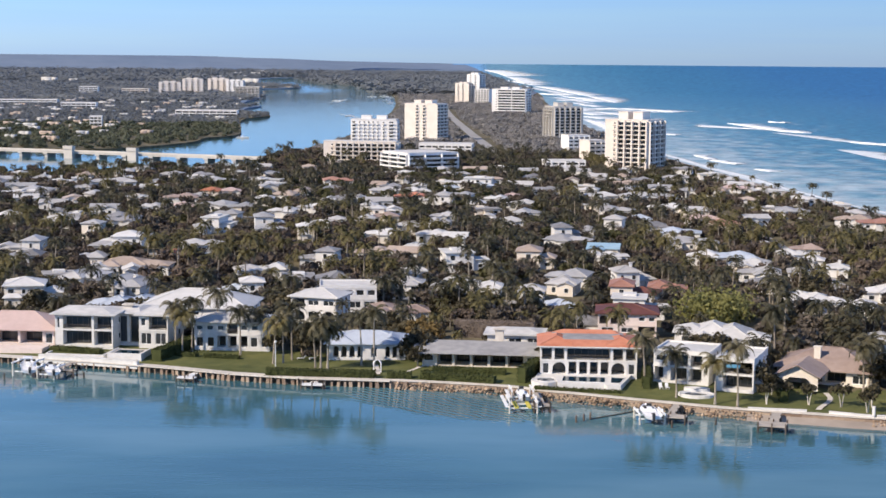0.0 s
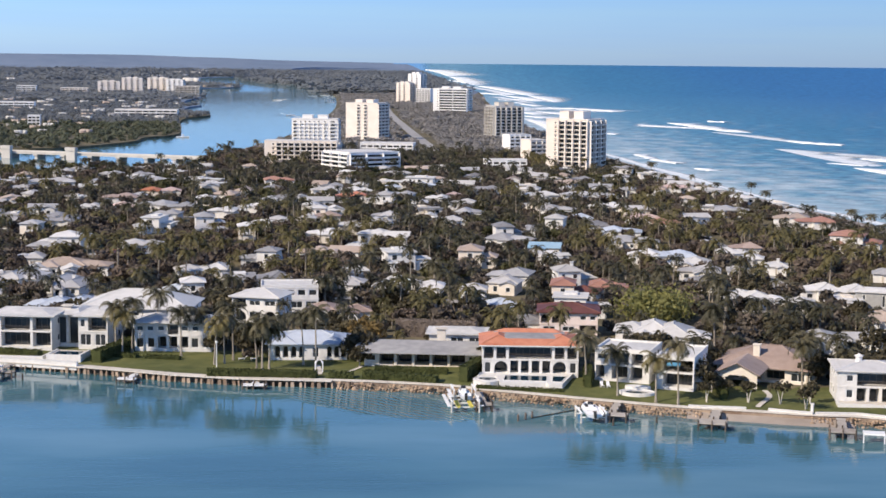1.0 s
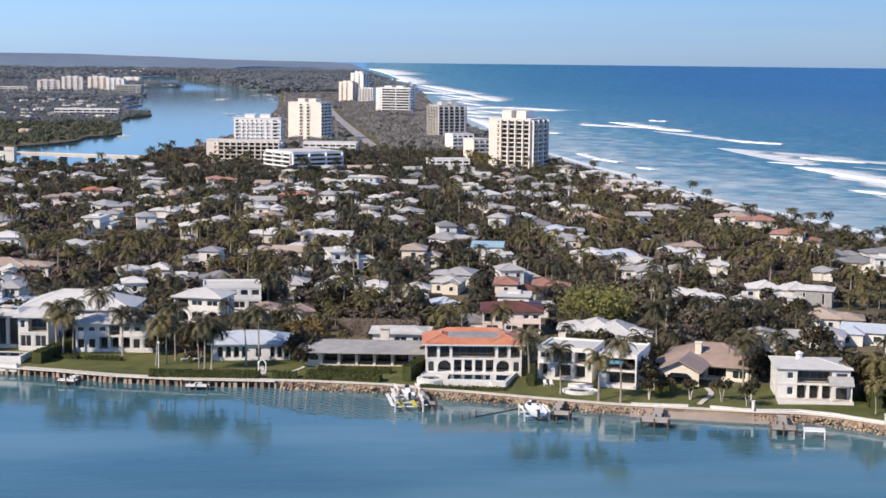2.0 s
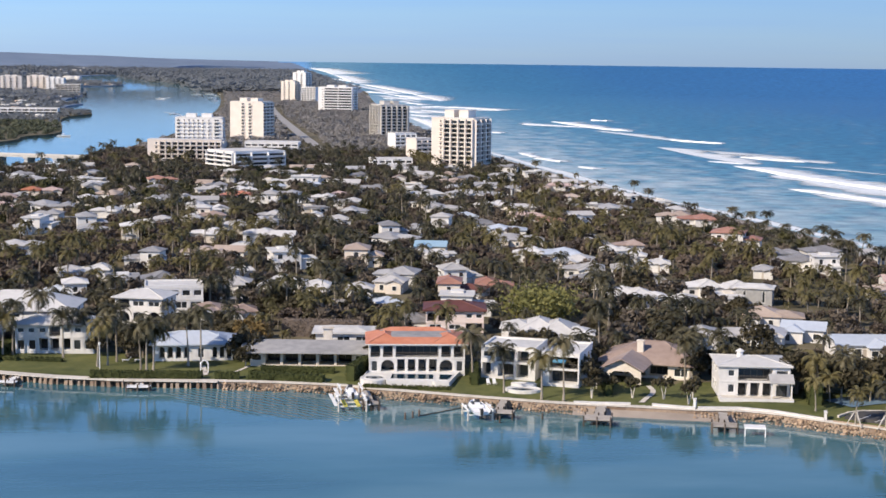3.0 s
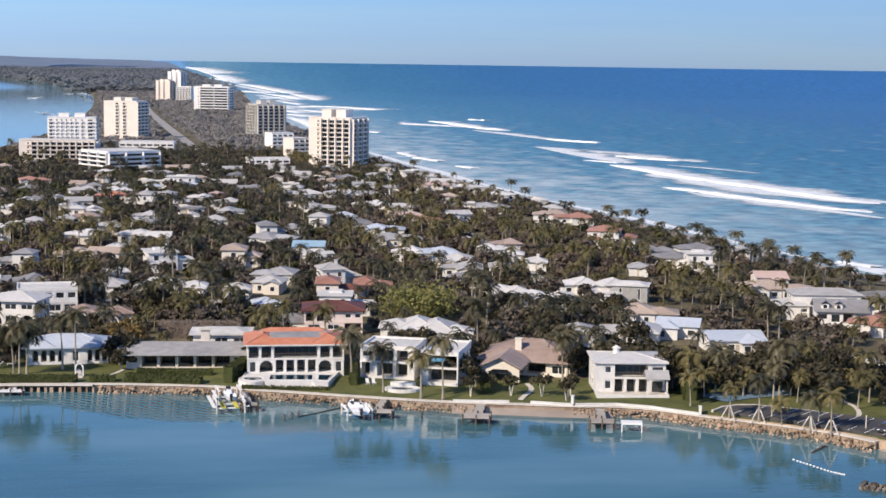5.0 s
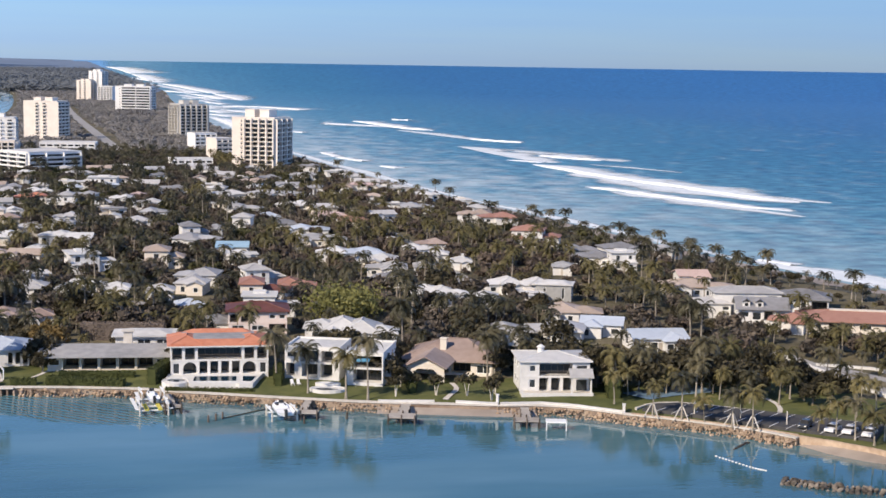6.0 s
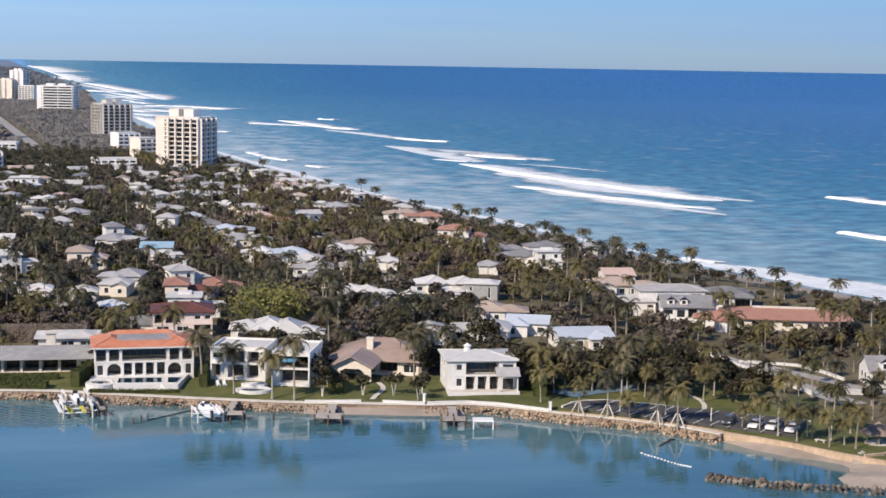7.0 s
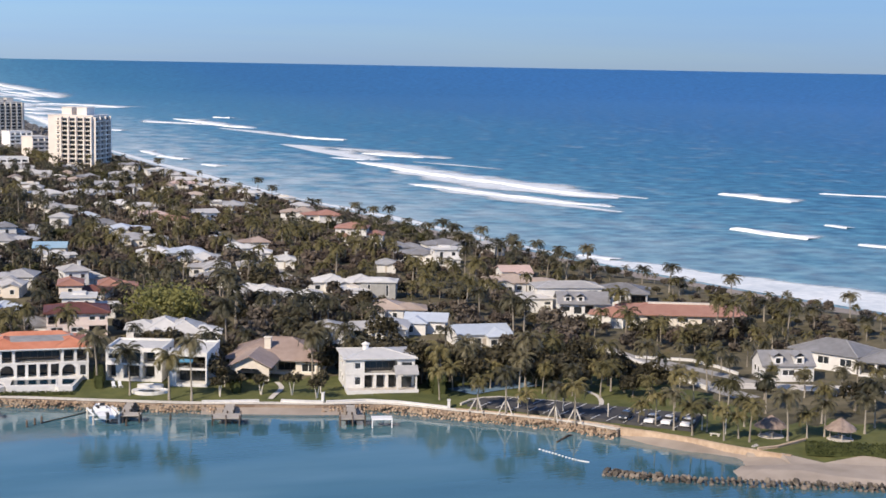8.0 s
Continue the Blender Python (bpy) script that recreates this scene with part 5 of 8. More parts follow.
for dx in (-4.4, -0.9):
    dormer = part("dormer", Shape().box(dx - 1.0, 0.6, 3.2, dx + 1.0, 3.6, 4.9), WHITE_WALL, slate_wing)
    cap = Shape()
    gable(cap, -0.3, -1.05, 3.2, 1.05, 0, 0.8, 0.2, 0.12)
    part("dormer_roof", cap, ROOFS["slate"], dormer, at=pose(dx, 0.6, 5.0, 0, 0, 90))
    far_window(slate_wing, 1.2, 1.2, pose(dx, 0.58, 3.7))
fine_house("white upper block with small windows behind the slate wing", 183, 404.6, 3.0, -12, 18.5, 9, [(2.8, [(1, "wall"), (1, "win"), (1, "win"), (1, "wall")]), (2.6, [(1, "wall"), (1, "win"), (0.6, "wall"), (1, "win")])], "hip", WHITE_WALL, ROOFS["white"], 1.2, 0.5)
fine_house("low white end wing beside the slate-roofed house", 173.2, 404.2, 3.0, -12, 8.5, 9, [(2.7, [(1, "win"), (1, "wall"), (1, "win")])], "hip", WHITE_WALL, ROOFS["white"], 1.2, 0.5)
fine_house("grey mansard house with white arched windows under a flat white roof", 137.6, 439.2, 2.4, -22, 10.2, 8, [(4.2, [(0.5, "wall"), (0.6, "tall"), (1.2, "wall"), (0.6, "tall"), (0.5, "wall")])], "flat", GREY_WALL, DECK_ROOF, 0.8, 0.5, 1.2)
fine_house("low white slate-roofed wing toward the beach", 199, 405, 3.0, -28, 15, 12, [(3.3, [(1, "loggia"), (1, "win"), (1, "open")])], "hip", WHITE_WALL, ROOFS["slate"], 2.0)
gabled = fine_house("white gabled house with two dormers and a dark slate roof", 188.8, 299.6, 2.3, -15, 11.4, 9, [(3.0, [(1, "arch"), (1, "win"), (1, "arch")])], "gable", WHITE_WALL, ROOFS["slate"], 2.8, 0.4)
for dx in (-2.4, 2.4):
    dormer = part("dormer", Shape().box(dx - 1.1, 0.3, 3.3, dx + 1.1, 3.6, 5.2), WHITE_WALL, gabled)
    cap = Shape()
    gable(cap, -0.3, -1.15, 3.6, 1.15, 0, 0.9, 0.2, 0.12)
    part("dormer_roof", cap, ROOFS["slate"], dormer, at=pose(dx, 0.3, 5.2, 0, 0, 90))
    far_window(gabled, 1.3, 1.4, pose(dx, 0.28, 3.6))
fine_house("low white wing with garage doors under a slate roof", 213, 295.5, 2.4, -43, 15, 11, [(3.0, [(1, "open"), (1, "loggia"), (1, "open"), (1, "win")])], "hip", WHITE_WALL, ROOFS["slate"], 2.2, 0.6)
fine_house("hip-roofed rear wing of the white slate-roofed house", 204.3, 310, 2.4, -62, 17, 12, [(3.4, [(1, "win"), (1, "win"), (1, "win")])], "hip", WHITE_WALL, ROOFS["slate"], 2.4, 0.6)
# trees kept off here so that the larger houses show from the camera
FOOTPRINTS.extend([(46, 383, 9, 8), (-33.6, 402, 8, 8), (-25.6, 421, 8, 5), (178, 384, 10, 7), (115, 370, 11, 5), (137, 429, 7, 7), (128, 371, 8, 6), (164, 322, 5, 30), (175, 498, 10, 7)])


# ---- trees ----
def palm_shape(rng, fronds=20, height=9.0, length=3.0, leaflets=9, droop=1.0, lean=0.8):
    """A palm: a tapered, slightly bent trunk, and arched fronds of narrow leaflets, the old ones hanging. Returns trunk and crown as arrays."""
    bx, by = rng.uniform(-lean, lean), rng.uniform(-lean, lean)
    path = [(bx * u * u, by * u * u, height * u) for u in (0, 0.15, 0.5, 1.0)]
    trunk = Shape().tube(path, [0.3, 0.2, 0.16, 0.13], 6)
    v, t = [], []
    for i in range(fronds):
        a = 2.4 * i + rng.uniform(-0.3, 0.3)
        up = 1.15 - 1.5 * (i / fronds) ** 0.8 + rng.uniform(-0.12, 0.12)
        ln = length * rng.uniform(0.85, 1.12)
        ca, sa = math.cos(a), math.sin(a)
        spine = []
        r, h, e = 0.0, 0.0, up
        steps = 6
        for k in range(steps + 1):
            spine.append((bx + ca * r, by + sa * r, height + h))
            r += math.cos(e) * ln / steps
            h += math.sin(e) * ln / steps
            e -= droop * (0.16 + 0.07 * k)
        for k in range(steps):
            p, q = spine[k], spine[k + 1]
            b = len(v)
            wd = 0.05
            v.extend([(p[0] - sa * wd, p[1] + ca * wd, p[2]), (p[0] + sa * wd, p[1] - ca * wd, p[2]), (q[0], q[1], q[2])])
            t.append((b, b + 1, b + 2))
        for k in range(leaflets):
            u = (k + 0.6) / leaflets * steps
            j = min(int(u), steps - 1)
            w = u - j
            p, q = spine[j], spine[j + 1]
            c = [p[m] + (q[m] - p[m]) * w for m in range(3)]
            fwd = [(q[m] - p[m]) / ln * steps for m in range(3)]
            ll = ln * (0.36 - 0.2 * abs(k / leaflets - 0.4)) * rng.uniform(0.8, 1.15)
            for sgn in (-1, 1):
                tip = (c[0] + sgn * -sa * ll * 0.8 + fwd[0] * ll * 0.55, c[1] + sgn * ca * ll * 0.8 + fwd[1] * ll * 0.55, c[2] + fwd[2] * ll * 0.5 - ll * 0.42)
                b = len(v)
                hw = ln / leaflets * 0.5
                v.extend([(c[0] - fwd[0] * hw, c[1] - fwd[1] * hw, c[2] - fwd[2] * hw), (c[0] + fwd[0] * hw, c[1] + fwd[1] * hw, c[2] + fwd[2] * hw), tip])
                t.append((b, b + 1, b + 2))
    return trunk, np.array(v), np.array(t)


def crown_shape(rng, leaves, radius=3.2, tall=3.0, base=2.4, leaf=0.45, lumps=8, sparse=0.0, level=0.0):
    """A broad crown: many bent leaf sprays gathered in uneven lumps, with gaps between them; level lays the sprays flatter. Returns arrays."""
    cs = []
    for i in range(lumps):
        a, r = rng.uniform(0, 6.283), radius * math.sqrt(rng.uniform(0.02, 1.0)) * 0.62
        cs.append((r * math.cos(a), r * math.sin(a), base + tall * rng.uniform(0.25, 0.85) * (1 - 0.3 * r / radius), radius * rng.uniform(0.30, 0.5)))
    n = leaves
    pick = np.array([rng.randrange(lumps) for _ in range(n)])
    g = np.random.default_rng(rng.randrange(10 ** 6))
    d = g.normal(size=(n, 3))
    d[:, 2] = d[:, 2] * 0.8 + 0.25
    d /= np.linalg.norm(d, axis=1)[:, None]
    c = np.array(cs)
    rad = c[pick, 3] * g.uniform(0.72 - 0.3 * sparse, 1.12, n)
    pos = c[pick, :3] + d * rad[:, None] * np.array([1, 1, 0.85])
    nor = d * (1 - 0.7 * level) + g.normal(size=(n, 3)) * 0.8 * (1 - 0.65 * level) + np.array([-0.25, -0.2, 1.3]) * level
    nor /= np.linalg.norm(nor, axis=1)[:, None]
    ref = g.normal(size=(n, 3))
    u = np.cross(nor, ref)
    u /= np.linalg.norm(u, axis=1)[:, None]
    w = np.cross(nor, u)
    s = leaf * g.uniform(0.6, 1.35, n)[:, None]
    v = np.empty((n, 4, 3))
    v[:, 0], v[:, 2] = pos - u * s, pos + u * s
    v[:, 1], v[:, 3] = pos + w * s * 0.62 - nor * s * 0.28, pos - w * s * 0.62 - nor * s * 0.28
    k = np.arange(n)[:, None] * 4
    return v.reshape(-1, 3), np.concatenate([k + [0, 1, 2], k + [0, 2, 3]])


def limb_shape(rng, height=3.4, spread=1.6):
    """A trunk that forks into limbs."""
    s = Shape().tube([(0, 0, -0.3), (0.05, 0, height * 0.3), (0.1, 0.05, height * 0.55)], [0.28, 0.2, 0.17], 6)
    for i in range(4):
        a = 1.57 * i + rng.uniform(-0.4, 0.4)
        s.tube([(0.1, 0.05, height * 0.5), (spread * 0.5 * math.cos(a), spread * 0.5 * math.sin(a), height * 0.8), (spread * math.cos(a), spread * math.sin(a), height * 1.15)], [0.15, 0.1, 0.05], 5)
    return s


tree_rng = random.Random(21)
PALM_KINDS = []
for hgt, ln, n, dr, mat in ((9.0, 3.7, 22, 0.95, FROND), (10.5, 3.5, 20, 1.1, FROND), (7.5, 3.5, 22, 0.9, FROND), (8.0, 3.5, 20, 1.15, FROND_DRY), (11.0, 3.7, 22, 1.0, FROND), (6.0, 3.3, 20, 0.9, FROND_DRY)):
    tr, v, t = palm_shape(tree_rng, n, hgt, ln, 9, dr)
    tm = tr.mesh("trunk")
    tm.materials.append(PALM_BARK)
    PALM_KINDS.append((tm, tri_mesh("crown", v, t, mat), hgt))
TREE_KINDS = []
for rad, tall, base, leaves, mat in ((3.4, 3.2, 2.2, 620, LEAF), (4.2, 3.6, 2.4, 760, LEAF), (2.6, 3.4, 1.6, 480, LEAF), (3.0, 2.4, 1.4, 480, LEAF_BROWN), (3.8, 3.0, 2.0, 640, LEAF)):
    lm = limb_shape(tree_rng, base + tall * 0.35, rad * 0.5).mesh("trunk")
    lm.materials.append(BARK)
    v, t = crown_shape(tree_rng, leaves, rad, tall, base, 0.42, 9)
    TREE_KINDS.append((lm, tri_mesh("crown", v, t, mat)))


def palm(x, y, kind, turn=0.0, size=1.0, label="green coconut palm with arching fronds", group="palms", spread=1.0):
    trunk, crown, hgt = PALM_KINDS[kind]
    ob = thing("palm_tree", label, "palm tree", x, y, float(ground_z(x, y)) - 0.05, turn, group)
    ob.scale = (size * spread, size * spread, size)
    part("trunk", trunk, PALM_BARK, ob)
    part("crown", crown, FROND, ob)
    return ob


def tree(x, y, kind, turn=0.0, size=1.0, label="dark green broadleaf tree", group="garden trees"):
    trunk, crown = TREE_KINDS[kind]
    ob = thing("tree", label, "tree", x, y, float(ground_z(x, y)) - 0.05, turn, group)
    ob.scale = (size, size, size)
    part("trunk", trunk, BARK, ob)
    part("crown", crown, LEAF, ob)
    return ob


def is_free(x, y, margin=0.0):
    for fx, fy, hw, hd in FOOTPRINTS:
        if abs(x - fx) < hw + margin and fy - hd - margin < y < fy + hd + margin:
            return False
    return True


# woods and gardens too dense to count
far_rng = random.Random(5)
mid_crowns = [crown_shape(far_rng, n, r, h, b, lf, 7) for n, r, h, b, lf in ((230, 3.3, 3.0, 1.0, 0.62), (260, 3.9, 3.2, 1.2, 0.66), (180, 2.6, 3.4, 0.6, 0.55), (150, 2.4, 1.8, 0.1, 0.55), (240, 3.4, 3.8, 1.4, 0.62))]
mid_palms = []
for hgt, ln in ((6.5, 3.3), (8.0, 3.2), (5.2, 3.2), (4.2, 3.0)):
    tr, v, t = palm_shape(far_rng, 15, hgt, ln, 6, 1.1)
    tv = np.array(tr.v)
    tt = np.array([(f[0], f[i], f[i + 1]) for f in tr.f for i in range(1, len(f) - 1)])
    mid_palms.append((v, t, tv, tt))
low_crowns = [crown_shape(far_rng, n, r, h, 0.2, lf, 8, 0.3, 0.7) for n, r, h, lf in ((150, 5.0, 3.8, 0.95), (130, 4.4, 4.4, 0.9), (170, 6.0, 3.2, 1.0))]


sow_rng = np.random.default_rng(17)


def sown(step, x0, y0, x1, y1, poly, view=0.36, *gaps):
    """Jittered places inside an outline and within the wedge of land that is overlooked, each gap (line, metres) kept clear."""
    gx, gy = np.meshgrid(np.arange(x0, x1, step), np.arange(y0, y1, step))
    x = gx.ravel() + sow_rng.uniform(-0.5, 0.5, gx.size) * step
    y = gy.ravel() + sow_rng.uniform(-0.5, 0.5, gx.size) * step
    ok = (x > -view * y - 20) & (x < 0.75 * y + 10)
    x, y = x[ok], y[ok]
    ok = inside(poly, x, y)
    x, y = x[ok], y[ok]
    for line, metres in gaps:
        ok = gap_to(line, x, y) > metres
        x, y = x[ok], y[ok]
    return list(zip(x.tolist(), y.tolist()))


STREETS = [[(165, 352), (169, 300), (172, 284)], [(-200, 455), (-60, 462), (60, 446), (150, 420)], [(-130, 560), (120, 540)], [(-160, 700), (150, 660)], [(120, 420), (130, 700), (110, 950)]]


leaves_mid, leaves_olive, leaves_brown, fronds_mid, fronds_dry, trunks_mid = [], [], [], [], [], []
near_spots = []
spots = sown(5.0, -330, 336, 320, 1170, ISLAND, 0.36, (OCEAN_BEACH, 25), (COVE_BEACH, 40), (SEAWALL, 24), *[(line, 3.4) for line in STREETS])
sea_gaps = gap_to(OCEAN_BEACH, np.array([p[0] for p in spots]), np.array([p[1] for p in spots]))
wall_gaps = gap_to(SEAWALL, np.array([p[0] for p in spots]), np.array([p[1] for p in spots]))
heights = ground_z(np.array([p[0] for p in spots]), np.array([p[1] for p in spots]))
for (x, y), to_sea, to_wall, land_z in zip(spots, sea_gaps.tolist(), wall_gaps.tolist(), heights.tolist()):
    if x > 105 and y < 345 and to_wall < 60:
        continue
    if not is_free(x, y, -0.6):
        continue
    if not is_free(x, y + (4.5 if y < 500 else 6.5), 0.0) and far_rng.random() < 0.12:
        continue
    n = noise.noise(Vector((x * 0.02, y * 0.014, 0.3)))
    dune = to_sea < 70
    if far_rng.random() < 0.10 - 0.25 * n + (0.22 if x > 140 and y < 500 else 0.0):
        continue
    z = land_z - 0.1
    s, a = 0.62 + 0.8 * far_rng.random() ** 1.5, far_rng.uniform(0, 6.283)
    if y > 540:
        s *= 0.92
    if dune and (y < 480 or to_sea < 38):
        s *= 0.55 if y < 480 else 0.62
    elif dune:
        s *= 0.8
    before_house = not (is_free(x, y + 5, 0.0) and is_free(x, y + 10, -1.0))
    if before_house:
        s *= 0.7 if y < 440 else 0.82
    roll = far_rng.random() * (1.8 if before_house else 1.0)
    golden = noise.noise(Vector((x * 0.012 + 9, y * 0.008, 1.7))) + (0.32 if x > 110 and y < 700 else 0.0)
    if roll < (0.42 if x > 90 or y < 600 else 0.3):
        v, t, tv, tt = far_rng.choice(mid_palms)
        (fronds_dry if golden > 0.2 else fronds_mid).append((v, t, x, y, z, a, s))
        trunks_mid.append((tv, tt, x, y, z, a, s))
    else:
        k = far_rng.choice((0, 1, 2, 3, 3, 4))
        if y < 470:
            near_spots.append((x, y, s, a))
            continue
        pick = far_rng.random() + 1.4 * golden
        (leaves_brown if pick > 0.86 else leaves_olive if pick < 0.12 else leaves_mid).append((*mid_crowns[k], x, y, z, a, s))
gathered("garden_trees", leaves_mid, LEAF_FIELD, "dense dark green garden trees between the houses", "trees")
gathered("olive_trees", leaves_olive, LEAF_OLIVE, "olive green garden trees between the houses", "trees")
gathered("dry_trees", leaves_brown, LEAF_BROWN, "brownish dry trees and shrubs between the houses", "trees")
gathered("palm_crowns", fronds_mid, FROND, "green palms rising between the houses", "palms")
gathered("golden_palm_crowns", fronds_dry, FROND_DRY, "golden dry palms between the houses", "palms")
gathered("palm_trunks", trunks_mid, PALM_BARK, "slender grey palm trunks between the houses", "palms")
far_rng.shuffle(near_spots)
for i, (x, y, s, a) in enumerate(near_spots[:215]):
    k = (0, 1, 2, 3, 4)[i % 5]
    tree(x, y, k, math.degrees(a), s, "dry brownish garden tree" if k == 3 else "dark green broadleaf garden tree")
gathered("garden_shrubs", [(*mid_crowns[i % 5], x, y, float(ground_z(x, y)) - 0.1, a, s) for i, (x, y, s, a) in enumerate(near_spots[215:])], LEAF_FIELD, "dense shrubs and small trees around the gardens", "shrubs")

near_woods, north, west, mangrove = [], [], [], []
far_crowns = [crown_shape(far_rng, 210, 60.0, 0.6, 1.5, 7.5, 14, 0.5, 1.0), crown_shape(far_rng, 190, 52.0, 0.5, 1.2, 7.0, 12, 0.5, 1.0)]
flat_crowns = [crown_shape(far_rng, n, r, h, 0.6, lf, 12, 0.5, 1.0) for n, r, h, lf in ((220, 30.0, 0.5, 3.8), (200, 24.0, 0.6, 3.6))]
BEACH_ROAD = [(5, 2300), (10, 1936), (42, 1120), (50, 1000)]
for x, y in sown(12, -330, 1150, 330, 3300, ISLAND, 0.36, (OCEAN_BEACH, 13), (LAGOON_SHORE, 8), (BEACH_ROAD, 9)):
    if is_free(x, y):
        near_woods.append((*far_rng.choice(low_crowns), x, y, 1.6, far_rng.uniform(0, 6.28), far_rng.uniform(0.7, 1.1)))
for x, y in sown(40, -1200, 3300, 330, 9000, ISLAND, 0.36, (OCEAN_BEACH, 60)):
    north.append((*far_rng.choice(far_crowns), x, y, 0.5, far_rng.uniform(0, 6.28), far_rng.uniform(0.6, 1.0)))
gathered("beach_road_woods", near_woods, HAZED_WOODS, "woods along the beach road, greyed by painted haze", "woods")
gathered("far_island_woods", north, HAZED_LEAF, "low woods along the far island, paled by painted haze", "woods")
for x, y in sown(14, -1100, 1200, -160, 2500, MAINLAND, 0.33, (MAINLAND_SHORE, 4)):
    (mangrove if y < 1700 else west).append((*far_rng.choice(low_crowns), x, y, 1.4, far_rng.uniform(0, 6.28), far_rng.uniform(0.7, 1.15)))
for x, y in sown(42, -1700, 2500, -250, 4600, MAINLAND, 0.33, (MAINLAND_SHORE, 14)):
    west.append((*far_rng.choice(flat_crowns), x, y, 1.4, far_rng.uniform(0, 6.28), far_rng.uniform(0.8, 1.1)))
for x, y in sown(100, -3500, 4600, -300, 9000, MAINLAND, 0.33, (MAINLAND_SHORE, 40)):
    west.append((*far_rng.choice(far_crowns), x, y, 0.6, far_rng.uniform(0, 6.28), far_rng.uniform(0.8, 1.3)))
gathered("mangroves", mangrove, MANGROVE, "dense green mangroves along the lagoon shore", "mangroves")
gathered("mainland_woods", west, HAZED_LEAF, "woods and mangroves on the mainland, paled by painted haze", "woods")


# ---- the waterfront ----
def along(line, step):
    """Places every so many metres along a line, with the way it runs."""
    out, left = [], 0.0
    for (ax, ay), (bx, by) in zip(line[:-1], line[1:]):
        ln = math.hypot(bx - ax, by - ay)
        tx, ty = (bx - ax) / ln, (by - ay) / ln
        s = left
        while s < ln:
            out.append((ax + tx * s, ay + ty * s, tx, ty))
            s += step
        left = s - ln
    return out


def rock_mesh(rng, name="rock"):
    bm = bmesh.new()
    bmesh.ops.create_icosphere(bm, subdivisions=1, radius=0.5)
    sx, sy, sz = rng.uniform(0.8, 1.3), rng.uniform(0.7, 1.1), rng.uniform(0.55, 0.85)
    for v in bm.verts:
        k = rng.uniform(0.85, 1.2)
        v.co = Vector((v.co.x * sx * k, v.co.y * sy * k, v.co.z * sz * k))
    # broken faces
    for _ in range(5):
        face = Vector((rng.gauss(0, 1), rng.gauss(0, 1), rng.gauss(0, 0.8))).normalized()
        cut = rng.uniform(0.22, 0.36)
        for v in bm.verts:
            over = v.co.dot(face) - cut
            if over > 0:
                v.co -= face * over
    me = bpy.data.meshes.new(name)
    bm.to_mesh(me)
    bm.free()
    return me


shore_rng = random.Random(8)
ROCKS = [rock_mesh(shore_rng) for _ in range(7)]
DARK_ROCKS = [rock_mesh(shore_rng) for _ in range(7)]
for me in ROCKS:
    me.materials.append(ROCK)
for me in DARK_ROCKS:
    me.materials.append(DARK_ROCK)
WALL_LINE = rounded(SEAWALL, 1)
seawall = thing("seawall", "weathered concrete seawall with a pale cap along the lawns", "seawall", 40, 322, 0, kind="structure")
back = seawall.matrix_basis.inverted()
spots = [p for p in along(WALL_LINE, 4.0) if p[0] < 133]
for (x, y, tx, ty), (x2, y2, _, _) in zip(spots[:-1], spots[1:]):
    ln, a = math.hypot(x2 - x, y2 - y), math.degrees(math.atan2(y2 - y, x2 - x))
    m = back @ pose(x, y, 0, 0, 0, a)
    part("wall_panel", Shape().box(-0.02, -0.3, -1.5, ln + 0.02, 0.12, 1.4), GAP_SHADE_WALL if x < -8 else PILE_BROWN, seawall, at=m)
    out = 1.5 if x < -8 else 0.35
    part("wall_cap", Shape().box(0.02, -1.1, 1.403, ln - 0.01, out, 1.62), CONCRETE, seawall, at=m)
for x, y, tx, ty in along(WALL_LINE, 1.45):
    if -112 < x < -8:
        o, hw = 1.0 + shore_rng.uniform(-0.15, 0.3), shore_rng.uniform(0.2, 0.5)
        m = back @ pose(x - ty * o + shore_rng.uniform(-0.3, 0.3), y + tx * o, 0, shore_rng.uniform(-7, 7), shore_rng.uniform(-7, 7), math.degrees(math.atan2(ty, tx)) + shore_rng.uniform(-14, 14))
        part("post", Shape().frustum(-hw, -0.3, hw, 0.3, -1.5, 0.12, 0.1, shore_rng.uniform(0.95, 1.36)), PILE_BROWN, seawall, at=m)
rip = thing("riprap", "tumbled tan limestone boulders along the foot of the seawall", "rocks", 100, 296, 0)
back = rip.matrix_basis.inverted()
singles, field = 0, []
for x, y, tx, ty in along(WALL_LINE, 0.7):
    if x < -10 or 64 < x < 84 or x > 134:
        continue
    for row in range(5):
        o = 0.3 + 0.62 * row + shore_rng.uniform(-0.3, 0.3)
        s = shore_rng.choice((0.3, 0.45, 0.6, 0.75, 1.15)) * shore_rng.uniform(0.9, 1.1)
        px, py, pz = x - ty * o, y + tx * o, 0.95 - 0.28 * row + shore_rng.uniform(-0.15, 0.2)
        if x > 86 and singles < 290:
            singles += 1
            ob = part("boulder", ROCKS[singles % 7], ROCK, rip, at=back @ pose(px, py, pz, shore_rng.uniform(0, 50), shore_rng.uniform(0, 50), shore_rng.uniform(0, 360)) @ Matrix.Scale(s, 4))
        else:
            me = ROCKS[shore_rng.randrange(7)]
            field.append((me, px, py, pz, s, shore_rng.uniform(0, 6.28)))
rock_arrays = {me: (np.array([tuple(v.co) for v in me.vertices]), np.array([tuple(p.vertices) for p in me.polygons])) for me in ROCKS}
gathered("riprap_stones", [(*rock_arrays[me], x, y, z, a, s) for me, x, y, z, s, a in field], ROCK_FIELD, "tan limestone boulders heaped against the seawall", "rocks")
groyne = thing("rock_groyne", "low curved groyne of dark boulders off the beach", "groyne", 140, 230, 0)
back = groyne.matrix_basis.inverted()
k = 0
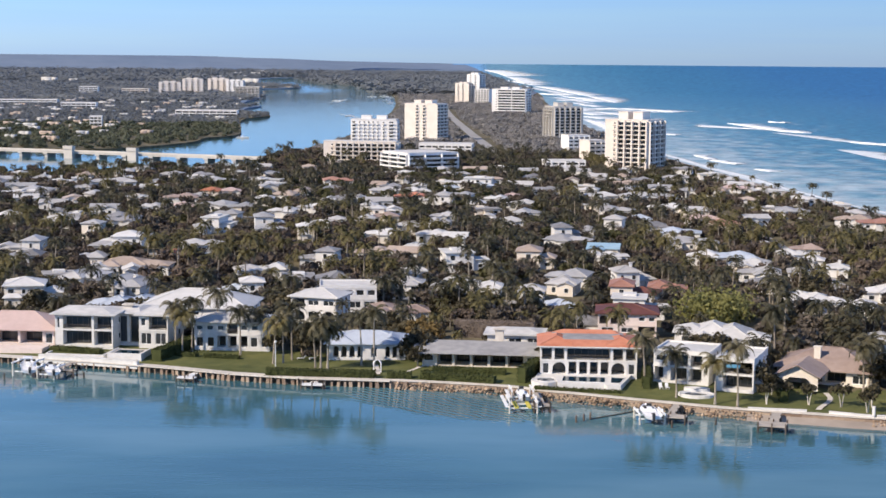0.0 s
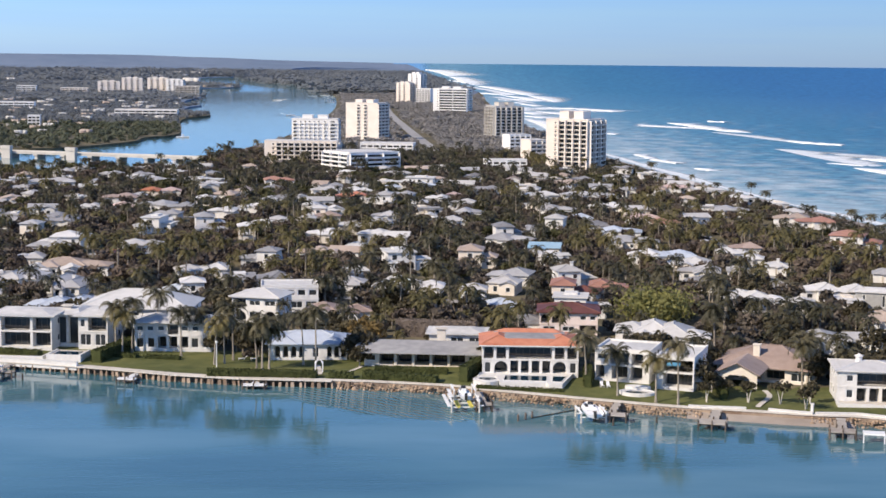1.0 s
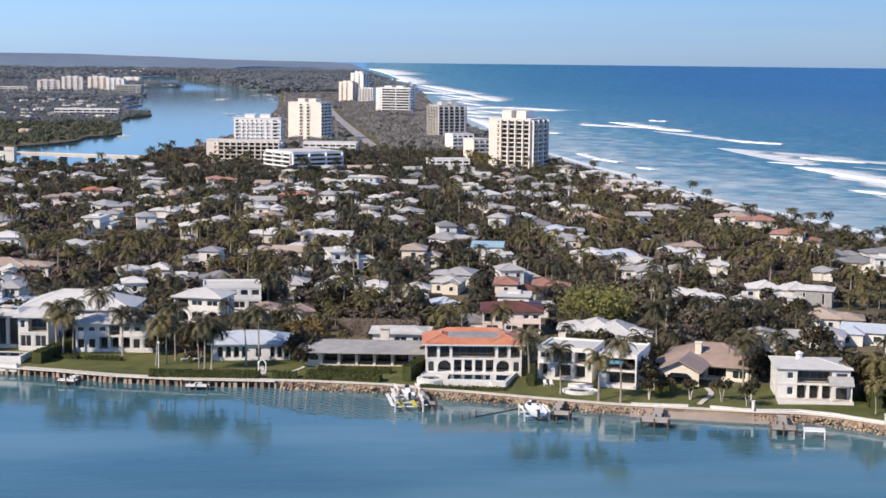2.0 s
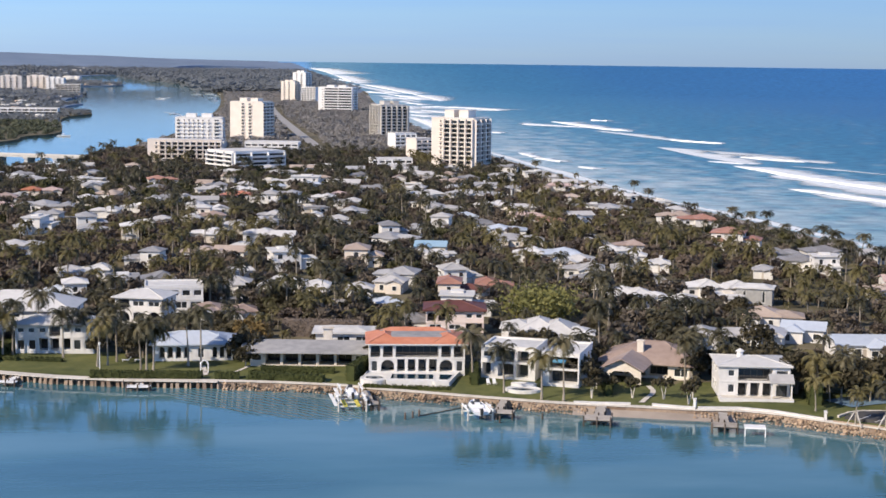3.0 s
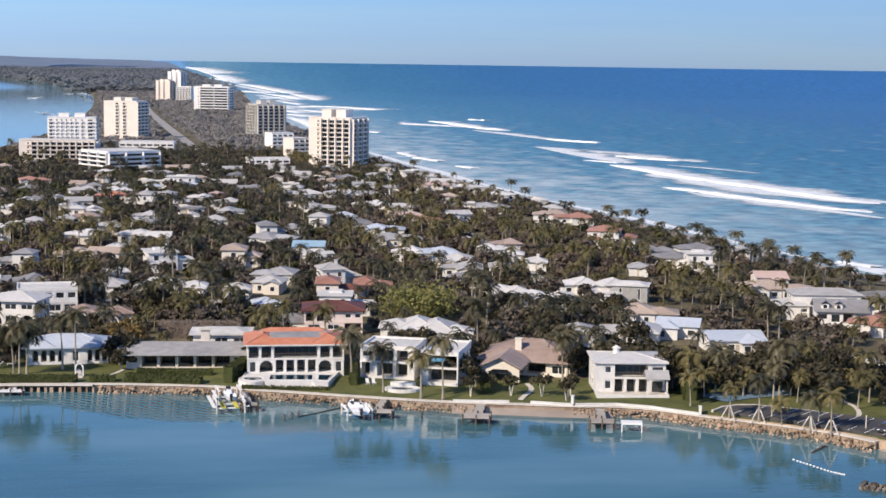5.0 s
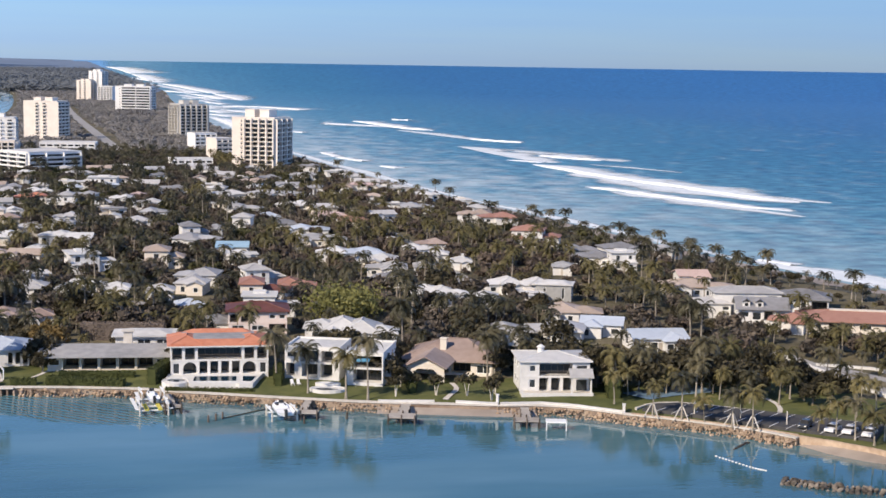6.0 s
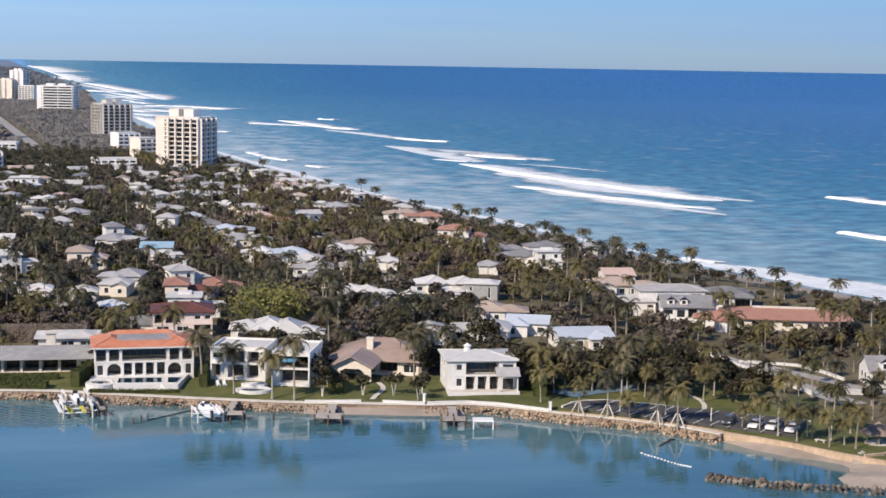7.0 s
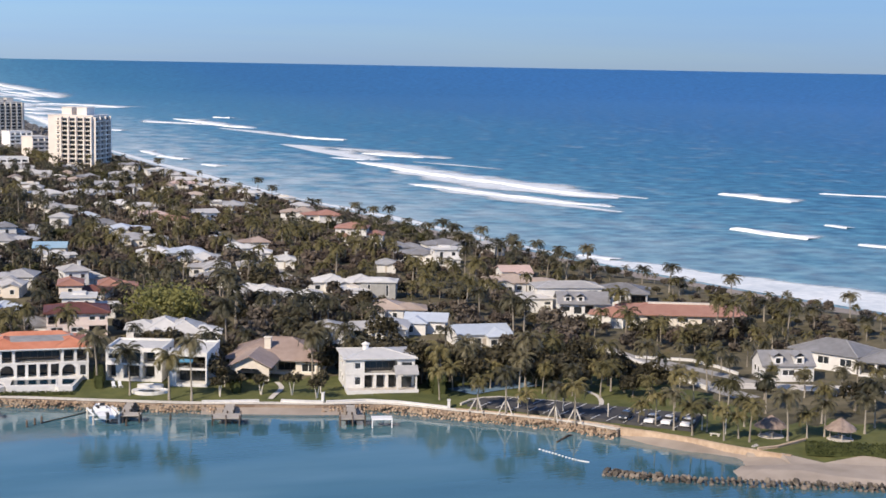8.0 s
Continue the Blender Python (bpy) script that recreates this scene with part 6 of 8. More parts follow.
for x, y, tx, ty in along(rounded([(119, 245), (124, 240), (133, 234.5), (147, 228), (160, 222), (182, 210)], 1), 0.95):
    for row in range(5):
        k += 1
        o = -1.7 + row * 0.85 + shore_rng.uniform(-0.35, 0.35)
        part("boulder", DARK_ROCKS[k % 7], DARK_ROCK, groyne, at=back @ pose(x - ty * o, y + tx * o, 0.62 - 0.3 * abs(row - 2) + shore_rng.uniform(-0.15, 0.15), shore_rng.uniform(0, 50), shore_rng.uniform(0, 50), shore_rng.uniform(0, 360)) @ Matrix.Scale(shore_rng.choice((0.6, 0.8, 1.0, 1.45)), 4))

# sand at the foot of the low walls
apron = Shape()
pts = along(rounded([(61, 312.0), (72, 309.2), (84.5, 305.0), (92, 304.2)], 1), 2.0)
for (x, y, tx, ty), (x2, y2, tx2, ty2) in zip(pts[:-1], pts[1:]):
    k = len(apron.v)
    for px, py, ux, uy in ((x, y, tx, ty), (x2, y2, tx2, ty2)):
        w = 4.4
        apron.v.extend([(px - uy * 0.0 * w, py, 0.75), (px + uy * w, py - ux * w, -0.25)])
    apron.f.append((k, k + 2, k + 3, k + 1))
solid("sand_apron", apron, SAND, "narrow strip of wet sand below the low walls", "sand", kind="structure")


def low_wall(label, pts, height=0.9, width=0.5, material=WHITE_WALL, z=None):
    ob = thing("garden_wall", label, "wall", pts[0][0], pts[0][1], 0)
    inv = ob.matrix_basis.inverted()
    for (ax, ay), (bx, by) in zip(pts[:-1], pts[1:]):
        ln, a = math.hypot(bx - ax, by - ay), math.degrees(math.atan2(by - ay, bx - ax))
        base = float(ground_z((ax + bx) / 2, (ay + by) / 2)) if z is None else z
        part("wall_length", Shape().box(0.01, -width / 2, base - 0.8, ln - 0.01, width / 2, base + height).box(-0.02, -width / 2 - 0.08, base + height, ln + 0.02, width / 2 + 0.08, base + height + 0.12), material, ob, at=inv @ pose(ax, ay, 0, 0, 0, a))
    return ob


low_wall("low white wall at the edge of the lawn", [(61.2, 312.6), (66.8, 311.4), (72.4, 310.4)], 0.45, 0.5)
low_wall("white garden wall along the water", [(76.6, 309.2), (81, 307.2), (84.6, 305.9)], 0.5, 0.5)
low_wall("white wall that bends along the shore to the parking lot", [(85.2, 306.0), (93.4, 305.4), (99.7, 302.0), (103.7, 298.2), (107.4, 294.7)], 0.45, 0.5)
low_wall("white end pillar beside the lawn", [(84.5, 306.2), (84.9, 307.0)], 2.0, 0.5)
low_wall("white end pillar beside the parking lot", [(107.5, 294.6), (108.1, 296.4)], 1.5, 0.5)
low_wall("pale kerb wall at the back of the parking lot", [(110.6, 296.2), (113.5, 298.8), (117.5, 300.2), (121, 299.9), (125.4, 297.2), (131, 293), (136, 288.8), (140.6, 285.1), (146, 281.4), (154.5, 274.5)], 0.14, 0.35, CONCRETE)
low_wall("low tan coping in front of the parking lot", [(108.8, 293.6), (114.6, 289.4), (120.9, 284.1), (128.2, 277.2), (133.6, 270.6)], 0.16, 0.55, TAN_STONE)
low_wall("tan coral stone wall above the cove beach", COVE_WALL, 0.8, 0.6, TAN_STONE, 0.85)
low_wall("low tan wall that runs from the beach steps", [(149.6, 246.4), (153.6, 246.7), (162, 250.4)], 0.3, 0.45, TAN_STONE)
low_wall("long white boundary wall along the drive", [(164.7, 348), (165.1, 330), (166.4, 313), (167, 296)], 0.75, 0.5)
low_wall("white garden wall behind the palms", [(168, 333), (174, 330), (179.4, 326.3), (181.4, 318), (181.8, 309.4)], 0.5, 0.4)
low_wall("white seawall of the modern house", [(-92.5, 360.6), (-81, 357.6), (-68.5, 353.6)], 1.0, 0.8)


def terrace(label, x, y, turn, w, d, h, pool=None, material=WHITE_WALL, deck=CONCRETE):
    """A raised terrace with a rim, and a pool let into it."""
    z = float(ground_z(x, y))
    ob = thing("terrace", label, "terrace", x, y, z, turn)
    FOOTPRINTS.append((x, y, w / 2, d / 2))
    part("rim", Shape().box(-w / 2, -d / 2, -1.0, w / 2, -d / 2 + 0.4, h).box(-w / 2, -d / 2 + 0.4, -1, -w / 2 + 0.4, d / 2, h).box(w / 2 - 0.4, -d / 2 + 0.4, -1, w / 2, d / 2, h), material, ob)
    if pool:
        px0, px1, py0, py1 = pool
        part("deck", Shape().box(-w / 2 + 0.4, -d / 2 + 0.4, -1, px0, d / 2, h - 0.2).box(px1, -d / 2 + 0.4, -1, w / 2 - 0.4, d / 2, h - 0.2).box(px0, py1, -1, px1, d / 2, h - 0.2).box(px0, -d / 2 + 0.4, -1, px1, py0, h - 0.2), deck, ob)
        part("pool_water", Shape().box(px0, py0, -1, px1, py1, h - 0.32), POOL_WATER, ob, "dark blue pool water")
    else:
        part("deck", Shape().box(-w / 2 + 0.4, -d / 2 + 0.4, -1, w / 2 - 0.4, d / 2, h - 0.2), deck, ob)
    return ob


def prism(s, pts, z0, z1):
    n, k = len(pts), len(s.v)
    s.add([(px, py, z1) for px, py in pts] + [(px, py, z0) for px, py in pts], [tuple(range(n))] + [(i, n + i, n + (i + 1) % n, (i + 1) % n) for i in range(n)])
    return s


def rim_round(pts, z0, z1, width):
    """A low wall that follows an outline."""
    s = Shape()
    n = len(pts)
    cx, cy = sum(p[0] for p in pts) / n, sum(p[1] for p in pts) / n
    ins = []
    for px, py in pts:
        r = math.hypot(px - cx, py - cy)
        ins.append((cx + (px - cx) * (r - width) / r, cy + (py - cy) * (r - width) / r))
    s.add([(x, y, z) for z in (z0, z1) for ring in (pts, ins) for x, y in ring], [])
    for i in range(n):
        j = (i + 1) % n
        s.f.extend([(i, j, 2 * n + j, 2 * n + i), (n + j, n + i, 3 * n + i, 3 * n + j), (2 * n + i, 2 * n + j, 3 * n + j, 3 * n + i)])
    return s


def outline_terrace(label, x, y, z, outline, h, pools, rounds=0):
    """A raised white terrace of free outline with a rim and dark pools let into it."""
    ob = thing("terrace", label, "terrace", x, y, z)
    pts = rounded(outline + outline[:1], rounds)[:-1] if rounds else outline
    pts = [(px - x, py - y) for px, py in pts]
    area = sum(pts[i][0] * pts[(i + 1) % len(pts)][1] - pts[(i + 1) % len(pts)][0] * pts[i][1] for i in range(len(pts)))
    pts = pts if area > 0 else pts[::-1]
    FOOTPRINTS.append((x, y, 9, 5))
    part("deck", prism(Shape(), [(px * 0.96 + 0.04 * sum(p[0] for p in pts) / len(pts), py * 0.96 + 0.04 * sum(p[1] for p in pts) / len(pts)) for px, py in pts], -1.0, h - 0.12), WHITE_WALL, ob)
    part("rim", rim_round(pts, -1.0, h, 0.35), WHITE_WALL, ob)
    for pool in pools:
        pp = [(px - x, py - y) for px, py in pool]
        area = sum(pp[i][0] * pp[(i + 1) % len(pp)][1] - pp[(i + 1) % len(pp)][0] * pp[i][1] for i in range(len(pp)))
        pp = pp if area > 0 else pp[::-1]
        water = part("pool_water", prism(Shape(), pp, -0.5, h - 0.09), POOL_WATER, ob, "dark blue pool water")
        part("coping", rim_round(pp, -0.4, h - 0.02, -0.3), WHITE_WALL, water)
    return ob


def oval(cx, cy, rx, ry, turn=0.0, n=18):
    c, s = math.cos(radians(turn)), math.sin(radians(turn))
    return [(cx + rx * math.cos(6.2832 * i / n) * c - ry * math.sin(6.2832 * i / n) * s, cy + rx * math.cos(6.2832 * i / n) * s + ry * math.sin(6.2832 * i / n) * c) for i in range(n)]


outline_terrace("raised white pool terrace below the arcaded mansion", 30, 334, 1.95, [(24.5, 330.0), (34.2, 328.8), (34.6, 327.9), (37.4, 327.6), (41.0, 339.0), (20.9, 340.6), (20.0, 336.5), (24.3, 336.0)], 1.15, [[(25.4, 332.2), (34.4, 331.0), (35.0, 336.6), (26.2, 337.6)], [(35.6, 330.6), (37.4, 330.2), (39.2, 336.0), (36.4, 336.6)]])
outline_terrace("round white side terrace beside the pool of the mansion", 21.5, 334, 1.85, oval(21.9, 333.8, 2.9, 3.4), 1.1, [oval(22.1, 334.6, 1.9, 1.9)])
outline_terrace("white shell-shaped spa terrace on the lawn", 51, 322, 1.9, oval(52.6, 323.6, 3.8, 2.7, -15), 0.55, [oval(52.4, 323.0, 2.4, 1.4, -15)])
outline_terrace("curved white seat wall behind the spa", 52, 326, 1.95, oval(53.2, 327.0, 2.7, 1.3, -15), 0.95, [])
terrace("white terrace with a dark pool before the modern house", -72, 361.5, -8, 8, 7, 1.5, (-3, 3, -2.5, 2.8))
terrace("planted white terrace before the modern house", -84, 363.5, -8, 14, 6, 0.9, None, WHITE_WALL, GRASS)
terrace("pink paved terrace before the pink-roofed house", -101, 369.5, -4, 16, 6, 0.9, None, PINK_WALL, PINK_WALL)
terrace("white porch terrace before the columned house", 98.9, 312.2, -9, 15.0, 4.0, 0.6)

# fittings on the houses
awning = thing("awning", "blue canvas awning over a balcony", "awning", 60.6, 326.7, 5.9, -22)
part("canvas", Shape().frustum(-1.3, -0.7, 1.5, 0.7, 1.75, 0.2, 0.3, 2.0), BLUE_FABRIC, awning)
part("valance", Shape().box(-1.3, -0.74, 1.45, 1.5, -0.7, 1.75), BLUE_FABRIC, awning)
roof_lantern = thing("roof_lantern", "small white lantern turret on a white roof", "turret", 97.8, 320.4, 9.7, -9)
part("body", Shape().tube([(0, 0, -0.6), (0, 0, 0.9)], [0.7, 0.7], 8), WHITE_WALL, roof_lantern)
part("cap", Shape().tube([(0, 0, 0.9), (0, 0, 1.0), (0, 0, 1.5)], [0.95, 0.95, 0.1], 8), WHITE_WALL, roof_lantern)
side_porch = thing("porch", "white gabled porch at the corner of the white house", "porch", 103.9, 311.4, 2.2, -9)
roof_shape = Shape()
gable(roof_shape, -2.2, -1.6, 2.2, 2.2, 3.5, 1.5, 0.3)
part("roof", roof_shape, ROOFS["white"], side_porch)
for px in (-2, 2):
    part("post", Shape().box(px - 0.15, -1.4, -0.5, px + 0.15, -1.1, 3.52), WHITE_WALL, side_porch)
brown_gable = thing("gable_wing", "cream gabled wing with a shaded arch under the brown roof", "house wing", 76.5, 333.2, 2.2, -24)
roof_shape = Shape()
gable(roof_shape, -5.0, -4.2, 6.0, 4.2, 2.9, 2.4, 0.7)
ob = part("roof", roof_shape, ROOFS["brown"], brown_gable, at=pose(0, 0, 0, 0, 0, 90))
part("wall", Shape().add([(-4.2, -4.6, 0), (-2.6, -4.6, 0), (-2.6, -4.6, 1.9), (-1.6, -4.6, 2.6), (1.6, -4.6, 2.6), (2.6, -4.6, 1.9), (2.6, -4.6, 0), (4.2, -4.6, 0), (4.2, -4.6, 2.9), (0, -4.6, 5.2), (-4.2, -4.6, 2.9)], [(0, 1, 2, 10), (2, 3, 9, 10), (3, 4, 9), (4, 5, 8, 9), (5, 6, 7, 8)]), CREAM_WALL, brown_gable)
brown_chimney = thing("chimney", "square cream chimney on a brown shake roof", "chimney", 81.5, 341.0, 6.0, -24)
part("shaft", Shape().box(-0.7, -0.6, -1.0, 0.7, 0.6, 3.2), CREAM_WALL, brown_chimney)
part("cap", Shape().box(-0.85, -0.75, 3.203, 0.85, 0.75, 3.45), CREAM_WALL, brown_chimney)
for cx, cy, cz, hh in ((13.2, 362, 6.6, 2.4), (-75.5, 379.5, 9.9, 1.4)):
    st = thing("chimney", "plain pale chimney block on a flat roof", "chimney", cx, cy, cz, -6)
    part("shaft", Shape().box(-1.0, -0.8, -0.6, 1.0, 0.8, hh), CONCRETE, st)
    part("cap", Shape().box(-1.4, -1.2, hh + 0.003, 1.4, 1.2, hh + 0.25), CONCRETE, st)


# ---- docks and boats ----
def boat(label, x, y, z, turn, ln=8.0, beam=2.6, top=True):
    """A centre-console boat: a hull lofted from stem to stern, deck, console, windscreen, hard top and outboard."""
    ob = thing("boat", label, "boat", x, y, z, turn, "boats at the docks")
    hull = Shape()
    n = 9
    for i in range(n):
        u = i / (n - 1)
        b = beam / 2 * math.sin(min(1.0, (1 - u) * 1.9 + 0.02) * math.pi / 2)
        sheer = 1.15 + 0.45 * u * u
        px = -ln / 2 + ln * u
        keel = 0.0 + 0.55 * max(0, u - 0.6) ** 2 * 5
        hull.v.extend([(px, -b, sheer), (px + 0.0, -b * 0.8, 0.45 + keel * 0.5), (px, 0, keel), (px, b * 0.8, 0.45 + keel * 0.5), (px, b, sheer), (px, b * 0.82, sheer - 0.3), (px, -b * 0.82, sheer - 0.3)])
    for i in range(n - 1):
        for j in range(7):
            a, c = i * 7 + j, i * 7 + (j + 1) % 7
            hull.f.append((a, c, c + 7, a + 7))
    hull.f.append((6, 5, 4, 3, 2, 1, 0))
    part("hull", hull, BOAT_WHITE, ob)
    part("console", Shape().frustum(-0.9, -0.55, 0.5, 0.55, 0.8, 0.15, 0.08, 1.9), BOAT_WHITE, ob)
    part("windscreen", Shape().frustum(0.0, -0.5, 0.5, 0.5, 1.9, 0.14, 0.05, 2.45), DARK_TRIM, ob)
    if top:
        part("hard_top", Shape().box(-1.5, -1.0, 2.75, 1.0, 1.0, 2.86).frustum(-1.5, -1.0, 1.0, 1.0, 2.863, 0.2, 0.2, 2.95), BOAT_WHITE, ob)
        for px in (-1.2, 0.7):
            for py in (-0.85, 0.85):
                part("strut", Shape().box(px - 0.04, py - 0.04, 0.8, px + 0.04, py + 0.04, 2.75), PAINT_WHITE, ob)
    else:
        part("cover", Shape().frustum(-ln * 0.02, -beam * 0.28, ln * 0.22, beam * 0.28, 1.5, 0.3, 0.2, 1.75), DARK_TRIM, ob, "black hatch cover")
        part("cabin", Shape().frustum(-ln * 0.12, -beam * 0.36, ln * 0.28, beam * 0.36, 1.0, 0.35, 0.25, 1.5), BOAT_WHITE, ob)
    part("outboard", Shape().box(-ln / 2 - 0.6, -0.25, 0.2, -ln / 2 - 0.06, 0.25, 1.0).frustum(-ln / 2 - 0.7, -0.3, -ln / 2 - 0.02, 0.3, 1.003, 0.1, 0.08, 1.6), DARK_TRIM, ob)
    return ob


def dock(label, x, y, turn, length, width, head, head_deep, z=1.5, deck=WOOD):
    """A wooden pier from the shore (its origin) out along -y, with a wider head, on piles."""
    ob = thing("dock", label, "dock", x, y, 0, turn, "docks")
    part("walkway", Shape().box(-width / 2, -length, z - 0.18, width / 2, 1.0, z), deck, ob)
    part("platform", Shape().box(-head / 2, -length - head_deep, z - 0.18, head / 2, -length - 0.006, z), deck, ob)
    part("beam", Shape().box(-head / 2, -length - head_deep * 0.9, z - 0.45, head / 2, -length - head_deep * 0.8, z - 0.183), PILE, ob)
    for px in (-head / 2 + 0.1, 0, head / 2 - 0.1):
        for py in (-length - head_deep + 0.1, -length - 0.2):
            part("post", Shape().tube([(px, py, -1.5), (px, py, z + 0.55)], [0.19, 0.16], 7), PILE, ob)
    k = max(1, int(length / 3))
    for i in range(k):
        for px in (-width / 2, width / 2):
            part("post", Shape().tube([(px, -length * (i + 0.5) / k, -1.5), (px, -length * (i + 0.5) / k, z + 0.25)], [0.15, 0.13], 7), PILE, ob)
    return ob


def boat_lift(label, x, y, turn, w=4.2, ln=5.0, high=2.6):
    ob = thing("boat_lift", label, "boat lift", x, y, 0, turn, "boat lifts")
    for px in (-w / 2, w / 2):
        for py in (-ln / 2, ln / 2):
            part("post", Shape().tube([(px, py, -1.5), (px, py, high)], [0.2, 0.17], 7), CONCRETE, ob)
        part("top_beam", Shape().box(px - 0.14, -ln / 2 - 0.4, high + 0.003, px + 0.14, ln / 2 + 0.4, high + 0.28), PAINT_WHITE, ob)
        part("motor", Shape().box(px - 0.25, -0.3, high + 0.283, px + 0.25, 0.3, high + 0.6), PAINT_WHITE, ob)
    for py in (-ln * 0.3, ln * 0.3):
        part("cradle_beam", Shape().box(-w / 2, py - 0.12, 0.75, w / 2, py + 0.12, 1.0), PAINT_WHITE, ob)
    return ob


dock("weathered wooden dock beside two lifted boats", -84, 356, -12, 6.5, 1.8, 9, 2.2)
boat_lift("white boat lift with a boat raised on it", -92.3, 350, -12, 4.4, 6.0, 2.9)
boat("white centre-console boat raised on a lift", -92.3, 350, 1.0, 108, 10.5, 3.6)
boat_lift("boat lift beside the wooden dock", -86.5, 346.8, -12, 4.0, 5.0, 2.4)
boat("small white runabout raised on a lift", -86.5, 346.8, 1.0, 112, 8.5, 3.2, False)
dock("short dock with a white floating platform", -54.5, 348, -14, 4.5, 1.4, 4.2, 2.0, 1.1, PAINT_WHITE)
dock("short dock below the clipped hedge", -27.5, 341, -4, 3.0, 1.6, 5.0, 2.2, 1.0, PAINT_WHITE)
lift = boat_lift("white boat lift with yellow bunks", 16.2, 317.0, 4, 5.6, 6.4, 2.3)
for px in (-1.3, 1.3):
    part("bunk", Shape().box(px - 0.35, -3.0, 1.003, px + 0.35, 2.6, 1.35), YELLOW_BUNK, lift, "yellow padded bunk")
part("catwalk", Shape().box(-3.6, -3.2, 1.3, -2.95, 8.0, 1.5), PAINT_WHITE, lift)
part("catwalk", Shape().box(2.95, -3.2, 1.3, 3.7, 8.0, 1.5), PAINT_WHITE, lift)
boat("small white skiff raised behind the yellow bunks", 16.4, 322.6, 1.3, 96, 6.4, 2.4, False)
lift = boat_lift("second white boat lift nearer the shore", 16.4, 324.2, 4, 4.4, 5.6, 2.9)
part("catwalk", Shape().box(-2.9, -3.0, 1.6, -2.3, 5.0, 1.8), PAINT_WHITE, lift)

dock("wooden dock that serves a boat lift", 19.8, 326.5, 2, 9.5, 1.6, 3.4, 2.6)
boat_lift("white boat lift beyond the stone shore", 40.9, 308.0, 4, 4.9, 6.0, 1.9)
boat("white centre-console boat with a black hatch on a lift", 40.9, 308.6, 1.0, 94, 9.0, 3.7, False)
dock("dark wooden dock with tall piles", 47.6, 316.8, -16, 9.0, 1.6, 6.6, 3.0)
dock("wooden dock with a wide head", 66.2, 309.2, -16, 7.5, 2.0, 5.4, 4.2)
dock("narrow wooden dock with a white platform at its end", 89.2, 302.2, -14, 8.0, 1.8, 5.0, 3.6)
bench = thing("swim_platform", "white floating platform beside a dock", "platform", 91.8, 289.4, 1.5, -14)
part("deck", Shape().box(-2.0, -1.3, 0.05, 2.0, 1.3, 0.35), PAINT_WHITE, bench)
for px in (-1.9, 1.9):
    part("post", Shape().box(px - 0.1, -1.2, -2.5, px + 0.1, -1.0, 0.05), PAINT_WHITE, bench)
for px, py in ((26.4, 306.5), (28.0, 307.8), (29.4, 309.0), (44.6, 302.5), (53.5, 305.0), (-96.0, 344.0), (-79.0, 346.0)):
    solid("mooring_pile", Shape().tube([(0, 0, -1.5), (0, 0, 1.2), (0, 0, 1.5)], [0.2, 0.2, 0.05], 8), PILE, "dark wooden mooring pile standing in the water", "pile", px, py, 0, 0, "mooring piles")
solid("floating_boom", Shape().tube([(0, 0, 0.0), (0, 0, 11.5)], [0.13, 0.13], 6), PILE, "dark floating boom that runs out from the shore", "boom", 29.6, 309.2, 0.08).matrix_basis = pose(29.6, 309.2, 0.08, 0, 90, 38)

float_line = thing("float_line", "string of small white floats drifting on the water", "float line", 116, 259, 0.0)
float_shape = Shape().tube([(0, 0, -0.12), (0, 0, -0.06), (0, 0, 0.08), (0, 0, 0.16)], [0.1, 0.24, 0.24, 0.08], 8).mesh("float")
float_shape.materials.append(PAINT_WHITE)
for i in range(17):
    u = i / 16
    part("float", float_shape, PAINT_WHITE, float_line, at=pose(-1.7 + 4.6 * u, 5.0 - 11.5 * u ** 0.8 + 0.5 * math.sin(7 * u), 0.02))
solid("driftwood", Shape().tube([(0, 0, 0.0), (0.1, 0.15, 2.4), (-0.1, 0.1, 5.2), (0.2, 0.0, 7.0)], [0.2, 0.26, 0.2, 0.06], 7), PILE, "dark log floating off the seawall", "log").matrix_basis = pose(119.6, 268.3, 0.02, 0, 88, 41)

# ---- parking lot, huts, lamps ----
lot = Shape()
lot_pts = [(111.5, 295.0), (119.5, 288.0), (135.5, 271.5), (145.0, 262.5), (153.0, 273.5), (136, 288), (121.0, 299.2), (116, 299.0)]
lot.add([(x, y, 2.32) for x, y in lot_pts] + [(x, y, 1.0) for x, y in lot_pts], [tuple(range(8))] + [(i, 8 + i, 8 + (i + 1) % 8, (i + 1) % 8) for i in range(8)])
lot_ob = solid("parking_lot", lot, STONE_ROAD, "worn dark asphalt parking lot with white stall lines", "parking lot", kind="structure")
line_mesh = Shape().box(-0.08, -2.4, 0, 0.08, 2.4, 0.012).mesh("stall_line")
line_mesh.materials.append(PAINT_WHITE)
for i in range(13):
    u = i / 12
    for ax, ay in ((115.0 + 28.5 * u, 293.5 - 28.0 * u), (121.5 + 28.0 * u, 296.8 - 23.5 * u)):
        part("stall_line", line_mesh, PAINT_WHITE, lot_ob, at=pose(ax, ay, 2.326, 0, 0, -48))


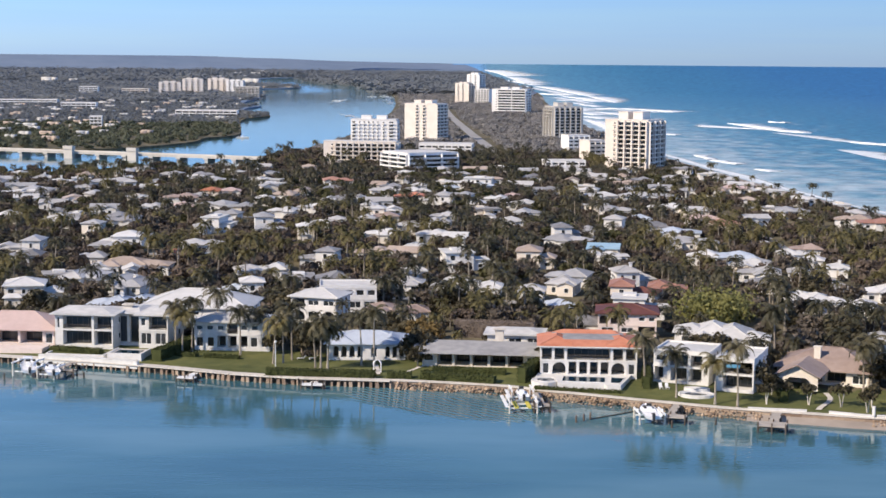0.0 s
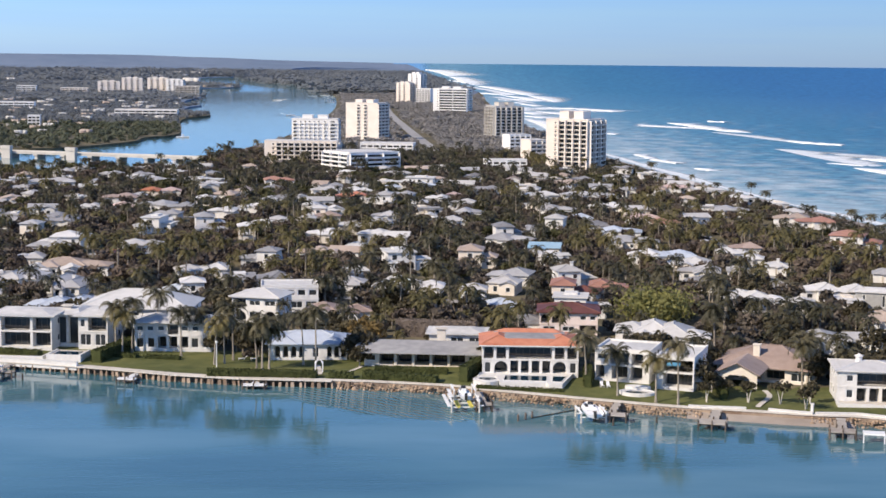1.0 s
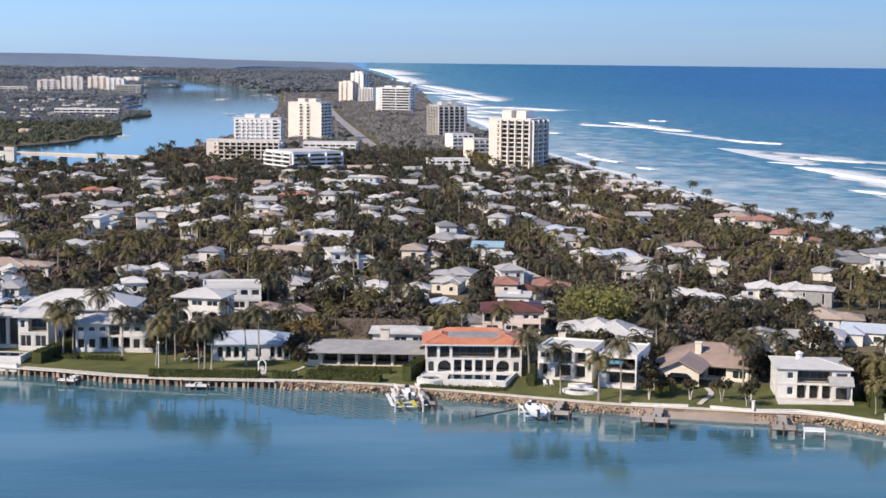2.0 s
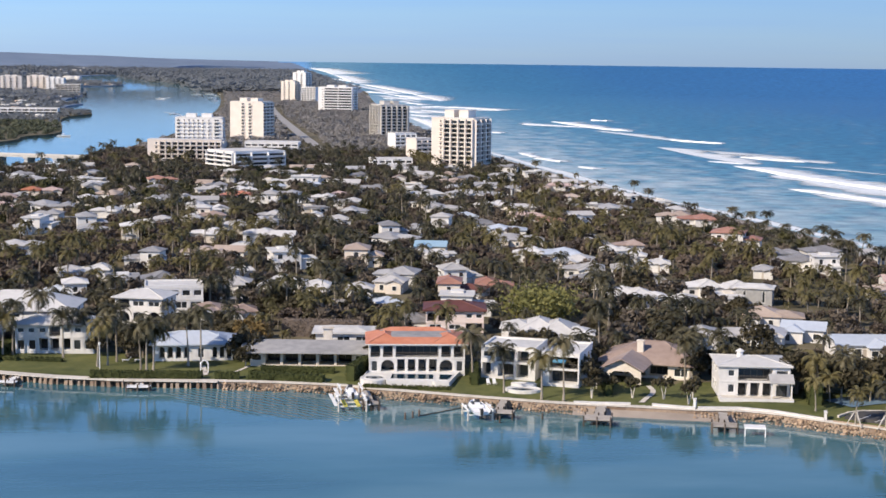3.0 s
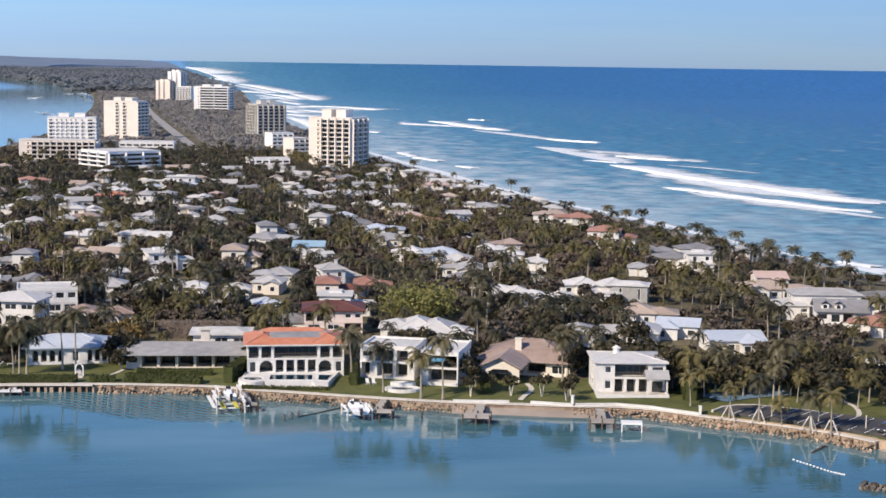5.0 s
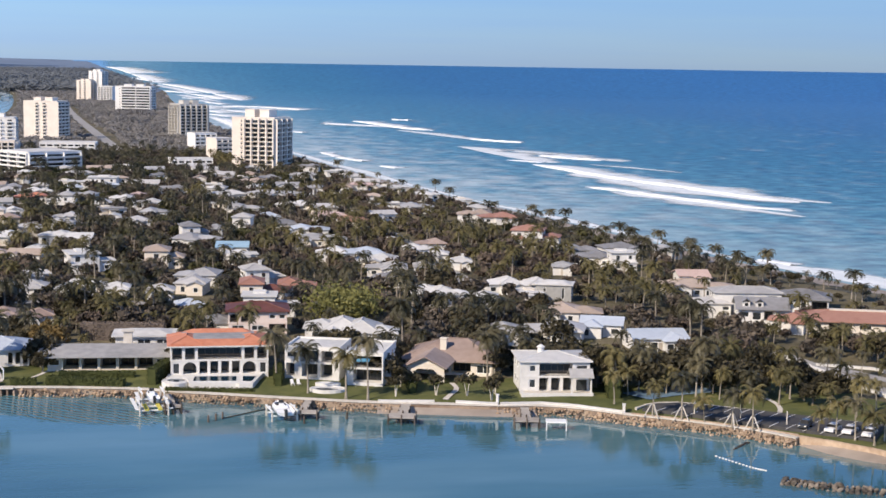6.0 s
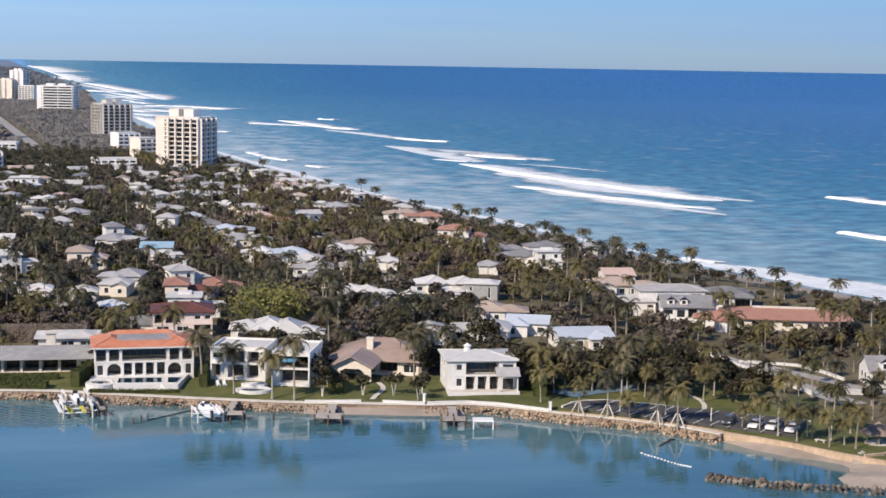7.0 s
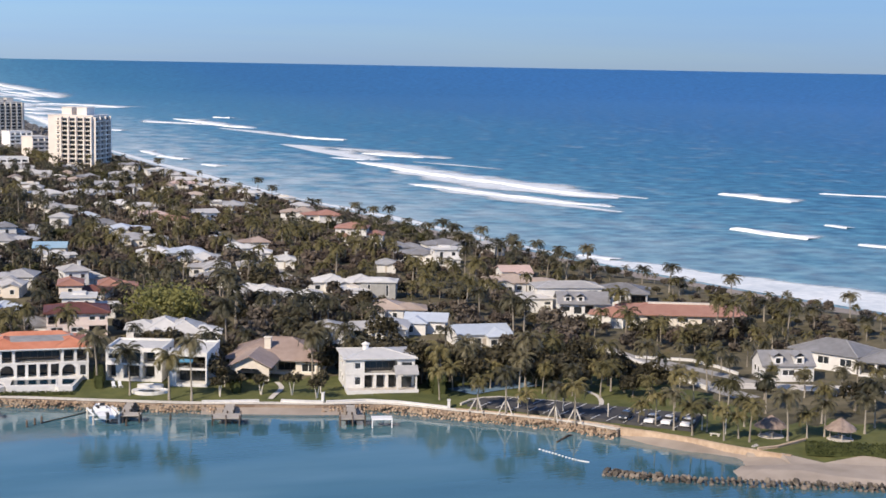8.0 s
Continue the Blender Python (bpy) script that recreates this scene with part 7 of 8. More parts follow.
def car(label, x, y, z, turn, paint):
    """A parked car: body with a hood and tail, glasshouse, roof, lamps and four wheels with tyre and rim."""
    ob = thing("car", label, "car", x, y, z, turn, "parked cars")
    body = Shape()
    side = [(-2.25, 0.35), (-2.2, 0.85), (-1.3, 0.95), (1.0, 0.95), (2.05, 0.78), (2.25, 0.55), (2.25, 0.3)]
    n = len(side)
    body.add([(px, py, pz) for py in (-0.9, 0.9) for px, pz in side], [tuple(range(n))[::-1], tuple(range(n, 2 * n))] + [(i, (i + 1) % n, n + (i + 1) % n, n + i) for i in range(n)])
    part("body", body, paint, ob)
    part("window_band", Shape().frustum(-1.75, -0.84, 1.05, 0.84, 0.953, 0.5, 0.14, 1.42), DARK_TRIM, ob, "dark tinted windows")
    part("roof", Shape().frustum(-1.27, -0.71, 0.57, 0.71, 1.423, 0.12, 0.08, 1.5), paint, ob)
    for px in (-1.4, 1.4):
        for py in (-0.86, 0.86):
            wheel = part("wheel", Shape().tube([(0, 0, -0.11), (0, 0, 0.11)], [0.33, 0.33], 14), DARK_TRIM, ob, at=pose(px, py, 0.33, 90))
            part("rim", Shape().tube([(0, 0, -0.125), (0, 0, 0.125)], [0.2, 0.2], 10), CAR_PAINTS[1], wheel)
    for py in (-0.6, 0.6):
        part("headlight", Shape().box(2.2, py - 0.2, 0.58, 2.28, py + 0.2, 0.72), PAINT_WHITE, ob)
    return ob


car("dark grey parked car", 136.6, 274.0, 2.33, 228, CAR_PAINTS[2])
car("white parked car facing the water", 140.3, 270.0, 2.33, 222, CAR_PAINTS[0])
car("white parked car beside another white car", 142.8, 268.0, 2.33, 224, CAR_PAINTS[0])
car("silver-white parked car at the end of the lot", 145.4, 265.3, 2.33, 226, CAR_PAINTS[0])
car("dark car parked before a white garage", 190.5, 283.5, float(ground_z(190.5, 283.5)) + 0.02, 20, CAR_PAINTS[2])
car("white car parked on a pale drive", 199, 281.5, float(ground_z(199, 281.5)) + 0.02, 15, CAR_PAINTS[0])


def hut(x, y):
    z = float(ground_z(x, y))
    ob = thing("tiki_hut", "open hut with a conical palm thatch roof", "hut", x, y, z, 20, "thatched huts")
    FOOTPRINTS.append((x, y, 3, 3))
    roof = Shape()
    rings = [(3.05, 1.95), (2.4, 2.5), (1.5, 3.15), (0.7, 3.7), (0.12, 4.05)]
    n = 18
    for i, (r, h) in enumerate(rings):
        for k in range(n):
            j = shore_rng.uniform(0.93, 1.07)
            roof.v.append((r * j * math.cos(6.2832 * k / n), r * j * math.sin(6.2832 * k / n), h + shore_rng.uniform(-0.1, 0.06)))
    for i in range(len(rings) - 1):
        for k in range(n):
            roof.f.append((i * n + k, i * n + (k + 1) % n, (i + 1) * n + (k + 1) % n, (i + 1) * n + k))
    roof.f.append(tuple((len(rings) - 1) * n + k for k in range(n)))
    part("thatch", roof, THATCH, ob)
    for k in range(4):
        a = 0.785 + 1.571 * k
        part("post", Shape().tube([(1.9 * math.cos(a), 1.9 * math.sin(a), -0.3), (1.9 * math.cos(a), 1.9 * math.sin(a), 2.75)], [0.12, 0.1], 7), WOOD, ob)
    part("table", Shape().box(-1.0, -0.5, 0.7, 1.0, 0.5, 0.78).box(-0.1, -0.3, -0.1, 0.1, 0.3, 0.7), CONCRETE, ob)
    part("floor_slab", Shape().tube([(0, 0, -0.3), (0, 0, 0.06)], [2.5, 2.5], 16), CONCRETE, ob)


hut(157.8, 255.6)
hut(169.0, 249.6)


def lamp_post(x, y, h=6.0, label="slender white lamp post"):
    ob = thing("lamp_post", label, "lamp post", x, y, float(ground_z(x, y)) - 0.1, 0, "lamp posts")
    part("pole", Shape().tube([(0, 0, 0), (0, 0, h)], [0.11, 0.08], 8), PAINT_WHITE, ob)
    part("head", Shape().tube([(0, 0, h), (0, 0, h + 0.15), (0, 0, h + 0.5), (0, 0, h + 0.6)], [0.12, 0.3, 0.3, 0.1], 8), PAINT_WHITE, ob)


lamp_post(-37.4, 352.5, 5.5)
lamp_post(71.5, 346, 6.0)
for px, py in ((146.8, 262.2), (149.6, 258.2), (134, 276.5), (127.5, 283.5), (120, 288.6)):
    post = thing("fence_post", "pale wooden post at the edge of the lot", "post", px, py, 2.2, -45, "posts at the lot")
    part("shaft", Shape().box(-0.1, -0.1, -0.2, 0.1, 0.1, 2.6), CONCRETE, post)
    part("cap", Shape().frustum(-0.14, -0.14, 0.14, 0.14, 2.603, 0.12, 0.12, 2.8), CONCRETE, post)
stair = thing("beach_steps", "pale concrete steps down to the beach", "steps", 150.4, 249.3, 0.6, 35)
for i in range(6):
    part("step", Shape().box(-1.0, -0.3 * i - 0.3, -0.8, 1.0, -0.3 * i - 0.003, 1.4 - 0.18 * i), CONCRETE, stair)


def path(name, label, pts, width, material, z=0.05):
    s = Shape()
    ps = along(rounded(pts, 2), 1.2)
    for x, y, tx, ty in ps:
        for o in (-width / 2, width / 2):
            px, py = x + ty * o, y - tx * o
            s.v.append((px, py, float(ground_z(px, py)) + z))
    s.f = [(2 * i, 2 * i + 1, 2 * i + 3, 2 * i + 2) for i in range(len(ps) - 1)]
    return solid(name, s, material, label, "path", kind="structure")


path("path", "pale curved footpath across the park lawn", [(137.0, 309.8), (140.7, 304.5), (141.6, 298.1), (140.2, 292.4), (138.2, 288.6)], 1.0, CONCRETE, 0.1)
path("path_garden", "pale garden path from the house to the water", [(80.2, 327.5), (80.0, 320.5), (75.0, 311.8)], 1.1, CONCRETE, 0.1)
path("path_gate", "pale stepping path to a garden gate", [(-14.9, 354.5), (-14.2, 348), (-13.9, 342.6)], 1.0, CONCRETE, 0.1)
path("path_lawn", "pale garden path down to the seawall", [(-4.6, 353), (-7.2, 347.5), (-9.2, 342.6)], 0.9, CONCRETE, 0.1)
gate = thing("garden_arch", "white garden arch over a path", "garden arch", -14.3, 346.8, float(ground_z(-14.3, 346.8)), 0)
for e in (-0.8, 0.8):
    part("post", Shape().box(e - 0.12, -0.4, -0.1, e + 0.12, 0.4, 2.0), PAINT_WHITE, gate)
part("arch", Shape().tube([(-0.8, 0, 2.0), (-0.55, 0, 2.5), (0, 0, 2.75), (0.55, 0, 2.5), (0.8, 0, 2.0)], [0.22] * 5, 6), PAINT_WHITE, gate)
for px, turn in ((-32.4, 8), (-29.6, -6)):
    lounge = thing("lounge_chair", "white lounge chair on the lawn", "lounge chair", px, 361.5, float(ground_z(px, 361.5)), turn, "lounge chairs")
    part("seat", Shape().box(-1.0, -0.35, 0.3, 0.5, 0.35, 0.42), PAINT_WHITE, lounge)
    part("backrest", Shape().add([(0.5, -0.35, 0.32), (0.5, 0.35, 0.32), (1.1, 0.35, 0.95), (1.1, -0.35, 0.95), (0.5, -0.35, 0.42), (0.5, 0.35, 0.42), (1.02, 0.35, 1.0), (1.02, -0.35, 1.0)], [(0, 1, 2, 3), (5, 4, 7, 6), (3, 2, 6, 7), (0, 3, 7, 4), (1, 5, 6, 2)]), PAINT_WHITE, lounge)
    for lx in (-0.85, 0.4):
        for ly in (-0.3, 0.3):
            part("leg", Shape().box(lx - 0.04, ly - 0.04, -0.05, lx + 0.04, ly + 0.04, 0.3), PAINT_WHITE, lounge)
path("path_drive", "pale paved drive before the white gabled house", [(176, 298.5), (184, 295), (191, 291), (203, 286)], 6.5, CONCRETE, 0.12)
path("path_lane", "narrow grey lane beside the boundary wall", [(171, 329), (176, 316), (181, 300)], 4.0, PALE_ROAD, 0.12)
path("path_court", "faded blue play court among the trees", [(114.5, 307.0), (122, 310.5), (133, 313)], 8.0, COURT_BLUE, 0.16)
for px, py in ((46.1, 329.6), (47.4, 329.5)):
    seat = thing("lawn_chair", "white slatted lawn chair on the grass", "chair", px, py, float(ground_z(px, py)), 12, "lawn chairs")
    part("seat", Shape().box(-0.35, -0.4, 0.35, 0.35, 0.35, 0.42), PAINT_WHITE, seat)
    part("backrest", Shape().add([(-0.35, 0.3, 0.43), (0.35, 0.3, 0.43), (0.35, 0.65, 1.2), (-0.35, 0.65, 1.2), (-0.35, 0.38, 0.43), (0.35, 0.38, 0.43), (0.35, 0.73, 1.2), (-0.35, 0.73, 1.2)], [(0, 1, 2, 3), (5, 4, 7, 6), (3, 2, 6, 7), (0, 3, 7, 4), (1, 5, 6, 2)]), PAINT_WHITE, seat)
    for lx in (-0.3, 0.3):
        for ly in (-0.35, 0.3):
            part("leg", Shape().box(lx - 0.04, ly - 0.04, -0.05, lx + 0.04, ly + 0.04, 0.35), PAINT_WHITE, seat)
park_bench = thing("bench", "pale concrete bench on the grass above the cove", "bench", 147.5, 258.4, float(ground_z(147.5, 258.4)), -50)
part("seat", Shape().box(-1.0, -0.3, 0.4, 1.0, 0.3, 0.5), CONCRETE, park_bench)
for px in (-0.7, 0.7):
    part("leg", Shape().box(px - 0.12, -0.25, -0.1, px + 0.12, 0.25, 0.4), CONCRETE, park_bench)


# ---- hedges and planting along the water ----
def hedge(label, ax, ay, bx, by, width=1.2, height=1.3, material=HEDGE_LEAF):
    """A clipped hedge: a leafy block with an uneven skin of small leaves."""
    ln = math.hypot(bx - ax, by - ay)
    turn = math.degrees(math.atan2(by - ay, bx - ax))
    g = np.random.default_rng(int(ln * 100) + 3)
    n = int(ln * (width + 2 * height) * 14)
    u = g.uniform(0, ln, n)
    side = g.uniform(0, width + 2 * height, n)
    yy = np.where(side < height, -width / 2, np.where(side < height + width, side - height - width / 2, width / 2))
    zz = np.where(side < height, side, np.where(side < height + width, height, side - height - width))
    pos = np.stack([u, yy, zz], 1) + g.normal(size=(n, 3)) * 0.09
    d = g.normal(size=(n, 3)) + np.stack([np.zeros(n), np.sign(yy) * 0.8, np.full(n, 0.6)], 1)
    d /= np.linalg.norm(d, axis=1)[:, None]
    a = np.cross(d, g.normal(size=(n, 3)))
    a /= np.linalg.norm(a, axis=1)[:, None]
    b = np.cross(d, a)
    s = 0.19
    v = np.stack([pos - a * s, pos + b * s * 0.7, pos + a * s, pos - b * s * 0.7], 1).reshape(-1, 3)
    k = np.arange(n)[:, None] * 4
    me = tri_mesh("leaves", v, np.concatenate([k + [0, 1, 2], k + [0, 2, 3]]), material)
    ob = thing("hedge", label, "hedge", ax, ay, float(ground_z((ax + bx) / 2, (ay + by) / 2)), turn, "hedges")
    part("leaves", me, material, ob)
    part("core", Shape().box(0.1, -width / 2 + 0.12, -0.4, ln - 0.1, width / 2 - 0.12, height - 0.12), material, ob)
    return ob


hedge("long clipped green hedge along the seawall", -38.5, 343.4, -14.5, 341.2, 1.8, 1.6)
hedge("clipped green hedge beside a garden gate", -12.0, 341.2, -6.5, 341.0, 1.6, 1.4)
hedge("shaggy green hedge above the boulders", -4.5, 341.2, 11.5, 336.4, 2.6, 1.6)
hedge("tall dark green hedge between two gardens", 17.0, 336.0, 21.2, 347.0, 2.0, 3.0)
hedge("uneven dark shrubs below the veranda", -2.0, 346.5, 14.0, 343.6, 1.8, 1.2)
hedge("tall dark hedge beside the modern house", -65.0, 357.0, -59.5, 376.0, 2.4, 2.6)
hedge("low hedge before the columned house", -55.0, 362.5, -46.5, 361.0, 1.6, 0.8)
hedge("rounded low hedge under palms", -61.5, 364.0, -56.5, 362.6, 2.0, 0.9)
hedge("low green hedge on a planted terrace", -91.0, 366.5, -78.5, 362.0, 2.4, 1.7)
hedge("low hedge along the mansion's lawn", 19.5, 330.4, 37.5, 326.4, 1.0, 0.7)
hedge("dark hedge between the mansion and its neighbour", 43.0, 329.5, 44.5, 342.0, 1.6, 2.6)
hedge("dark hedge along a garden boundary", 69.5, 318.0, 71.5, 334.0, 1.6, 2.2)
hedge("tall dark green hedge beside the parking lot", 109.5, 306.0, 111.5, 315.0, 2.6, 4.0)
hedge("tall bare grey-brown hedge behind the low grey house", 3, 393, 23, 389.5, 3.0, 4.2, BARE_TWIG)
hedge("dark scrubby hedge bank below the boundary wall", 158.0, 340.0, 161.0, 304.0, 5.0, 1.6, LEAF)
hedge("green sea grape mound above the beach", 157.5, 243.2, 172.0, 236.0, 4.0, 1.4)
hedge("long green sea grape hedge above the beach", 171.0, 236.8, 190.0, 227.0, 5.0, 1.5)


def trees_at(spots, maker, label, group, size=(0.9, 1.1), kinds=(0, 1, 2), **shape):
    for i, (x, y) in enumerate(spots):
        maker(x, y, kinds[i % len(kinds)], shore_rng.uniform(0, 360), shore_rng.uniform(*size), label, group, **shape)


WATERFRONT_PALMS = [(-62.4, 368), (-60.6, 366.4), (-58.8, 369.4), (-54, 376), (-47, 366), (-43.2, 372), (-38.2, 355.5), (-36.1, 357), (-34.5, 361), (-28.2, 349.2), (-26.9, 348), (-25.6, 350.6), (-18.2, 355), (-15.3, 353), (42.7, 330.2), (48.3, 322.4), (55.3, 316.8), (59.5, 314.8), (75.7, 358), (90.7, 333), (88.5, 329)]
trees_at(WATERFRONT_PALMS, palm, "tall coconut palm on a waterfront lawn", "waterfront palms", (1.0, 1.2), (0, 3, 1, 4, 0))
PARK_PALMS = [(107.9, 301.5), (113.5, 309.1), (112.0, 290.6), (116.7, 287.0), (120.2, 284.0), (123.9, 279.2), (126.8, 276.2), (137.6, 270.6), (139.9, 267.9), (142.1, 264.6), (143.5, 259.9), (147.7, 261.9), (147.1, 254.4), (150.8, 255.5), (151.2, 252.2), (158.5, 250.9), (163.4, 252.1), (167.2, 252.1), (166.4, 295.7), (146.2, 300.8), (113, 316), (117, 312), (122, 309), (127, 305), (131, 302), (157, 264), (173, 262), (181, 256), (186, 248), (136, 298), (141, 295), (150, 290), (159, 274), (167.4, 273.4), (190, 256), (176, 252), (152, 283), (145, 308), (150, 312), (157, 306), (163, 312), (196, 270), (202, 262), (198, 252)]
trees_at(PARK_PALMS, palm, "golden-green coconut palm beside the parking lot", "park palms", (0.72, 0.98), (3, 5, 3, 0, 5, 2))
COAST_PALMS = [(232.9, 402), (223.6, 416), (221, 417.5), (224, 441), (217.8, 492), (210, 486), (211.6, 518), (202.7, 537), (198.6, 538), (202, 607), (198.7, 619), (226.2, 363), (229, 352), (238, 342), (243.7, 358), (193.9, 643), (197.2, 637), (186, 772), (183, 790), (174, 828), (160, 955), (226, 372), (218.8, 470), (206.6, 519), (214, 500), (208, 505), (204, 560), (213, 455), (196, 660), (190, 700), (191, 468.3), (195.7, 470.3), (199.6, 459), (202.1, 455.9), (205.9, 458), (210.2, 454.7), (201, 548.5), (202.1, 539.4), (204.1, 530.4), (199.9, 511.2), (203.2, 566.8), (201, 576.9)]
trees_at(COAST_PALMS, palm, "windblown palm on the dune above the ocean", "dune palms", (0.62, 0.86), (0, 2, 1, 2), spread=1.3)
GARDEN_PALMS = [(170.1, 360.2), (178.8, 357), (179.6, 351.9), (186.5, 354.8), (190.6, 350), (198.9, 351.2), (201.1, 346.4), (208.0, 348.2), (214.7, 349.6), (175.4, 341.5), (184.9, 345.2), (189.3, 336.6), (198.9, 340.2), (199.6, 330.9), (208, 338), (172, 318.8), (174.5, 308), (186, 326), (189, 317.7), (160, 296), (159.6, 289), (163.4, 285), (196, 322), (206, 326), (180, 291), (186, 288.5), (194, 287), (200, 290), (207, 285), (211, 290), (183, 284), (191, 282), (198, 280), (205, 277), (176, 303), (179, 312)]
trees_at(GARDEN_PALMS, palm, "low bushy palm in a dry garden", "garden palms", (0.5, 0.72), (3, 5, 2, 0))
# wooden braces round the newly planted palms
for px, py in ((112.0, 290.6), (116.7, 287.0), (123.9, 279.2), (126.8, 276.2)):
    prop = thing("tree_brace", "pale timber props round a newly planted palm", "tree brace", px, py, float(ground_z(px, py)), shore_rng.uniform(0, 90), "palm props")
    for k in range(3):
        a = 2.094 * k
        s = Shape()
        c, sn = math.cos(a), math.sin(a)
        s.add([(1.7 * c - 0.09 * sn, 1.7 * sn + 0.09 * c, 0), (1.7 * c + 0.09 * sn, 1.7 * sn - 0.09 * c, 0), (0.2 * c + 0.09 * sn, 0.2 * sn - 0.09 * c, 2.7), (0.2 * c - 0.09 * sn, 0.2 * sn + 0.09 * c, 2.7), (1.85 * c - 0.09 * sn, 1.85 * sn + 0.09 * c, 0), (1.85 * c + 0.09 * sn, 1.85 * sn - 0.09 * c, 0), (0.35 * c + 0.09 * sn, 0.35 * sn - 0.09 * c, 2.8), (0.35 * c - 0.09 * sn, 0.35 * sn + 0.09 * c, 2.8)], [(0, 1, 2, 3), (5, 4, 7, 6), (0, 3, 7, 4), (1, 5, 6, 2), (3, 2, 6, 7), (0, 4, 5, 1)])
        part("prop", s, CONCRETE, prop)
GARDEN_TREES = [(-5.5, 352.5), (-6, 359), (22.5, 352), (66, 330), (69, 338), (72, 349), (68, 345), (92, 335), (95, 340), (112, 322), (116, 318), (120, 314), (118, 324), (124, 320), (128, 312), (132, 308), (126, 326), (133, 318), (110, 326), (-44, 378), (-39, 368), (-33, 370), (-29, 366), (-4, 360), (23, 360), (-55, 383), (140, 302), (148, 294), (155, 299), (148, 306), (124, 330), (130, 334), (137, 326), (142, 318), (148, 322), (154, 314), (138, 338), (147, 335), (114, 331), (104, 333), (98, 332), (152, 330), (174, 285), (186, 270)]
tree(117, 369, 4, 40, 1.25, "broad rounded olive tree behind the white house", "garden trees by the water")
trees_at(GARDEN_TREES, tree, "dense dark green garden tree", "garden trees by the water", (0.8, 1.25), (0, 4, 2, 1))
for px, py in ((65.6, 316.3), (68.5, 325.4), (69.9, 319.7), (74.0, 315.7), (80.2, 314.2), (84.3, 309.8), (86.5, 315)):
    small = thing("tree", "small tree with pale forked trunks on the lawn", "tree", px, py, float(ground_z(px, py)), shore_rng.uniform(0, 360), "forked lawn trees")
    for e in (-1, 1):
        fork = Shape()
        fork.tube([(0.1 * e, 0, -0.2), (0.35 * e, 0, 1.2), (0.75 * e, 0.1, 2.6)], [0.13, 0.11, 0.08], 6)
        part("trunk", fork, CONCRETE, small)
    v, t = crown_shape(tree_rng, 230, 2.6, 1.6, 2.5, 0.36, 9)
    part("crown", tri_mesh("crown", v, t, LEAF), LEAF, small)
BACKDROP_TREES = [(109.5, 318), (112.5, 313), (115, 321), (118.5, 309.5), (121, 317), (124.5, 312), (127.5, 318), (130, 309), (133.5, 313), (117, 328), (122, 325), (129, 325), (135, 321), (139, 314), (136, 305), (143, 310), (111, 334), (105, 328)]
trees_at(BACKDROP_TREES[1::3], palm, "tall golden-green palm among dark trees", "palms behind the lot", (0.95, 1.2), (3, 5, 0, 2))
trees_at(BACKDROP_TREES[0::3] + BACKDROP_TREES[2::3], tree, "tall dense dark green tree behind the parking lot", "trees behind the lot", (1.15, 1.6), (0, 2, 4, 1))
v, t = crown_shape(tree_rng, 3400, 13.0, 7.0, 0.8, 0.5, 34, 0.8, 0.3)
spread = thing("tree", "broad spreading tree with thin yellow-green foliage", "tree", 72, 414, 2.2)
part("crown", tri_mesh("crown", v, t, LEAF_BRIGHT), LEAF_BRIGHT, spread)
part("trunk", limb_shape(tree_rng, 4.5, 5.0), BARK, spread)
for gx, gy in ((-5, 380), (-1.5, 377)):
    v, t = crown_shape(tree_rng, 620, 3.2, 6.2, 1.2, 0.4, 9)
    gold = thing("tree", "yellowing golden tree behind the low grey house", "tree", gx - 1, gy, 2.2)
    part("crown", tri_mesh("crown", v, t, GOLD_LEAF), GOLD_LEAF, gold)
    part("trunk", limb_shape(tree_rng, 3.0, 1.2), BARK, gold)

# ---- surf ----
def foam_wash_material():
    m = surface("thin_foam", (0.54, 0.60, 0.64), (0.76, 0.79, 0.80), 3.0, 0.9)
    nt = m.node_tree
    n, ln = nt.nodes, nt.links.new
    geo, mp, tex = n.new("ShaderNodeNewGeometry"), n.new("ShaderNodeMapping"), n.new("ShaderNodeTexNoise")
    mp.inputs["Scale"].default_value = (0.11, 0.30, 1)
    mp.inputs["Rotation"].default_value = (0, 0, radians(9))
    tex.inputs["Scale"].default_value, tex.inputs["Detail"].default_value, tex.inputs["Roughness"].default_value = 1.0, 9.0, 0.76
    ln(geo.outputs["Position"], mp.inputs["Vector"])
    ln(mp.outputs[0], tex.inputs["Vector"])
    uv, cut = n.new("ShaderNodeUVMap"), n.new("ShaderNodeSeparateXYZ")
    ln(uv.outputs[0], cut.inputs[0])
    less, gain = n.new("ShaderNodeMath"), n.new("ShaderNodeMath")
    less.operation, gain.operation = "SUBTRACT", "MULTIPLY_ADD"
    ln(tex.outputs[0], less.inputs[0])
    ln(cut.outputs["Y"], less.inputs[1])
    ln(less.outputs[0], gain.inputs[0])
    gain.inputs[1].default_value, gain.inputs[2].default_value = 2.8, 0.72
    rng = n.new("ShaderNodeClamp")
    ln(gain.outputs[0], rng.inputs["Value"])
    tr, ms = n.new("ShaderNodeBsdfTransparent"), n.new("ShaderNodeMixShader")
    ln(rng.outputs[0], ms.inputs[0])
    ln(tr.outputs[0], ms.inputs[1])
    ln(n["Principled BSDF"].outputs[0], ms.inputs[2])
    ln(ms.outputs[0], n["Material Output"].inputs["Surface"])
    return m


THIN_FOAM = foam_wash_material()


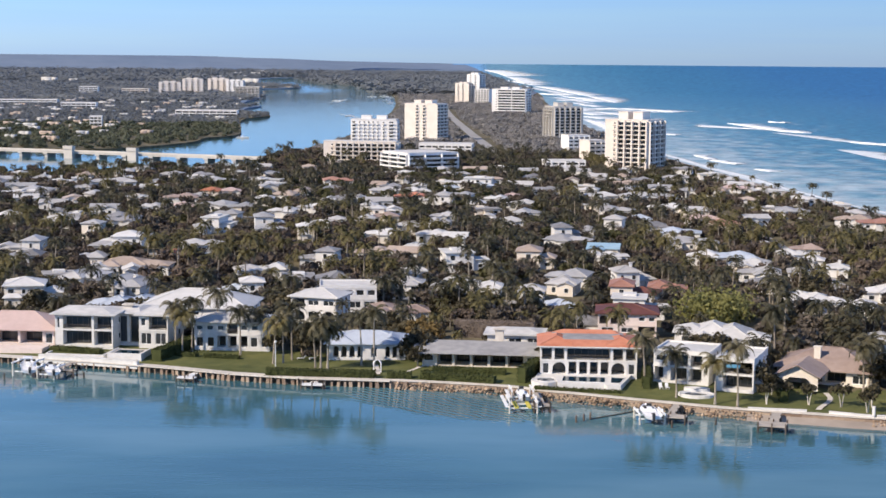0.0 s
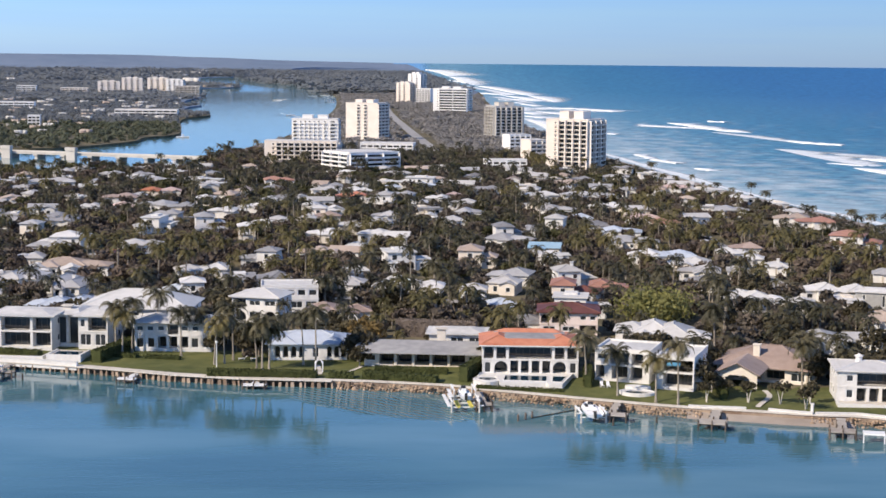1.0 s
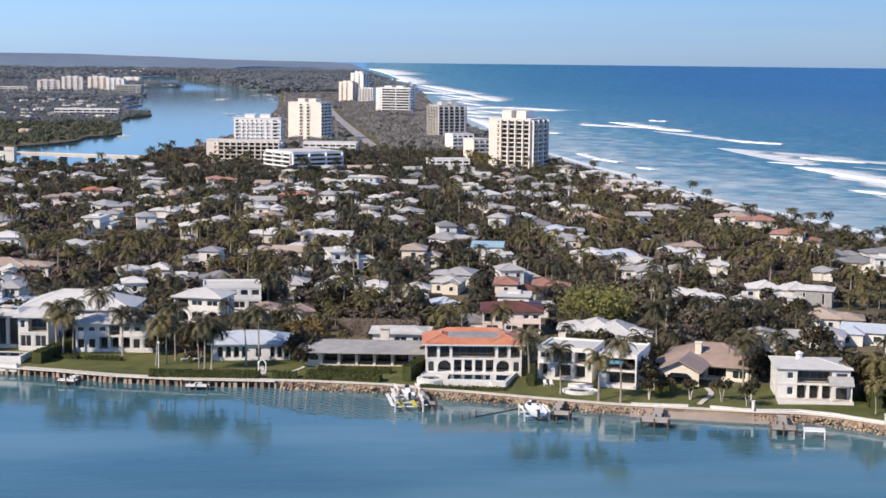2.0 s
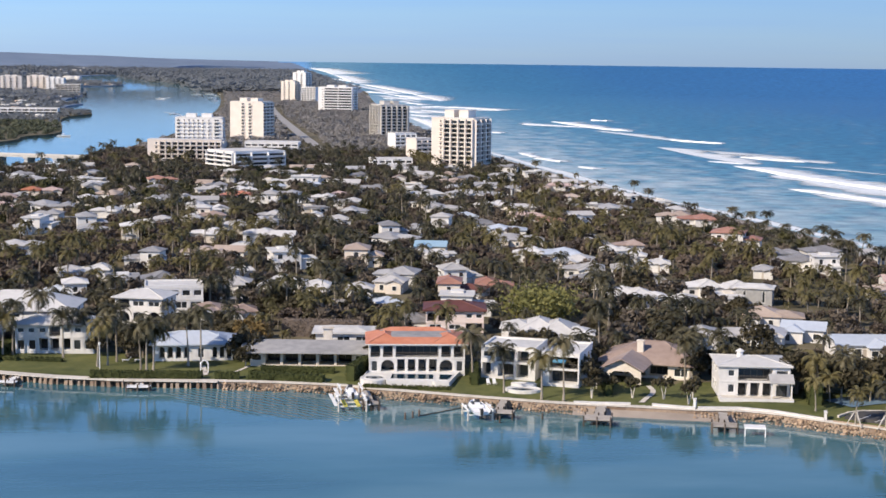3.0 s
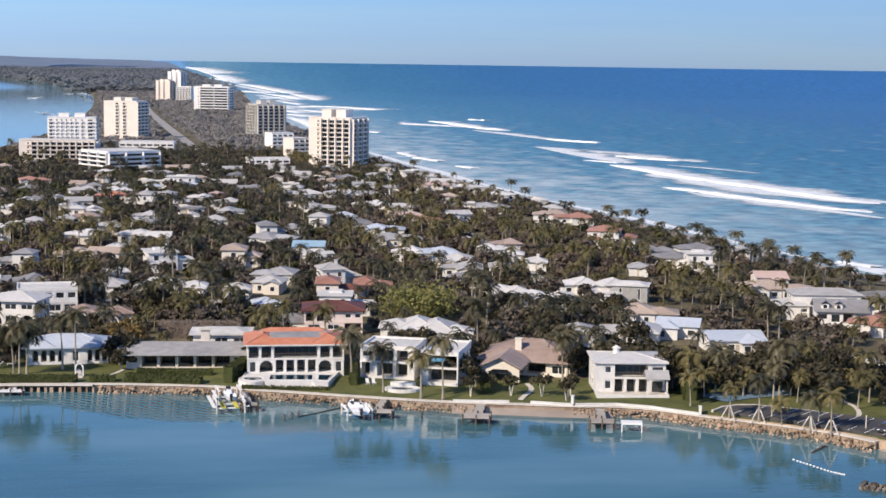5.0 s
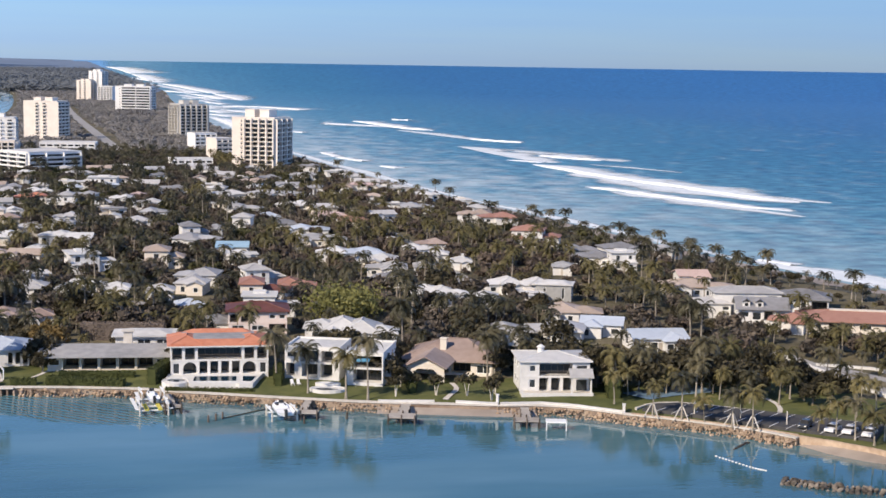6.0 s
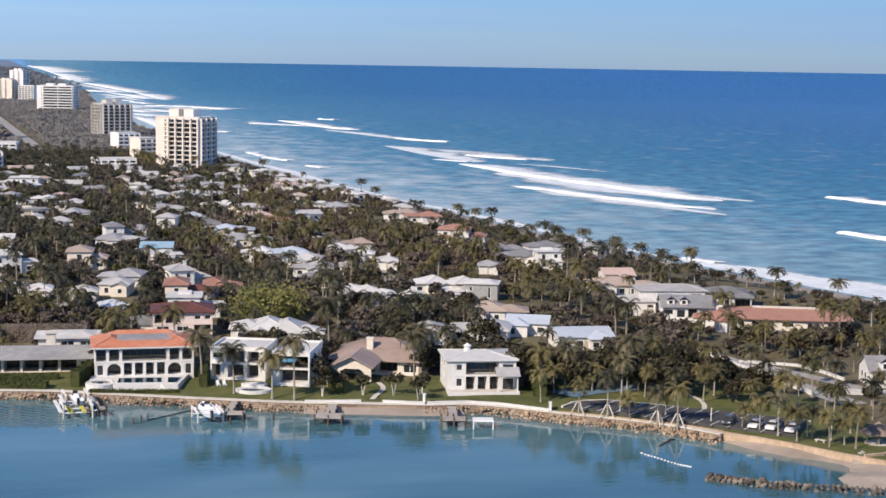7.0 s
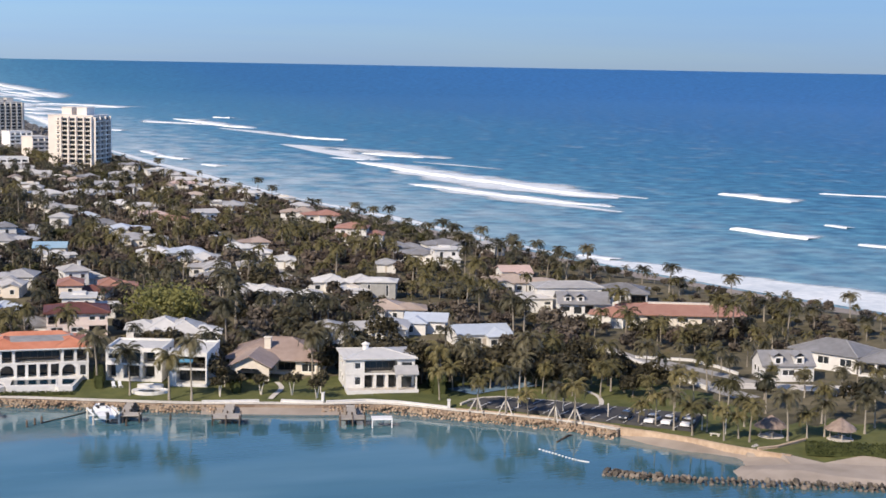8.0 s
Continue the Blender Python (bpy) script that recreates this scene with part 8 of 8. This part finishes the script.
def fade_map(me, values):
    """Stores how far each vertex lies from the crest, for the foam to thin out by."""
    layer = me.uv_layers.new(name="UVMap")
    for loop in me.loops:
        layer.data[loop.index].uv = (0.0, values[loop.vertex_index])


def breaker(label, pts, width, height=0.9, ragged=0.5):
    """A breaking wave: a steep white face and a trail of foam behind it, torn along its edge."""
    s = Shape()
    ps = along(rounded(pts, 1), 3.5)
    n = len(ps)
    for i, (x, y, tx, ty) in enumerate(ps):
        fade = min(1.0, 3.2 * math.sin(math.pi * (i + 0.5) / n)) ** 0.7
        j = 0.55 + ragged * (noise.noise(Vector((x * 0.09, y * 0.05, 2.0))) + 0.5) * 1.6
        back_w = width * fade * j
        wob = 2.6 * noise.noise(Vector((x * 0.05, y * 0.05, 5.0))) + 0.9 * noise.noise(Vector((x * 0.3, y * 0.3, 1.0)))
        h = height * fade * max(0.12, 0.75 + 0.9 * noise.noise(Vector((x * 0.12, y * 0.08, 8.0))))
        nx, ny = -ty, tx
        for o, zz in ((-1.0 + wob, -0.05), (wob, h), (wob + 1.0 + min(5.5, back_w * 0.22), h * 0.5 + 0.08), (wob + 1.5 + back_w * 1.3, 0.10)):
            s.v.append((x + nx * o, y + ny * o, zz))
    for i in range(n - 1):
        for j in range(3):
            a = i * 4 + j
            s.f.append((a, a + 4, a + 5, a + 1))
    s.v = [tuple(p) for p in lifted(np.array(s.v))]
    ob = solid("breaking_wave", s, FOAM, label, "wave", group="breaking waves")
    ob.data.materials.append(THIN_FOAM)
    fade_map(ob.data, [(0.0, 0.0, 0.15, 0.95)[i % 4] for i in range(len(s.v))])
    for i, p in enumerate(ob.data.polygons):
        p.use_smooth = True
        p.material_index = 1 if i % 3 == 2 else 0
    return ob


def foam_wash(label, pts, width, z=0.12, thin=0.25):
    """A drifting sheet of foam, thickest along its line (thin: how torn it is there)."""
    s = Shape()
    ps = along(rounded(pts, 1), 6.0)
    n = len(ps)
    for i, (x, y, tx, ty) in enumerate(ps):
        w = width * (0.15 + 0.85 * math.sin(math.pi * (i + 0.3) / n) ** 0.6) * (0.7 + 0.5 * noise.noise(Vector((x * 0.03, y * 0.03, 3.0))))
        for o in (0.0, 0.5, 1.0):
            s.v.append((x + ty * w * o, y - tx * w * o, z))
    for i in range(n - 1):
        for j in range(2):
            a = i * 3 + j
            s.f.append((a, a + 3, a + 4, a + 1))
    s.v = [tuple(p) for p in lifted(np.array(s.v))]
    ob = tagged(solid("foam_wash", s, THIN_FOAM, label, "foam"), kind="stuff")
    fade_map(ob.data, [(thin, thin + 0.2, 0.95)[i % 3] for i in range(len(s.v))])
    return ob


breaker("long white breaking wave on the outer bar", [(322, 1087), (327, 1010), (334, 952), (343, 904), (352, 864), (357, 823), (365, 793), (380, 776)], 30, 1.5)
breaker("long white breaking wave inside the bar", [(295, 885), (309, 831), (322, 789), (335, 751), (352, 725)], 13, 1.15)
foam_wash("wide sheet of white foam behind the outer breaker", [(392, 770), (370, 795), (358, 835), (346, 890), (334, 950), (327, 1020), (326, 1090)], 52, 0.12, 0.2)
foam_wash("thick churned foam before the outer breaker", [(378, 774), (364, 794), (356, 824), (350, 862), (342, 902), (332, 950), (326, 1000)], -42, 0.2, 0.22)
foam_wash("milky foam trailing from the inner breaker", [(352, 727), (335, 753), (322, 790), (309, 832), (296, 885)], 24, 0.18, 0.25)
foam_wash("drifting streak of foam beyond the outer breaker", [(401, 1002), (383, 1043), (362, 1087)], 16, 0.14, 0.3)
breaker("bright breaker at the head of the bar", [(358, 1190), (370, 1154), (390, 1133)], 22, 1.5)
foam_wash("milky foam at the head of the bar", [(400, 1120), (376, 1165), (360, 1210), (350, 1290)], 70, 0.12, 0.3)
breaker("thin breaker before the head of the bar", [(318, 1137), (327, 1120), (337, 1104)], 12, 0.7)
foam_wash("wide pale foam over the shallow bar", [(340, 1105), (330, 1150), (326, 1230), (326, 1330)], 64)
breaker("short bright breaker out on the bar", [(369, 1453), (383, 1412), (402, 1392)], 24, 1.7)
foam_wash("milky foam inside the short breaker", [(384, 1405), (366, 1460), (350, 1560), (336, 1650)], 44)
breaker("bright breaker beyond the middle bar", [(336, 1890), (347, 1748), (356, 1668), (378, 1640)], 30, 1.7)
breaker("low breaker inside the middle bar", [(286, 1800), (316, 1762), (340, 1742)], 26, 0.8)
foam_wash("drifting foam beyond the middle bar", [(372, 1705), (335, 1765), (296, 1850)], -60)
breaker("small white crest far off the middle bar", [(395, 1945), (412, 1925)], 18, 1.5)
breaker("long bright wave on the far bar", [(226, 2470), (276, 2452), (306, 2385), (334, 2312)], 48, 1.5)
foam_wash("churned foam inside the far bar", [(330, 2300), (276, 2400), (232, 2450), (200, 2640)], -70, 0.15, 0.1)
breaker("far white surf line up the coast", [(214, 3680), (248, 3285), (284, 2920)], 45, 1.7)
breaker("broad white surf line beyond the far bar", [(264, 4780), (286, 4087), (299, 3472), (303, 2850)], 55, 1.9)
foam_wash("churned foam along the far beach", [(300, 2860), (292, 3450), (270, 4100), (240, 4800)], -60, 0.15, 0.1)
foam_wash("white foam over the far shallows", [(262, 2760), (240, 3200), (214, 3700)], -50, 0.15, 0.1)
breaker("distant surf line up the coast", [(236, 6200), (256, 5500), (272, 4950)], 70, 1.8)
breaker("distant white surf up the coast", [(300, 7600), (285, 6500), (262, 5200)], 90, 2.4)
breaker("distant white surf near the horizon", [(347, 14200), (334, 10162), (306, 7900)], 200, 3.4)
breaker("inner wave off the tower beach", [(174, 1960), (176, 1800), (172, 1640)], 26, 1.1)
foam_wash("foam trail off the tower beach", [(166, 1500), (170, 1700), (172, 2050)], 34, 0.15, 0.1)
breaker("short wave behind the high-rise", [(212, 1600), (222, 1580), (232, 1572)], 16, 1.0)
breaker("thin white wave near the tower beach", [(192, 1232), (195, 1170)], 12, 0.8)
breaker("broken wave off the tower beach", [(194, 1160), (206, 1117)], 12, 0.9)
breaker("small breaking wave near the dune palms", [(208, 1068), (216, 1042)], 10, 0.8)
breaker("white wave crest out beyond the near beach", [(449, 792), (455, 762), (461, 737)], 17, 1.7)
breaker("white wave crest nearer the beach", [(355, 616), (360, 591), (367, 572)], 14, 1.4)
breaker("small white wave crest off the near beach", [(409, 624), (413, 610)], 6, 0.8)
breaker("small white wave crest in the shallows", [(377, 550), (383, 537)], 6, 0.8)
breaker("thin white swell line far off the beach", [(512, 788), (525, 772), (540, 760)], 6, 0.6)
breaker("small wave close to the near beach", [(248, 540), (251, 530), (253, 521)], 7, 0.7)
foam_wash("thin foam drifting off the near beach", [(345, 700), (330, 770), (300, 850)], -34)
foam_wash("pale wake of a motor boat", [(-202, 2688), (-190, 2705), (-178, 2930)], 9)
foam_wash("long pale wake of a motor boat", [(-139, 2127), (-116, 2035), (-84, 1934)], 8)
foam_wash("foam wash along the tower beach", [(165, 1290), (177, 1070), (189, 925), (203, 800)], -16, 0.12, 0.1)
foam_wash("foam wash along the dune beach", [(201, 815), (218, 700), (232, 590), (243, 528)], -13, 0.12, 0.1)
foam_wash("thick white wash on the near ocean beach", [(239, 545), (250, 492), (262, 442), (274, 404), (291, 350), (313, 260)], -32, 0.12, -0.2)
foam_wash("broken white wash off the near ocean beach", [(254, 515), (272, 452), (290, 405), (310, 350), (332, 280)], -34, 0.16, 0.1)

surf_rng = random.Random(31)
for k in range(14):
    y = surf_rng.uniform(1850, 3600)
    coast = float(np.interp(y, [p[1] for p in OCEAN_BEACH[::-1]], [p[0] for p in OCEAN_BEACH[::-1]]))
    x = coast + surf_rng.uniform(15, 75)
    half = surf_rng.uniform(30, 80)
    lean = surf_rng.uniform(0.12, 0.22)
    breaker("white wave crest breaking over the shallows", [(x - half * lean, y + half), (x, y + half * 0.2), (x + half * lean * 1.1, y - half)], surf_rng.uniform(24, 50), surf_rng.uniform(0.7, 1.3))

# ---- bridge, roads, mainland ----
bridge = thing("bridge", "low pale concrete bridge with two control towers over the lagoon", "bridge", -262, 1135, 0, -22.5)
part("deck", Shape().box(-210, -6, 3.2, 150, 6, 4.2), TOWER_GREY, bridge)
for sy in (-6, 6):
    part("parapet", Shape().box(-210, sy - 0.2, 4.203, 150, sy + 0.2, 5.0), TOWER_GREY, bridge)
for i in range(-8, 7):
    part("pier", Shape().box(i * 22 - 1.2, -5, -1.5, i * 22 + 1.2, 5, 2.2).box(i * 22 - 1.8, -6, 2.203, i * 22 + 1.8, 6, 3.197), TOWER_GREY, bridge)
for px in (0, 53):
    twr = part("control_tower", Shape().box(px - 3.5, -9.5, -1.5, px + 3.5, -6.25, 6.5).box(px - 4.0, -10, 6.503, px + 4.0, -6.25, 8.8), TOWER_GREY, bridge)
road = Shape()
rp = along(rounded([(45, 985), (43, 1060), (41.7, 1123), (24, 1543), (6.4, 2025), (0, 2400)], 2), 20)
for x, y, tx, ty in rp:
    road.v.extend([(x + ty * 4.6, y - tx * 4.6, 2.75), (x - ty * 4.6, y + tx * 4.6, 2.75)])
road.f = [(2 * i, 2 * i + 2, 2 * i + 3, 2 * i + 1) for i in range(len(rp) - 1)]
solid("road", road, PALE_ROAD, "pale straight beach road between trees and towers", "road", kind="structure")
for pts in STREETS:
    lane = Shape()
    rp = along(rounded(pts, 2), 6)
    for x, y, tx, ty in rp:
        for o in (-3, 3):
            lane.v.append((x + ty * o, y - tx * o, float(ground_z(x + ty * o, y - tx * o)) + 0.12))
    lane.f = [(2 * i, 2 * i + 1, 2 * i + 3, 2 * i + 2) for i in range(len(rp) - 1)]
    solid("street", lane, PALE_ROAD, "narrow pale street between the gardens", "street", kind="structure")

tower("cream mainland flats in a long stepped row", -525, 3060, 40, 22, 8, 8, 3.0, TOWER_CREAM, 0, 2, 2.0, 1.2, 0, 0.85, 0.0, ((0.2, 0.12), (0.5, 0.12), (0.8, 0.12)))
tower("cream mainland flats with tall gables", -490, 3120, 38, 22, 4, 10, 3.0, TOWER_CREAM, 0, 2, 2.0, 1.2, 0, 0.85, 0.0, ((0.2, 0.12), (0.5, 0.12), (0.8, 0.12)))
tower("pale mainland flats near the lagoon", -445, 3160, 40, 22, 0, 10, 3.0, TOWER_CREAM, 0, 2, 2.0, 1.2, 0, 0.85, 0.0, ((0.2, 0.12), (0.5, 0.12), (0.8, 0.12)))
tower("white mainland flats near the lagoon", -408, 3130, 32, 22, -4, 9, 3.0, TOWER_WHITE, 0, 2, 2.0, 1.2, 0, 0.85, 0.0, ((0.2, 0.12), (0.5, 0.12), (0.8, 0.12)))
tower("grey mainland block at the water's edge", -362, 2960, 44, 22, -4, 6, 3.0, TOWER_GREY, 6, 2)
tower("low cream mainland flats", -580, 3010, 50, 20, 6, 4, 3.0, TOWER_CREAM, 6, 0)
tower("long white waterfront restaurant with a flat roof", -285, 1925, 74, 18, 0, 2, 3.4, TOWER_WHITE, 9, 0)
tower("small white mainland tower house", -352, 1618, 12, 10, 6, 3, 3.2, TOWER_WHITE, 3, 0)
tower("white mainland office with dark panels", -660, 2975, 34, 18, 6, 5, 3.2, TOWER_WHITE, 4, 2)
tower("long low white mainland warehouse", -1000, 3840, 150, 30, 4, 2, 4.5, TOWER_WHITE, 12, 0)
tower("low white mainland block", -505, 2215, 48, 16, 4, 2, 3.4, TOWER_WHITE, 7, 0)
tower("long white mainland row", -620, 2380, 90, 16, 4, 2, 3.2, TOWER_WHITE, 10, 0)
roof_bits = {"mainland_white_roofs": ([], DECK_ROOF), "mainland_grey_roofs": ([], GREY_ROOF), "mainland_tan_roofs": ([], ROOFS["tan"])}
shape = Shape()
shape.box(-9, -4, 0, 5, 4, 4.4)
shape.box(5.003, -6, 0, 11, 2, 6.0)
gable(shape, -9, -4, 5, 4, 4.4, 1.6, 0.5)
hv = np.array(shape.v)
ht = np.array([(f[0], f[i], f[i + 1]) for f in shape.f for i in range(1, len(f) - 1)])
for x, y in sown(36, -1500, 1290, -190, 4400, MAINLAND, 0.33, (MAINLAND_SHORE, 16)):
    if (y > 1800 or gap_to(MAINLAND_SHORE, x, y) > 70) and far_rng.random() < 0.42:
        key = far_rng.choice(("mainland_white_roofs", "mainland_white_roofs", "mainland_grey_roofs", "mainland_tan_roofs"))
        roof_bits[key][0].append((hv, ht, x, y, 2.6, far_rng.uniform(-0.5, 0.5), far_rng.uniform(0.4, 0.7)))
for x, y in sown(260, -3300, 4500, -400, 8000, MAINLAND, 0.33):
    if far_rng.random() < 0.5:
        roof_bits["mainland_white_roofs"][0].append((hv, ht, x, y, 5.0, far_rng.uniform(-0.5, 0.5), far_rng.uniform(1.2, 2.4)))
for key, (items, mat) in roof_bits.items():
    gathered(key, items, mat, "far houses scattered among mainland trees", "houses")
for x, y, ln in ((-190, 2815, 16), (-120, 2037, 12), (-182, 1444, 12), (-143, 3150, 18), (-100, 2800, 14), (-92, 2700, 12), (-104, 2900, 14), (-133, 1046, 12), (-122, 1012, 11), (-140, 1062, 12), (-118, 1060, 11), (-150, 1080, 10), (-128, 1090, 12), (-95, 3116, 22), (-112, 3090, 20), (-84, 3060, 20), (-100, 3000, 18), (-120, 3200, 20)):
    boat("white motor boat out on the lagoon", x, y, -0.3, shore_rng.uniform(-30, 30), ln, ln * 0.3)
